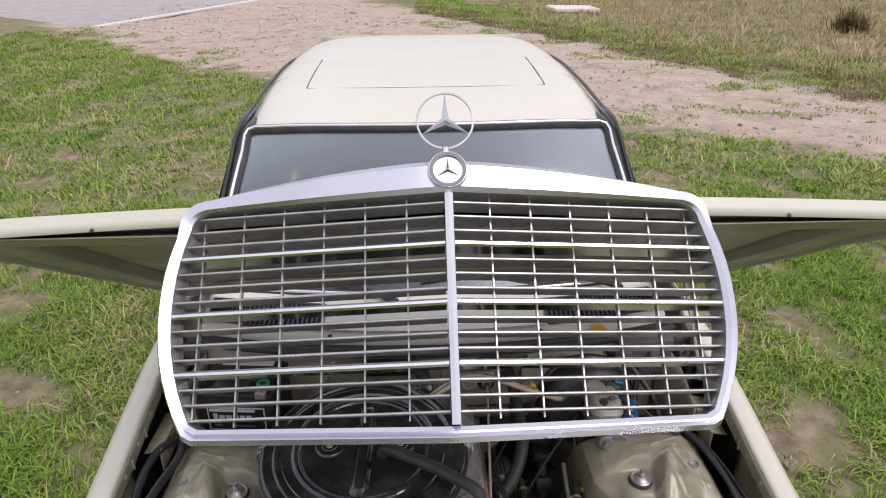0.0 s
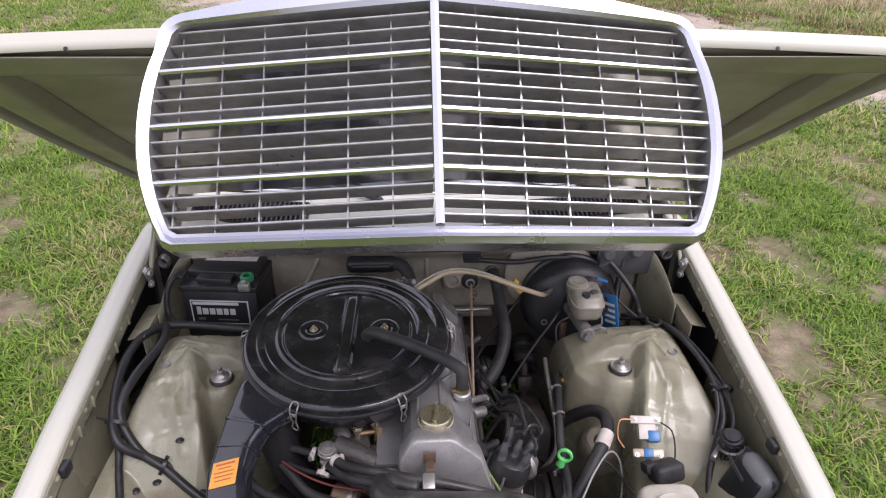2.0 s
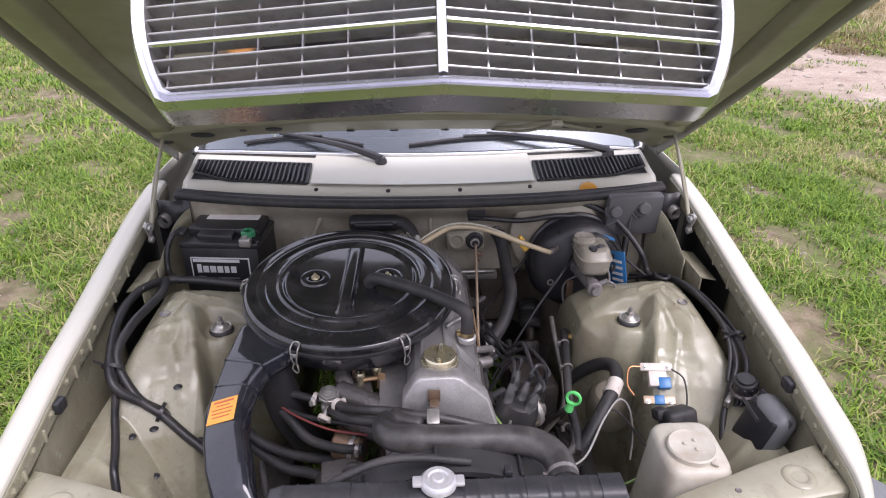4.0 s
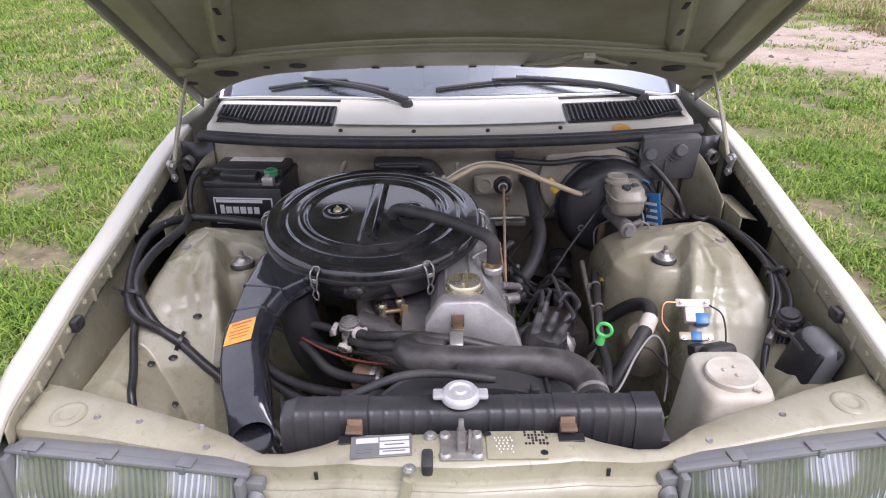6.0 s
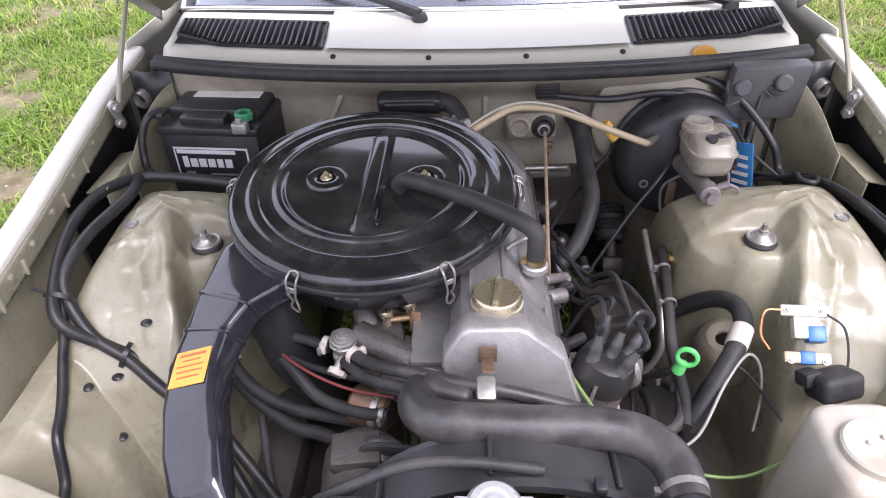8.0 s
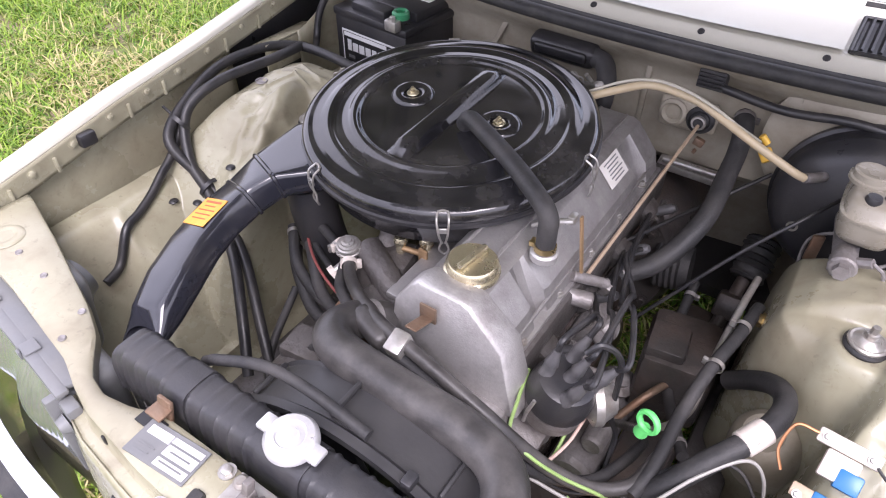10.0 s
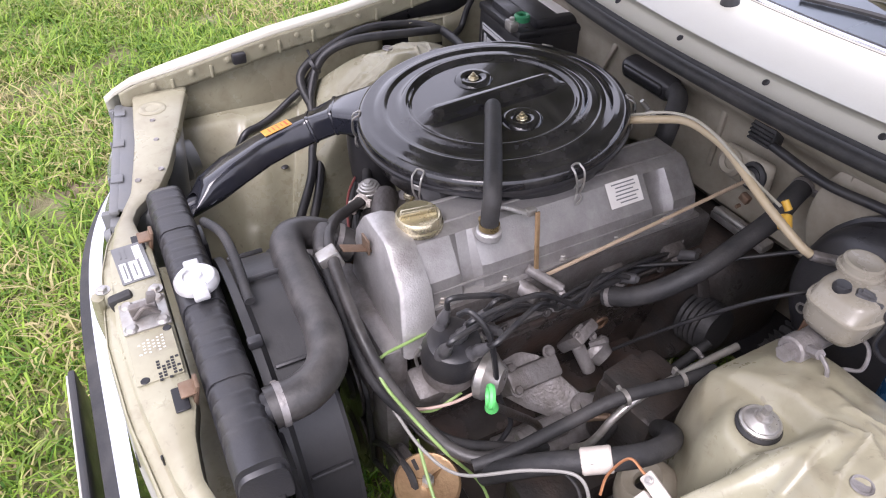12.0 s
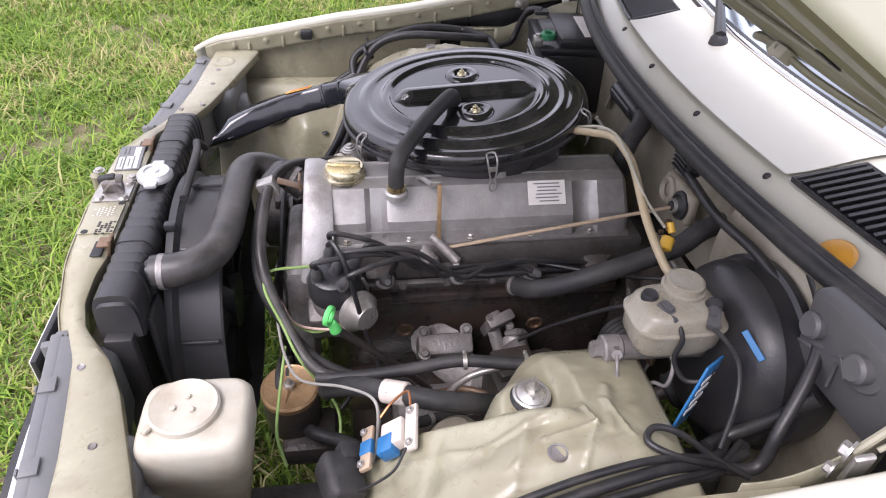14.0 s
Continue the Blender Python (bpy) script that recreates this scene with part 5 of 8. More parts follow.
# lock plate and catch
b = B()
box(b, (-0.001, 0.530, 0.7705), (0.064, 0.062, 0.004), None, 0.0015)
lock = part("lock_plate", b, STEEL, slam, "steel bonnet lock with catch")
for x in (-0.025, 0.023):
    for y in (0.510, 0.551):
        b = B()
        lathe(b, [(0, 0.004), (0.006, 0.004), (0.009, 0.001), (0.0095, 0)], Matrix.Translation((x, y, 0.7725)), 14)
        part("screw", b, STEEL, lock)
b = B()
box(b, (-0.001, 0.531, 0.7815), (0.013, 0.036, 0.020), None, 0.003)
box(b, (-0.001, 0.544, 0.7955), (0.009, 0.012, 0.022), turn(-15, 0, 0), 0.002)
tube(b, [(0.010, 0.516, 0.776), (0.012, 0.534, 0.793), (0.010, 0.550, 0.776)], 0.003, 8)
part("catch", b, CAST, lock)
b = B()
box(b, (0.082, 0.530, 0.7705), (0.090, 0.058, 0.003), None, 0.001)
stamp = part("stamped_plate", b, BAY, slam, "painted plate with punched marks")
b = B()
g = random.Random(5)
for i in range(7):
    for j in range(5):
        if g.random() < 0.75:
            box(b, (0.097 + 0.0054 * i, 0.555 - 0.0060 * j, 0.7724), (0.0034, 0.0042, 0.0008))
tagged(part("punched_marks", b, BLACKPRINT, stamp, smooth=False), kind="stuff")
b = B()
for i in range(5):
    for j in range(6):
        if g.random() < 0.8:
            box(b, (0.050 + 0.006 * i + 0.002 * (j % 2), 0.544 - 0.006 * j, 0.7722), (0.0020, 0.0032, 0.0006))
tagged(part("pale_marks", b, WHITE, stamp, smooth=False), kind="stuff")
for x, y in ((0.040, 0.553), (0.122, 0.512)):
    b = B()
    lathe(b, [(0, 0.001), (0.005, 0.001), (0.006, 0)], Matrix.Translation((x, y, 0.772)), 14)
    part("small_hole", b, BLACKPRINT, stamp)
b = B()
box(b, (-0.122, 0.531, 0.7705), (0.092, 0.046, 0.0022), turn(0, 0, 4), 0.0006, 1)
plate = part("type_plate", b, TRIMGREY, slam, "black and silver type plate")
for cx, cy, w, h in ((-0.142, 0.533, 0.034, 0.011), (-0.101, 0.538, 0.045, 0.007), (-0.100, 0.525, 0.045, 0.013), (-0.099, 0.510, 0.045, 0.010)):
    b = B()
    box(b, (cx - 0.002, cy + 0.008, 0.7718), (w, h, 0.0008), turn(0, 0, 4))
    part("printed_field", b, SILVERPRINT, plate, smooth=False)
for cx, cy, w in ((-0.145, 0.515, 0.026), (-0.145, 0.508, 0.022), (-0.100, 0.525, 0.030), (-0.100, 0.511, 0.034)):
    b = B()
    box(b, (cx - 0.002, cy + 0.008, 0.7724), (w, 0.0022, 0.0006), turn(0, 0, 4))
    part("print_bar", b, TRIMGREY, plate, smooth=False)
b = B()
box(b, (-0.052, 0.505, 0.762), (0.017, 0.034, 0.026), turn(10, 0, 0), 0.005)
part("rubber_block", b, RUBBER, slam, "black rubber stop")
for x, y in ((-0.048, 0.552), (-0.078, 0.484)):
    b = B()
    hexbolt(b, (x, y, slam_z(x) + 0.001), (0, 0, 1), 0.007, 0.006)
    part("bolt", b, STEEL, slam)
b = B()
tube(b, [(-0.078, 0.474, 0.760), (-0.092, 0.468, 0.70), (-0.10, 0.468, 0.60)], 0.009, 8)
part("centre_stay", b, BAY, slam)
b = B()
sheet(b, lambda u, v: (-0.31 + 0.62 * u, slam_front(-0.31 + 0.62 * u) - 0.018 - 0.006 * math.sin(math.pi * v) - 0.012 * v, slam_z(-0.31 + 0.62 * u) - 0.034 - 0.19 * v), 24, 8)
front_panel = thicken(part("front_panel", b, BAY, car, "olive-grey panel behind the missing grille"), 0.002)
for x in (-0.18, 0.16, 0.235):
    b = B()
    lathe(b, [(0, 0.001), (0.008, 0.001), (0.011, 0.003), (0.013, 0)], axis_frame((x, slam_front(x) - 0.026, slam_z(x) - 0.09), (0, -1, 0.1)), 16)
    part("small_hole", b, BLACKPRINT, front_panel)
b = B()
box(b, (0, 0.56, 0.34), (1.30, 0.07, 0.07), None, 0.012)
part("lower_crossmember", b, BAY, car)


def headlight(s):
    """Rectangular lamp: fluted glass in a grey frame with three clips."""
    M = Matrix.Translation((s * 0.527, 0.537, 0.648)) @ pose(0, 0, 0, 0, 0, s * 8.5)

    def at(x, y, z):
        return M @ Vector((s * x, y, z))
    bb = B()
    box(bb, at(0, 0.052, -0.004), (0.395, 0.075, 0.142), M.to_3x3(), 0.025, 4)
    lamp = part("headlight", bb, TRIMGREY, car, "rectangular fluted headlight in a grey frame")
    bb = B()
    sheet(bb, lambda u, v: at(-0.180 + 0.37 * u, -0.006 - 0.012 * math.sin(math.pi * min(1.0, v * 1.05)) + 0.018 * v * v + 0.009 * math.cos(u * math.pi * 4.4 + 0.6) * v * (1 - v) * 4 - 0.0062 * abs(math.sin(u * math.pi * 36)), -0.066 + 0.142 * v), 288, 10)
    part("lens", bb, LENS, lamp, "fluted clear lamp glass")
    bb = B()
    for z, h in ((0.082, 0.010), (-0.074, 0.014)):
        box(bb, at(0, 0.012 if z > 0 else 0.002, z), (0.41, 0.018, h), M.to_3x3(), 0.004)
    for x in (-0.193, 0.198):
        box(bb, at(x, 0.002, 0), (0.014, 0.026, 0.16), M.to_3x3(), 0.004)
    part("frame", bb, TRIMGREY, lamp)
    bb = B()
    box(bb, at(0, 0.034, 0.079), (0.395, 0.034, 0.008), M.to_3x3() @ turn(-14, 0, 0), 0.003)
    part("top_shelf", bb, TRIMGREY, lamp)
    for x in (-0.101, 0.031, 0.160):
        bb = B()
        box(bb, at(x, 0.016, 0.0885), (0.026, 0.022, 0.004), M.to_3x3(), 0.0015)
        box(bb, at(x + 0.003, 0.002, 0.083), (0.010, 0.004, 0.014), M.to_3x3(), 0.0015)
        part("clip", bb, TRIMGREY, lamp)
    bb = B()
    lathe(bb, [(0, -0.012), (0.010, -0.012), (0.013, -0.004), (0.015, 0)], M @ Matrix.Translation((-s * 0.215, 0.0, 0.045)) @ pose(0, 0, 0, -90, 0, 0), 18)
    box(bb, at(-0.212, 0.012, 0.05), (0.03, 0.02, 0.045), M.to_3x3(), 0.005)
    part("fixing_lug", bb, TRIMGREY, lamp)
    bb = B()
    box(bb, at(0.262, 0.045, -0.010), (0.13, 0.07, 0.15), M.to_3x3() @ turn(0, 0, s * 30), 0.008, 2)
    part("corner_lamp", bb, TRIMGREY, lamp, "grey-framed corner lamp")


headlight(-1)
headlight(1)
b = B()
loft(b, [[(x, 0.418 + 0.20 * abs(x / 0.86) ** 4 + dy, z) for dy, z in ((0.030, 0.555), (0.004, 0.55), (-0.008, 0.50), (0.0, 0.43), (0.04, 0.42))] for x in [-0.86 + 1.72 * i / 40 for i in range(41)]])
bumper = part("bumper", b, CHROME, car, "chrome front bumper with black rubber strip")
b = B()
loft(b, [[(x, 0.412 + 0.20 * abs(x / 0.86) ** 4 + dy, z) for dy, z in ((0.01, 0.53), (-0.014, 0.525), (-0.014, 0.475), (0.01, 0.47))] for x in [-0.85 + 1.70 * i / 40 for i in range(41)]])
part("rubber_strip", b, RUBBER, bumper)
b = B()
box(b, (0.0, 0.376, 0.475), (0.37, 0.012, 0.12), None, 0.004)
holder = part("plate_holder", b, PLASTIC, bumper, "black number plate holder")
b = B()
box(b, (0.0, 0.368, 0.475), (0.36, 0.004, 0.11), None, 0.0015, 1)
part("number_plate", b, WHITE, holder, "plain white number plate")
b = B()
box(b, (0.0, 0.3655, 0.475), (0.26, 0.001, 0.06))
part("print_bar", b, BLACKPRINT, holder, smooth=False)
b = B()
sheet(b, lambda u, v: (-0.84 + 1.68 * u, 0.43 + 0.20 * abs(2 * u - 1) ** 4 + 0.05 * v, 0.42 - 0.16 * v), 30, 6)
thicken(part("front_apron", b, PAINT, car), 0.003)

# ---- radiator with fan and cowl ----
radiator = thing("radiator", "radiator with ribbed black plastic top tank", "radiator", (0.02, 0.60, 0.36))
b = B()
rings = []
for i in range(181):
    x = -0.285 + 0.606 * i / 180
    e = 1 - 0.16 * max(0, 1 - (x + 0.285) / 0.02) - 0.22 * max(0, 1 - (0.321 - x) / 0.03)
    r = 0.0024 if i % 7 < 1 else 0
    rings.append([(x, 0.606 + (0.030 + r) * math.copysign(abs(math.cos(a)) ** 0.45, math.cos(a)), 0.735 + (0.057 + 0.4 * r) * e * max(-0.45, math.copysign(abs(math.sin(a)) ** 0.6, math.sin(a)))) for a in [radians(-40 + 260 * k / 20) for k in range(21)]])
loft(b, rings)
tank = part("top_tank", b, TANK, radiator, "ribbed black plastic tank")
for x, w in ((-0.165, 0.034), (0.165, 0.034), (0.0, 0.066), (0.295, 0.04)):
    b = B()
    loft(b, [[(x + dx, 0.606 + 0.0325 * math.copysign(abs(math.cos(a)) ** 0.45, math.cos(a)), 0.735 + 0.059 * max(-0.4, math.copysign(abs(math.sin(a)) ** 0.6, math.sin(a)))) for a in [radians(-40 + 260 * k / 14) for k in range(15)]] for dx in (-w / 2, w / 2)])
    part("tank_band", b, TANK, tank)
b = B()
box(b, (0.015, 0.604, 0.552), (0.585, 0.034, 0.34))
core = part("core", b, PLASTIC, radiator, "dark finned radiator core")
b = B()
for i in range(60):
    box(b, (0.015, 0.586, 0.395 + 0.0053 * i), (0.575, 0.004, 0.0016))
tagged(part("fins", b, CAST, core, smooth=False), kind="stuff")
for x in (-0.283, 0.328):
    b = B()
    box(b, (x, 0.604, 0.55), (0.022, 0.042, 0.35), None, 0.004)
    part("side_plate", b, PLASTIC, radiator)
b = B()
lathe(b, [(0.020, -0.03), (0.020, 0.0), (0.024, 0.0), (0.024, 0.004)], Matrix.Translation((0.0, 0.608, 0.796)), 28)
part("filler_neck", b, TANK, radiator)
b = B()
m = Matrix.Translation((0.0, 0.608, 0.803))
prof = [(0, 0.012), (0.008, 0.012), (0.010, 0.009), (0.016, 0.008), (0.018, 0.011), (0.026, 0.010), (0.031, 0.004), (0.031, -0.004)]
lathe(b, prof, m, 36)
for k in range(2):
    box(b, m @ Vector((0.034 * (1 - 2 * k), 0, 0.002)), (0.020, 0.022, 0.008), None, 0.003)
part("radiator_cap", b, CAPMETAL, radiator, "bright metal radiator cap with two ears")
b = B()
m = axis_frame((0.224, 0.628, 0.760), (0, 1, 0))
lathe(b, [(0.022, 0), (0.022, 0.045), (0.018, 0.045), (0.018, 0)], m, 24)
part("outlet_stub", b, TANK, tank)
b = B()
box(b, (0.125, 0.652, 0.778), (0.014, 0.02, 0.014), None, 0.003)
part("hose_bracket", b, TANK, tank)

cowl_thing = thing("fan_cowl", "dark grey plastic fan cowl behind the radiator", "fan cowl", (0.03, 0.68, 0.45))
b = B()
m = axis_frame((0.035, 0.645, 0.525), (0, 1, 0))
lathe(b, [(0.262, 0.0), (0.262, 0.012), (0.250, 0.020), (0.248, 0.085), (0.252, 0.090), (0.245, 0.090), (0.242, 0.02), (0.25, 0.0), (0.262, 0.0)], m, 64)
part("ring", b, COWLGREY, cowl_thing)
for k in range(10):
    b = B()
    a = radians(36 * k + 10)
    box(b, m @ Vector((0.254 * math.cos(a), 0.254 * math.sin(a), 0.052)), (0.008, 0.006, 0.060), m.to_3x3() @ turn(0, 0, math.degrees(a)), 0.002)
    part("stiffening_rib", b, COWLGREY, cowl_thing)
for sx in (-1, 1):
    b = B()
    box(b, (0.035 + sx * 0.235, 0.642, 0.60), (0.06, 0.010, 0.26), None, 0.003)
    part("side_panel", b, PLASTIC, cowl_thing)
b = B()
m2 = axis_frame((0.035, 0.70, 0.525), (0, 1, 0))
lathe(b, [(0, -0.02), (0.05, -0.02), (0.055, 0.02), (0, 0.02)], m2, 24)
fan = solo("fan", b, PLASTIC, "black engine fan behind the radiator at rest", "fan")
for i in range(7):
    a = 2 * math.pi * i / 7
    bb = B()
    sheet(bb, lambda u, v: m2 @ Vector((math.cos(a + (v - 0.5) * 0.42) * (0.05 + 0.18 * u), math.sin(a + (v - 0.5) * 0.42) * (0.05 + 0.18 * u), 0.03 * (v - 0.5))), 6, 6)
    thicken(part("fan_blade", bb, PLASTIC, fan), 0.003)

# ---- engine ----
engine = thing("engine", "grimy four-cylinder engine with a cast aluminium valve cover", "engine", (0.03, 1.2, 0.28))
b = B()
LEAN_E = turn(0, 10, 0)


def on_block(x, y, z):
    """A point of the leaning block, from its upright place."""
    return Vector((-0.030, 1.20, 0.47)) + LEAN_E @ Vector((x + 0.030, y - 1.20, z - 0.47))


box(b, (-0.030, 1.20, 0.47), (0.215, 0.62, 0.36), LEAN_E, 0.02)
block = part("block", b, BLOCK, engine, "oil-black engine block")
b = B()
box(b, on_block(0.081, 1.2, 0.585), (0.024, 0.58, 0.022), LEAN_E, 0.005)
part("block_ledge", b, BLOCK, block)
b = B()
box(b, (0.02, 1.20, 0.27), (0.24, 0.55, 0.10), None, 0.03)
part("oil_sump", b, BLOCK, engine)
for y, z in ((1.055, 0.465), (1.34, 0.46)):
    bb = B()
    lathe(bb, [(0, 0.001), (0.012, 0.001), (0.015, 0.005), (0.019, 0.004), (0.020, 0)], axis_frame(on_block(0.0772, y, z), LEAN_E @ Vector((1, 0, 0))), 20)
    part("core_plug", bb, RUSTY, block, "recessed core plug")
b = B()
lathe(b, [(0.10, 0.0), (0.185, 0.0), (0.19, 0.006), (0.19, 0.026), (0.175, 0.032), (0.15, 0.10), (0.11, 0.24), (0, 0.24)], axis_frame((0.0, 1.495, 0.44), (0, 1, -0.06)), 48)
bell = part("bell_housing", b, IRON, engine, "oily black clutch bell housing")
for k in range(9):
    a = radians(-50 + 22 * k)
    bb = B()
    hexbolt(bb, (0.172 * math.cos(a), 1.493, 0.44 + 0.172 * math.sin(a)), (0, -1, 0), 0.009, 0.012)
    part("bolt", bb, IRON, bell)
b = B()
box(b, (0.012, 1.20, 0.665), (0.225, 0.62, 0.075), None, 0.008)
for i in range(4):
    box(b, (0.125, 1.0 + 0.14 * i, 0.645), (0.03, 0.05, 0.04), turn(0, 30, 0), 0.008)
head = part("cylinder_head", b, GRIME, engine)


def cover_ring(y, k=1.0, dx=0.0, dz=0.0, flank=0.0, low=0.700, wide=0.0, tilt=0.0):
    pts = [(-0.055 - wide * 0.4, low), (-0.050 - wide * 0.3, 0.752), (-0.036, 0.791), (-0.024, 0.801), (0.044, 0.801), (0.058, 0.795), (0.100 - flank + wide * 0.4, 0.747), (0.112 - flank * 0.5 + wide, low)]
    return [(0.025 + (x - 0.025) * k + dx, y + tilt * (z - low), low + (z - low) * k + dz) for x, z in pts]


b = B()
rings = [cover_ring(0.905)]
for y in [0.92 + 0.01 * i for i in range(55)]:
    d = min(abs(y - 1.00), abs(y - 1.395))
    rings.append(cover_ring(y, flank=0.022 * (1 - sstep(0.012, 0.022, d))))
rings += [cover_ring(1.472), cover_ring(1.48, 0.93)]
loft(b, rings)
cover = part("valve_cover", b, COVER, engine, "cast aluminium valve cover", angle=25)
b = B()
loft(b, [cover_ring(0.858, 0.972, low=0.646, wide=0.034, dz=0.013, tilt=0.10), cover_ring(0.8595, 0.988, low=0.644, wide=0.035, dz=0.013, tilt=0.10), cover_ring(0.866, 1.0, low=0.640, wide=0.036, dz=0.013, tilt=0.10), cover_ring(0.900, 1.01, low=0.640, wide=0.036, dz=0.011), cover_ring(0.922, 1.0, low=0.645, wide=0.032, dz=0.004)])
# lighter alloy than the cover: light on the front put into its colour
part("front_nose", b, ALU, cover, "cast front end of the valve cover, coloured lighter as lit", angle=60)
b = B()
for x in (-0.020, 0.032):
    box(b, (x, 1.22, 0.802), (0.006, 0.50, 0.005), None, 0.002)
tube(b, [(0.104, 0.93, 0.727), (0.104, 1.2, 0.727), (0.104, 1.46, 0.727)], 0.003, 6)
part("cast_rib", b, COVER, cover)
b = B()
box(b, (0.0, 1.20, 0.7025), (0.232, 0.57, 0.012), None, 0.004)
part("flange", b, COVER, cover)
for i in range(5):
    b = B()
    hexbolt(b, (0.106, 0.945 + 0.115 * i, 0.709), (0, 0, 1), 0.006, 0.008)
    part("bolt", b, STEEL, cover)
b = B()
m = Matrix.Translation((0.018, 0.946, 0.800))
lathe(b, [(0.040, 0), (0.040, 0.006), (0.037, 0.008), (0.037, 0.018), (0.034, 0.022), (0.030, 0.021), (0, 0.021)], m, 40)
cap = part("oil_filler_cap", b, GOLD, cover, "gold-coloured oil filler cap")
b = B()
box(b, (0.018, 0.946, 0.826), (0.010, 0.060, 0.012), turn(0, 0, -8), 0.004)
part("grip", b, GOLD, cap)
flank_turn = turn(0, 48.8, 0)
b = B()
box(b, (0.0735, 1.320, 0.7815), (0.046, 0.072, 0.0014), flank_turn, 0.0005, 1)
sticker = part("paper_label", b, WHITE, cover, "white paper label with faded print")
for k in range(6):
    b = B()
    box(b, Vector((0.0735, 1.320, 0.7815)) + flank_turn @ Vector((-0.017 + 0.0066 * k, 0.004 * (k % 2), 0.0012)), (0.0022, 0.050 - 0.006 * (k % 3), 0.0006), flank_turn)
    part("print_bar", b, TRIMGREY, sticker, smooth=False)
b = B()
lathe(b, [(0.018, 0), (0.018, 0.012), (0.016, 0.014), (0, 0.014)], Matrix.Translation((0.030, 1.235, 0.800)), 24)
part("cover_plug", b, ALU, cover)
b = B()
box(b, (0.02, 0.85, 0.52), (0.24, 0.05, 0.30), None, 0.02)
box(b, (0.145, 0.90, 0.565), (0.06, 0.07, 0.08), turn(0, 20, 0), 0.012)
part("timing_cover", b, CAST, engine)
for x, z, r, y in ((0.03, 0.52, 0.075, 0.79), (0.02, 0.34, 0.085, 0.80), (-0.16, 0.60, 0.040, 0.80), (0.24, 0.47, 0.065, 0.80)):
    b = B()
    lathe(b, [(0, 0), (r * 0.5, 0), (r * 0.6, 0.008), (r, 0.008), (r, 0.012), (r * 0.9, 0.018), (r, 0.024), (r, 0.03), (0, 0.03)], axis_frame((x, y, z), (0, 1, 0)), 32)
    part("pulley", b, IRON, engine)
b = B()
tube(b, [(-0.2, 0.81, 0.60), (-0.16, 0.81, 0.641), (0.0, 0.81, 0.60), (0.09, 0.81, 0.55), (0.10, 0.81, 0.50), (0.10, 0.81, 0.34), (0.02, 0.81, 0.252), (-0.07, 0.81, 0.33), (-0.19, 0.81, 0.57)], 0.006, 6)
part("belt", b, RUBBER, engine)
b = B()
tube(b, [(0.30, 0.812, 0.50), (0.25, 0.812, 0.537), (0.12, 0.812, 0.43), (0.05, 0.812, 0.26), (0.0, 0.812, 0.26), (0.2, 0.812, 0.42), (0.30, 0.812, 0.45)], 0.006, 6)
part("belt", b, RUBBER, engine)
# manifolds on the far flank
b = B()
for i, y in enumerate((1.00, 1.12, 1.28, 1.40)):
    tube(b, [(-0.09, y, 0.66), (-0.15, y, 0.66), (-0.20, y + (0.04 if i < 2 else -0.04), 0.69), (-0.20, 1.20, 0.72)], 0.021, 10)
part("intake_manifold", b, CAST, engine, "dull grey intake manifold")
b = B()
for i, y in enumerate((0.98, 1.15, 1.25, 1.42)):
    tube(b, [(-0.09, y, 0.62), (-0.15, y, 0.60), (-0.20, y + (0.06 if i < 2 else -0.06), 0.54), (-0.21, 1.20, 0.42)], 0.023, 10)
part("exhaust_manifold", b, RUSTY, engine, "rusty exhaust manifold")
b = B()
box(b, (-0.175, 1.005, 0.672), (0.085, 0.07, 0.05), turn(0, 0, 12), 0.012)
box(b, (-0.13, 0.975, 0.625), (0.07, 0.05, 0.06), None, 0.012)
rod(b, (-0.16, 0.93, 0.67), (-0.09, 0.905, 0.66), 0.022, bev=0.004)
for x, y, z in ((-0.205, 0.985, 0.696), (-0.16, 0.978, 0.696), (-0.145, 1.03, 0.696), (-0.190, 1.03, 0.696)):
    hexbolt(b, (x, y, z), (0, 0, 1), 0.006, 0.006)
part("carburettor_base", b, GRIME, engine)
b = B()
tube(b, [(-0.205, 0.985, 0.70), (-0.15, 0.955, 0.695), (-0.10, 0.935, 0.678), (-0.05, 0.93, 0.660)], 0.024, 16)
part("water_runner", b, GRIME, engine)
b = B()
tube(b, [(-0.20, 0.955, 0.66), (-0.15, 0.925, 0.655), (-0.10, 0.905, 0.64), (-0.05, 0.90, 0.615)], 0.025, 16)
part("water_runner", b, GRIME, engine)
b = B()
rod(b, (-0.215, 0.93, 0.60), (-0.15, 0.905, 0.60), 0.034, bev=0.006)
part("choke_housing", b, RUSTY, engine, "brown heat-stained choke housing")
b = B()
band(b, (-0.17, 0.912, 0.60), (1, -0.38, 0), 0.0345, 0.010)
part("choke_clamp", b, STEEL, engine)
# carburettor linkage
b = B()
rod(b, (-0.163, 1.012, 0.706), (-0.116, 1.018, 0.708), 0.005)
box(b, (-0.113, 1.012, 0.703), (0.017, 0.005, 0.050), turn(8, 6, 0), 0.002)
rod(b, (-0.110, 1.006, 0.686), (-0.110, 0.998, 0.685), 0.004, n=6)
rods = part("linkage_lever", b, TARNISH, engine, "yellow-zinc throttle linkage")
for x, y, z in ((-0.122, 1.034, 0.714), (-0.160, 1.015, 0.712)):
    b = B()
    lathe(b, [(0, 0.016), (0.009, 0.015), (0.012, 0.010), (0.012, 0.004), (0.009, 0.002), (0.009, -0.02), (0, -0.02)], Matrix.Translation((x, y, z)), 20)
    part("adjuster", b, GOLD, rods)
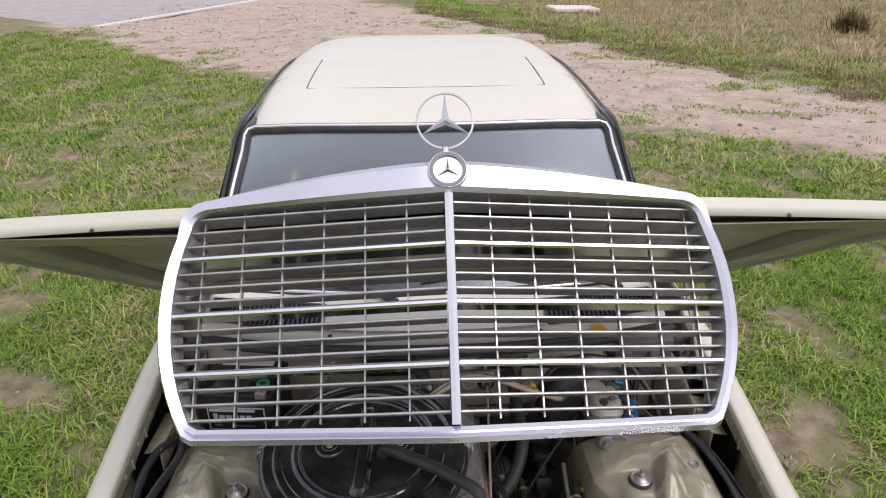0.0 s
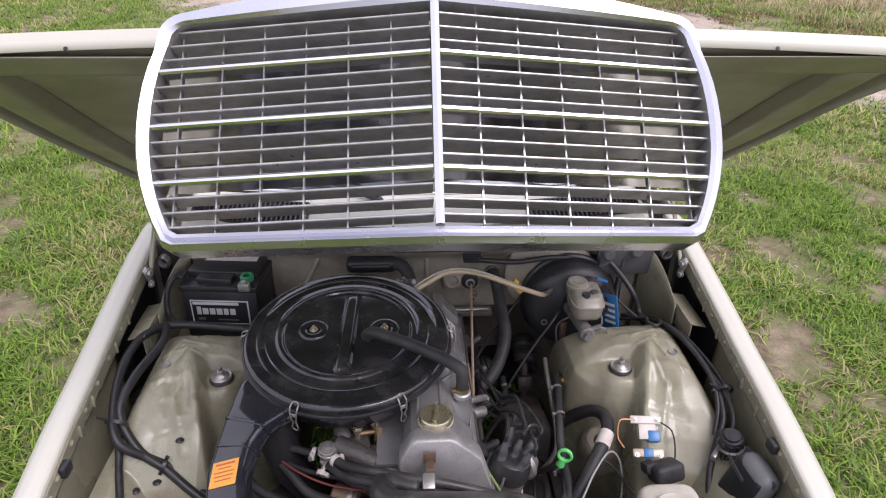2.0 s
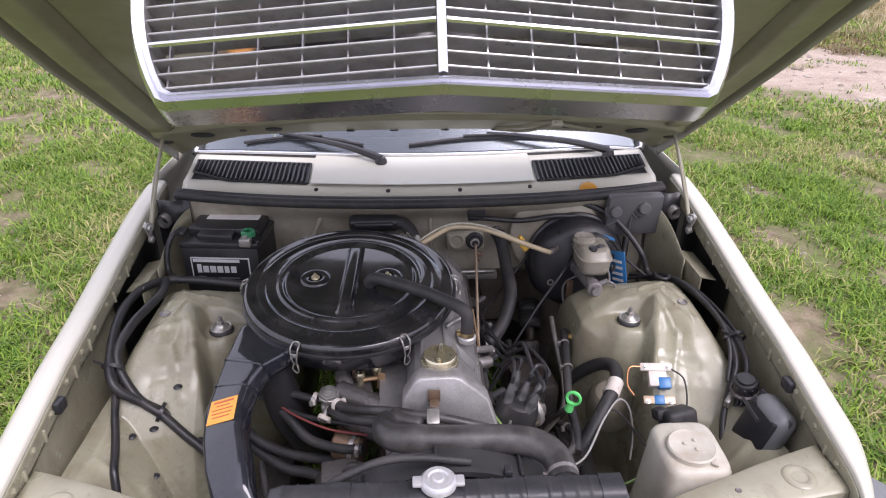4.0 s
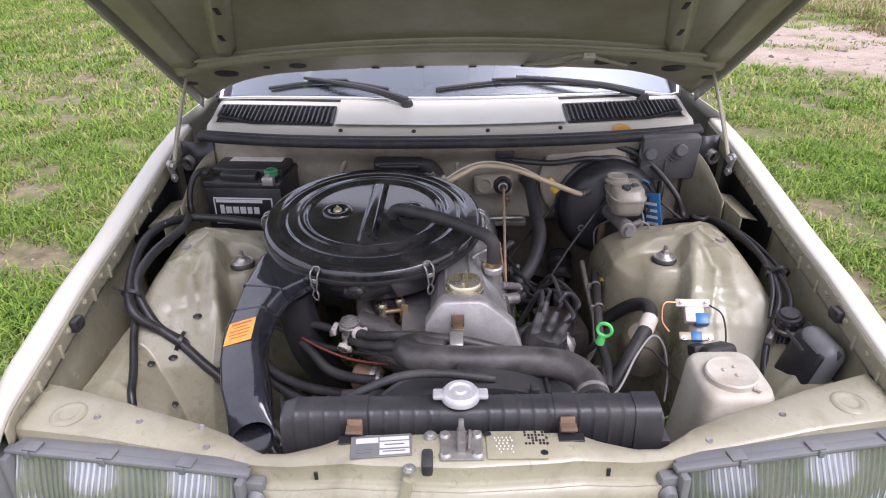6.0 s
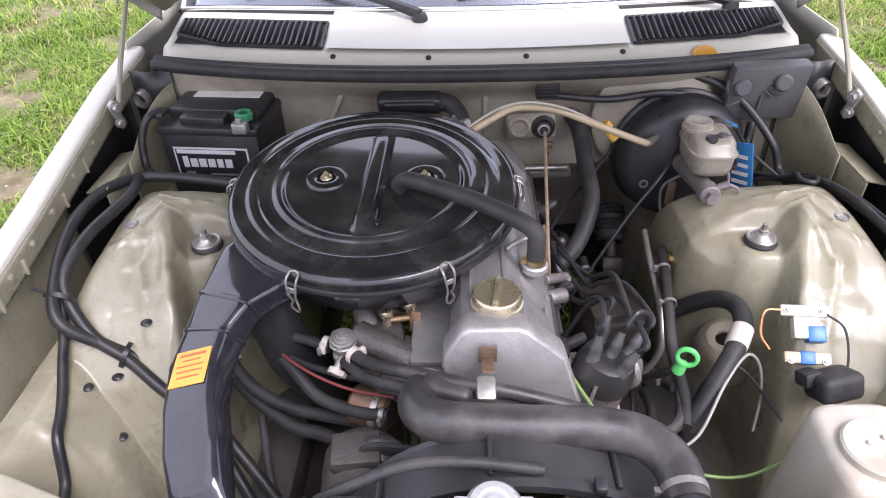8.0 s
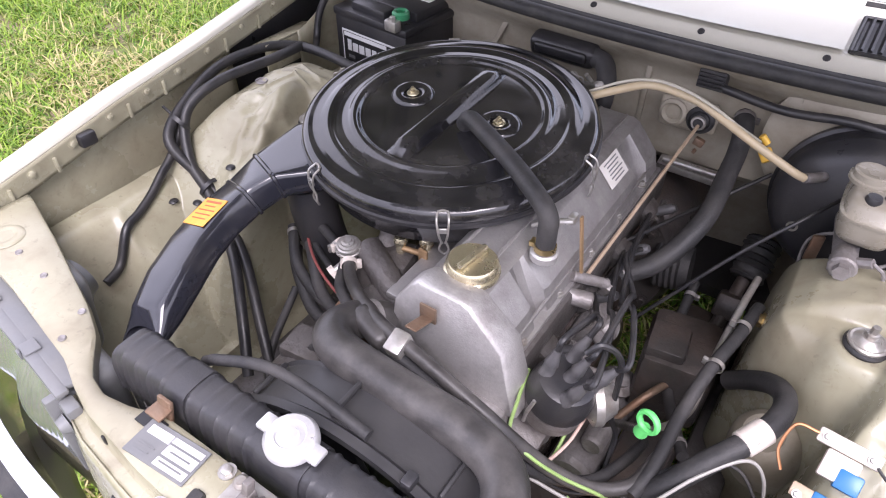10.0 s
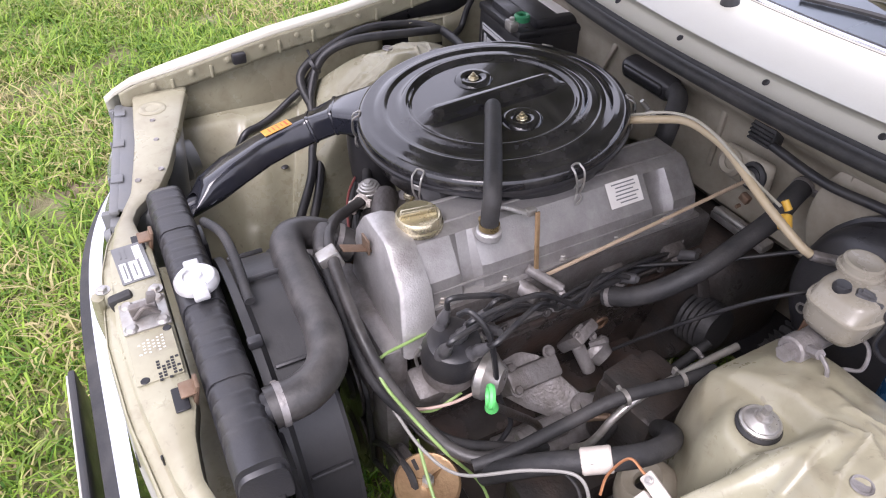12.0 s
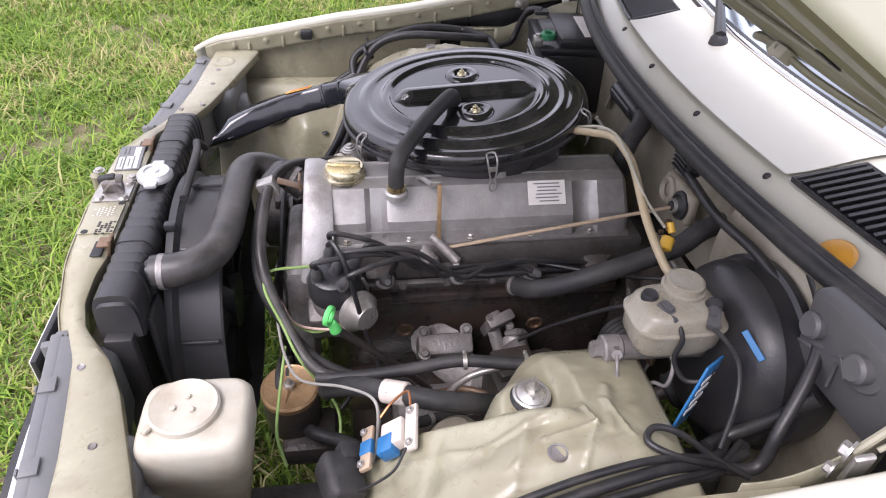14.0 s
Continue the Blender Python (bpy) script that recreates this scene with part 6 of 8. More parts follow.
# distributor and ignition leads
dist_m = axis_frame((0.170, 0.925, 0.608), (0.20, -0.05, 1))
dist = thing("distributor", "black distributor with five rubber-booted leads", "distributor", (0.172, 0.925, 0.57))
b = B()
lathe(b, [(0, -0.06), (0.022, -0.06), (0.022, 0.0), (0.034, 0.012), (0.045, 0.025), (0.045, 0.065), (0, 0.065)], dist_m, 32)
part("body", b, CAST, dist)
b = B()
lathe(b, [(0.048, 0.060), (0.048, 0.078), (0.045, 0.092), (0.040, 0.108), (0.032, 0.112), (0, 0.112)], dist_m, 32)
dcap = part("cap", b, PLASTIC, dist, "glossy black distributor cap")
tips = []
for i in range(5):
    r, a = (0.0, 0.0) if i == 4 else (0.030, radians(35 + 90 * i))
    p = Vector((r * math.cos(a), r * math.sin(a), 0.100))
    b = B()
    foot = dist_m @ p
    lean = (dist_m.to_3x3() @ Vector((8 * p.x, 8 * p.y, 1)) + Vector((0.20, 0.32, 0))).normalized()
    lathe(b, [(0.0, 0), (0.0115, 0), (0.0115, 0.009), (0.0098, 0.012), (0.0095, 0.024), (0.0105, 0.026), (0.0088, 0.034), (0.0066, 0.044), (0.0054, 0.052), (0, 0.052)], axis_frame(foot, lean), 16)
    part("boot", b, BOOT, dcap)
    tips.append((foot + lean * 0.050, lean))
b = B()
m = axis_frame((0.215, 0.952, 0.648), (0.75, 0.55, 0.05))
lathe(b, [(0, 0), (0.028, 0), (0.038, 0.006), (0.038, 0.018), (0.032, 0.024), (0.022, 0.040), (0, 0.042)], m, 28)
part("vacuum_unit", b, STEEL, dist, "pale metal vacuum capsule")
for s in (-1, 1):
    b = B()
    tube(b, [dist_m @ Vector((0.05 * s, 0.01, 0.03)), dist_m @ Vector((0.054 * s, 0.01, 0.06)), dist_m @ Vector((0.047 * s, 0.01, 0.085))], 0.003, 6)
    part("clip", b, STEEL, dist)
for i, (t, lean) in enumerate(tips):
    end = Vector((0.135, 1.02 + 0.13 * i, 0.655)) if i < 4 else Vector((0.165, 1.30, 0.66))
    far = Vector((0.165 + 0.008 * i, 1.03 + 0.03 * i, 0.705 - 0.004 * i))
    b = B()
    pts = [t, t + lean * 0.025, t.lerp(far, 0.50) + Vector((0.012, 0, 0.034 + 0.005 * i)), t.lerp(far, 0.82) + Vector((0.006, 0, 0.020)), far]
    if i > 0:
        pts += [Vector((0.155, (far.y + end.y) / 2, 0.672 + 0.004 * i))]
    tube(b, pts + [end], 0.0045, 8, 8)
    solo("ignition_lead", b, CABLE, "black ignition lead from the distributor to the head", "cable", "ignition leads")
b = B()
tube(b, [(0.208, 0.915, 0.785), (0.225, 0.925, 0.800), (0.248, 0.945, 0.76), (0.25, 0.97, 0.62), (0.262, 0.99, 0.55), (0.27, 0.95, 0.50), (0.30, 0.92, 0.48)], 0.0045, 8)
solo("ignition_lead", b, CABLE, "black coil lead dropping past the distributor", "cable", "ignition leads")

for i in range(4):
    b = B()
    lathe(b, [(0, -0.02), (0.011, -0.02), (0.012, 0.0), (0.010, 0.012), (0.0095, 0.035), (0.006, 0.042), (0, 0.042)], axis_frame((0.138, 1.01 + 0.14 * i, 0.645), (0.8, 0.1, 0.5)), 16)
    part("plug_boot", b, BOOT, engine)
    b = B()
    lathe(b, [(0.012, 0), (0.018, 0), (0.018, 0.01), (0.012, 0.012)], axis_frame((0.132, 1.01 + 0.14 * i, 0.640), (0.8, 0.1, 0.5)), 18)
    part("plug_seat", b, CAST, engine)
b = B()
box(b, (0.136, 1.21, 0.628), (0.012, 0.56, 0.018), turn(0, 20, 0), 0.003)
for i in range(7):
    hexbolt(b, (0.142, 0.96 + 0.085 * i, 0.632), (1, 0, 0.4), 0.006, 0.006)
part("head_rail", b, GRIME, engine, "grey cast rail along the cylinder head")

# right flank of the engine: mount arm, pump, brackets
b = B()
box(b, (0.112, 1.135, 0.425), (0.045, 0.115, 0.085), turn(0, 35, 0), 0.008)
loft(b, [[Vector((x, y, z)) + Vector((0.030 * k * math.cos(a), 0.042 * k * math.cos(a) * 0.6 + 0.040 * k * math.sin(a), -0.022 * k * math.cos(a) + 0.020 * k * math.sin(a))) for a in [2 * math.pi * (i + 0.5) / 12 for i in range(12)]]
         for x, y, z, k in ((0.108, 1.125, 0.425, 1.25), (0.140, 1.150, 0.405, 1.1), (0.180, 1.185, 0.385, 0.85), (0.225, 1.215, 0.365, 0.8), (0.250, 1.225, 0.345, 0.85))])
for dx, dy in ((-0.018, -0.045), (0.016, -0.045), (-0.018, 0.045)):
    hexbolt(b, (0.128 + dx, 1.135 + dy, 0.455 - 0.8 * dx), (0.6, 0, 0.8), 0.009, 0.012)
lathe(b, [(0, 0), (0.026, 0), (0.028, 0.006), (0.028, 0.012), (0.020, 0.016), (0.012, 0.016), (0.012, 0.024), (0, 0.024)], axis_frame((0.208, 1.208, 0.392), (0.2, -0.1, 1)), 20)
part("mount_arm", b, CAST, engine, "grey cast engine mount arm with its nut")
b = B()
box(b, (0.112, 1.245, 0.485), (0.024, 0.060, 0.085), turn(12, 30, 25), 0.006)
box(b, (0.128, 1.235, 0.512), (0.030, 0.030, 0.016), turn(12, 30, 25), 0.004)
rod(b, (0.125, 1.235, 0.48), (0.158, 1.252, 0.425), 0.014, bev=0.003)
lathe(b, [(0, 0), (0.030, 0.002), (0.034, 0.010), (0.034, 0.018), (0.027, 0.024), (0.020, 0.040), (0, 0.042)], axis_frame((0.122, 1.275, 0.455), (0.8, 0.35, -0.35)), 24)
rod(b, (0.135, 1.262, 0.475), (0.155, 1.280, 0.500), 0.007, n=6)
for dy in (-0.022, 0.022):
    hexbolt(b, (0.130, 1.245 + dy, 0.505 - dy * 0.6), (0.8, 0, 0.5), 0.006, 0.007)
part("fuel_pump", b, CAST, engine, "grey cast mechanical fuel pump")
b = B()
m = axis_frame((0.15, 1.50, 0.47), (1, 0.1, 0.15))
lathe(b, [(0, 0)] + [(0.050 + 0.004 * (k % 2), 0.006 + 0.006 * k) for k in range(11)] + [(0.045, 0.078), (0, 0.078)], m, 32)
part("ribbed_filter", b, RUBBER, engine)
b = B()
rod(b, (0.20, 1.02, 0.33), (0.20, 1.28, 0.33), 0.045, bev=0.01)
rod(b, (0.22, 1.05, 0.40), (0.22, 1.15, 0.40), 0.022, bev=0.005)
part("starter", b, CAST, engine)
b = B()
box(b, (0.112, 1.112, 0.768), (0.004, 0.008, 0.118), turn(0, -9, 0), 0.001)
stay = part("brass_stay", b, TARNISH, engine, "brown-gold upright stay on the cover")
b = B()
tube(b, [(0.095, 1.10, 0.822), (0.06, 1.085, 0.815), (0.04, 1.08, 0.803)], 0.005, 8)
box(b, (0.092, 1.107, 0.822), (0.012, 0.018, 0.014), None, 0.003)
part("stay_clip", b, STEEL, stay)
b = B()
rod(b, (0.110, 1.100, 0.720), (0.155, 1.145, 0.690), 0.009, bev=0.002)
box(b, (0.150, 1.150, 0.665), (0.016, 0.012, 0.06), turn(20, 20, 0), 0.003)
rod(b, (0.11, 1.085, 0.690), (0.15, 1.10, 0.685), 0.014, bev=0.003)
lever = part("throttle_lever", b, CAST, engine)
b = B()
rod(b, (0.122, 1.130, 0.700), (0.150, 1.535, 0.790), 0.0035, n=8)
part("throttle_rod", b, TANCLAMP, lever, "thin tan-coloured throttle rod")
b = B()
m = axis_frame((0.105, 1.43, 0.665), (1, 0, 0.6))
lathe(b, [(0.012, 0), (0.024, 0), (0.024, 0.016), (0.012, 0.016), (0.012, 0)], m, 24)
box(b, (0.10, 1.39, 0.66), (0.02, 0.07, 0.02), None, 0.006)
part("lifting_eye", b, CAST, engine)
b = B()
m = axis_frame((-0.190, 0.755, 0.560), (0, 1, 0))
lathe(b, [(0, 0), (0.045, 0), (0.060, 0.012), (0.062, 0.05), (0.064, 0.055), (0.064, 0.09), (0.055, 0.11), (0, 0.115)], m, 36)
box(b, (-0.195, 0.815, 0.620), (0.075, 0.06, 0.026), turn(0, 0, 6), 0.006)
solo("alternator", b, GRIME, "grimy grey alternator beside the radiator cowl", "alternator")

# ---- air filter ----
AFX, AFY = -0.188, 1.200
filt = thing("air_filter", "large round glossy black air filter housing with snorkel", "air filter", (AFX, AFY, 0.75))
# the housing leans forward by five degrees
LEAN_F = Matrix.Translation((AFX, AFY, 0.864)) @ pose(0, 0, 0, 5.0, 0, 0) @ Matrix.Translation((-AFX, -AFY, -0.858))
m = LEAN_F @ Matrix.Translation((AFX, AFY, 0))
b = B()
lathe(b, [(0, 0.742), (0.15, 0.742), (0.205, 0.752), (0.232, 0.775), (0.240, 0.820), (0.250, 0.826), (0.250, 0.834), (0.20, 0.834)], m, 96)
bowl = part("bowl", b, GLOSS, filt)
b = B()


def lid_z(r):
    return lerp_table(r, (0, 0.858), (0.148, 0.858), (0.153, 0.859), (0.157, 0.8645), (0.162, 0.867), (0.168, 0.8655), (0.174, 0.861), (0.182, 0.8585), (0.196, 0.858), (0.2005, 0.861), (0.207, 0.8625), (0.2145, 0.8605), (0.222, 0.8575), (0.232, 0.8565), (0.243, 0.857), (0.251, 0.852), (0.254, 0.843), (0.253, 0.834))


lathe(b, [(0, lid_z(0))] + [(0.004 + 0.25 * k / 110, lid_z(0.004 + 0.25 * k / 110)) for k in range(111)] + [(0.253, 0.834)], m, 128)
lid = part("lid", b, GLOSS, filt, "glossy black pressed lid with stepped rings", angle=70)
b = B()
rings = []
for k in range(25):
    t = -1 + 2 * k / 24
    h = 0.0185 * (1 - sstep(0.80, 1.0, abs(t)))
    y = AFY + 0.150 * t
    x = AFX + 0.002 + 0.006 * t
    rings.append([LEAN_F @ Vector((x + w, y, 0.8575 + h * f)) for w, f in ((-0.022, 0), (-0.017, 0.35), (-0.013, 0.85), (-0.009, 1.0), (0.009, 1.0), (0.013, 0.85), (0.017, 0.35), (0.022, 0))])
loft(b, rings)
part("lid_ridge", b, GLOSS, lid, angle=70)
for nx in (-0.084, 0.090):
    b = B()
    lathe(b, [(0.016, 0.861), (0.020, 0.864), (0.031, 0.865), (0.036, 0.861), (0.038, 0.8575)], LEAN_F @ Matrix.Translation((AFX + nx, AFY + 0.008, 0)), 40)
    part("nut_boss", b, GLOSS, lid, angle=70)
b = B()
lathe(b, [(0.252, 0.824), (0.2565, 0.826), (0.2565, 0.832), (0.252, 0.834)], m, 96)
part("lid_seam", b, PLASTIC, filt)
for nx in (-0.084, 0.090):
    b = B()
    q = LEAN_F @ Matrix.Translation((AFX + nx, AFY + 0.008, 0.861))
    lathe(b, [(0.011, 0), (0.010, 0.002), (0.007, 0.0025), (0.0065, 0.004), (0, 0.004)], q, 20)
    lathe(b, [(0, 0.003), (0.0055, 0.003), (0.0055, 0.008), (0.0025, 0.0085), (0.0025, 0.012), (0, 0.0125)], q, 6)
    part("lid_nut", b, GOLD, filt, "yellow-zinc lid nut on its stud")
for a in (-113, -59, 2, 60, 122, 178):
    q = m @ Matrix.Translation((0, 0, 0.008)) @ pose(0, 0, 0, 0, 0, a)
    b = B()
    for dy in (-0.008, 0.008):
        tube(b, [q @ Vector((0.250, dy, 0.846)), q @ Vector((0.262, dy * 1.1, 0.838)), q @ Vector((0.266, dy * 0.8, 0.815)), q @ Vector((0.262, dy * 0.3, 0.796))], 0.0018, 6, 6)
    tube(b, [q @ Vector((0.249, -0.008, 0.847)), q @ Vector((0.247, 0, 0.848)), q @ Vector((0.249, 0.008, 0.847))], 0.0018, 6, 4)
    tube(b, [q @ Vector((0.262, -0.003, 0.800)), q @ Vector((0.264, -0.007, 0.785)), q @ Vector((0.260, 0, 0.772)), q @ Vector((0.264, 0.007, 0.785)), q @ Vector((0.262, 0.003, 0.800))], 0.0018, 6, 6)
    box(b, q @ Vector((0.2635, 0, 0.822)), (0.003, 0.014, 0.010), q.to_3x3(), 0.001, 1)
    part("wire_clip", b, STEEL, filt, "sprung wire lid clip")


def snork_ring(c, right, up, w, h, n=20, square=0.32):
    """A rounded box section of a duct."""
    out = []
    for i in range(n):
        a = 2 * math.pi * (i + 0.5) / n
        cx, cy = math.cos(a), math.sin(a)
        out.append(Vector(c) + right * (w * math.copysign(abs(cx) ** square, cx)) + up * (h * math.copysign(abs(cy) ** square, cy)))
    return out


b = B()
path = [((-0.310, 1.090, 0.800), 0.098, 0.024), ((-0.360, 1.030, 0.799), 0.080, 0.025), ((-0.392, 0.962, 0.785), 0.052, 0.026), ((-0.408, 0.915, 0.762), 0.043, 0.027), ((-0.414, 0.860, 0.747), 0.042, 0.027),
        ((-0.405, 0.800, 0.734), 0.040, 0.027), ((-0.387, 0.740, 0.719), 0.041, 0.027), ((-0.370, 0.690, 0.701), 0.039, 0.027), ((-0.357, 0.644, 0.682), 0.042, 0.031)]
rings = []
for i, (c, w, h) in enumerate(path):
    d = (Vector(path[min(i + 1, len(path) - 1)][0]) - Vector(path[max(i - 1, 0)][0])).normalized()
    right = d.cross(Vector((0, 0, 1))).normalized()
    roll = radians(20 * sstep(1.0, 3.0, i))
    up = right.cross(d)
    right, up = right * math.cos(roll) - up * math.sin(roll), up * math.cos(roll) + right * math.sin(roll)
    if i == len(path) - 1:
        up = (Vector((0.0, 0.62, 0.78)) - right * right.dot(Vector((0.0, 0.62, 0.78)))).normalized()
    rings.append(snork_ring(c, right, up, w, h, 20, (0.32, 0.55, 0.95)[max(0, i - len(path) + 3)]))
dense = []
for r0, r1 in zip(rings, rings[1:]):
    dense += [[p.lerp(q, t / 4) for p, q in zip(r0, r1)] for t in range(4)]
dense.append(rings[-1])
inner = [[Vector(path[-1][0]) + (p - Vector(path[-1][0])) * 0.91 for p in rings[-1]], [Vector(path[-2][0]) + (p - Vector(path[-2][0])) * 0.85 for p in rings[-2]]]
loft(b, dense + inner)
snorkel = part("snorkel", b, SNORKEL, filt, "blue-black plastic intake snorkel")
for k in (2, 3):
    b = B()
    c, w, h = path[k]
    d = (Vector(path[k + 1][0]) - Vector(path[k - 1][0])).normalized()
    right = d.cross(Vector((0, 0, 1))).normalized()
    roll = radians(20 * sstep(1.0, 3.0, k))
    up = right.cross(d)
    right, up = right * math.cos(roll) - up * math.sin(roll), up * math.cos(roll) + right * math.sin(roll)
    loft(b, [snork_ring(Vector(c) + d * o, right, up, w + g2, h + g2) for o, g2 in ((-0.004, 0.0005), (-0.002, 0.0022), (0.002, 0.0022), (0.004, 0.0005))])
    part("collar", b, SNORKEL, snorkel)
b = B()
tube(b, [(p[0][0] + 0.040, p[0][1] - 0.01, p[0][2] - 0.006) for p in path[2:8]], 0.005, 8)
part("side_bead", b, SNORKEL, snorkel)
b = B()
d = (Vector(path[5][0]) - Vector(path[3][0])).normalized()
right = d.cross(Vector((0, 0, 1))).normalized()
up = right.cross(d)
right, up = right * math.cos(radians(20)) - up * math.sin(radians(20)), up * math.cos(radians(20)) + right * math.sin(radians(20))
rot = Matrix((right, d, up)).transposed()
lab_c = Vector(path[4][0]) + rot @ Vector((-0.004, 0.009, 0.0275))
box(b, lab_c, (0.060, 0.058, 0.0014), rot, 0.0004, 1)
lab = part("orange_label", b, ORLABEL, snorkel, "bright orange warning label with faint print")
for k, w in ((0.021, 0.044), (0.012, 0.030), (0.003, 0.046), (-0.006, 0.044), (-0.015, 0.038)):
    b = B()
    box(b, lab_c + rot @ Vector((0, -k, 0.001)), (w, 0.0022 if k < 0.02 else 0.004, 0.0006), rot)
    part("print_bar", b, RED, lab, smooth=False)
b = B()
tube(b, [(-0.352, 1.010, 0.760), (-0.345, 1.01, 0.70), (-0.325, 1.02, 0.60), (-0.28, 1.06, 0.48), (-0.22, 1.12, 0.42)], 0.042, 18)
solo("warm_air_hose", b, PLASTIC, "smooth dark warm-air hose under the snorkel", "hose")
b = B()
tube(b, [(-0.142, 1.172, 0.868), (-0.130, 1.165, 0.884), (-0.105, 1.150, 0.890), (-0.02, 1.100, 0.888), (0.055, 1.055, 0.876), (0.080, 1.040, 0.862), (0.083, 1.037, 0.840), (0.083, 1.037, 0.806)], 0.0145, 16)
breather = solo("breather_hose", b, RUBBER, "black rubber breather hose from filter lid to valve cover", "hose")
b = B()
band(b, (0.083, 1.037, 0.812), (0, 0, 1), 0.0150, 0.009)
part("hose_clip", b, BRASS, breather)
b = B()
rod(b, (0.083, 1.037, 0.79), (0.083, 1.037, 0.806), 0.021, bev=0.003)
part("stub", b, ALU, breather)

# ---- coolant hose to the radiator ----
b = B()
tube(b, [(-0.075, 0.865, 0.715), (-0.092, 0.82, 0.745), (-0.090, 0.775, 0.762), (-0.055, 0.752, 0.768), (0.04, 0.745, 0.768), (0.135, 0.742, 0.768), (0.192, 0.727, 0.767), (0.221, 0.690, 0.764), (0.224, 0.640, 0.760)], 0.0275, 22, 10)
upper = solo("radiator_hose", b, HOSE, "thick dusty black rubber radiator hose", "hose")
for p, d in (((0.224, 0.655, 0.760), (0, 1, 0)), ((-0.083, 0.842, 0.731), (0.3, 0.8, -0.4))):
    b = B()
    band(b, p, d, 0.0278, 0.009)
    part("hose_clip", b, CAST, upper)

# ---- fuel and water hoses on the front of the engine ----
fuel = thing("fuel_return_valve", "small cast fuel return valve with hoses", "valve", (-0.224, 0.958, 0.68))
b = B()
q = axis_frame((-0.226, 0.962, 0.695), (0.05, -0.15, 1))
lathe(b, [(0, 0.036), (0.006, 0.036), (0.007, 0.033), (0.011, 0.032), (0.012, 0.029), (0.016, 0.028), (0.017, 0.025), (0.020, 0.024), (0.021, 0.018), (0.0225, 0.017), (0.0225, 0.012), (0.017, 0.010), (0.014, 0.004), (0.014, -0.010), (0.019, -0.014), (0.019, -0.026), (0.010, -0.030), (0, -0.030)], q, 28)
rod(b, (-0.226, 0.958, 0.700), (-0.195, 0.925, 0.703), 0.008)
rod(b, (-0.226, 0.958, 0.684), (-0.24, 0.925, 0.668), 0.007)
rod(b, (-0.230, 0.966, 0.690), (-0.262, 0.975, 0.692), 0.007)
fuel_body = part("body", b, STEEL, fuel)
for a in range(3):
    b = B()
    hexbolt(b, q @ Vector((0.0195 * math.cos(2.1 * a), 0.0195 * math.sin(2.1 * a), 0.017)), q.to_3x3() @ Vector((0, 0, 1)), 0.0035, 0.005)
    part("screw", b, STEEL, fuel_body)
for p, d, r in (((-0.204, 0.934, 0.7025), (0.9, -0.95, 0.1), 0.0125), ((-0.238, 0.930, 0.670), (-0.4, -0.9, -0.45), 0.0105), ((-0.256, 0.973, 0.6915), (-1, 0.28, 0), 0.0105)):
    b = B()
    band(b, p, d, r, 0.010, 0.002)
    part("pale_clip", b, CERAMIC, fuel, "pale hose clip")
b = B()
tube(b, [(-0.205, 0.935, 0.703), (-0.165, 0.895, 0.722), (-0.10, 0.845, 0.757), (-0.04, 0.815, 0.772), (0.03, 0.802, 0.768), (0.133, 0.795, 0.737), (0.185, 0.805, 0.695), (0.228, 0.832, 0.637), (0.275, 0.863, 0.598), (0.315, 0.90, 0.592), (0.331, 0.96, 0.598)], 0.010, 12)
h1 = solo("fuel_hose", b, HOSE, "long dusty black hose looping across the engine front", "hose", "engine hoses")
b = B()
tube(b, [(-0.222, 0.94, 0.685), (-0.18, 0.885, 0.705), (-0.10, 0.828, 0.742), (-0.03, 0.800, 0.755), (0.04, 0.790, 0.750), (0.120, 0.785, 0.722), (0.18, 0.795, 0.675), (0.222, 0.835, 0.615), (0.265, 0.885, 0.575), (0.29, 0.96, 0.545), (0.30, 1.04, 0.50)], 0.009, 12)
solo("fuel_hose", b, RUBBER, "second black hose strapped beside the first", "hose", "engine hoses")
b = B()
box(b, (-0.002, 0.803, 0.766), (0.026, 0.034, 0.036), turn(20, 0, 0), 0.004)
part("strap", b, STEEL, h1, "pale metal strap holding the hoses")
b = B()
box(b, (0.002, 0.845, 0.776), (0.018, 0.05, 0.003), turn(-20, 0, 0), 0.001)
box(b, (0.002, 0.862, 0.778), (0.026, 0.004, 0.028), None, 0.001)
part("strap_bracket", b, RUSTY, h1)
b = B()
box(b, (-0.055, 0.811, 0.762), (0.075, 0.034, 0.030), turn(8, 0, -18), 0.012, 3)
part("sleeve", b, HOSE, h1)
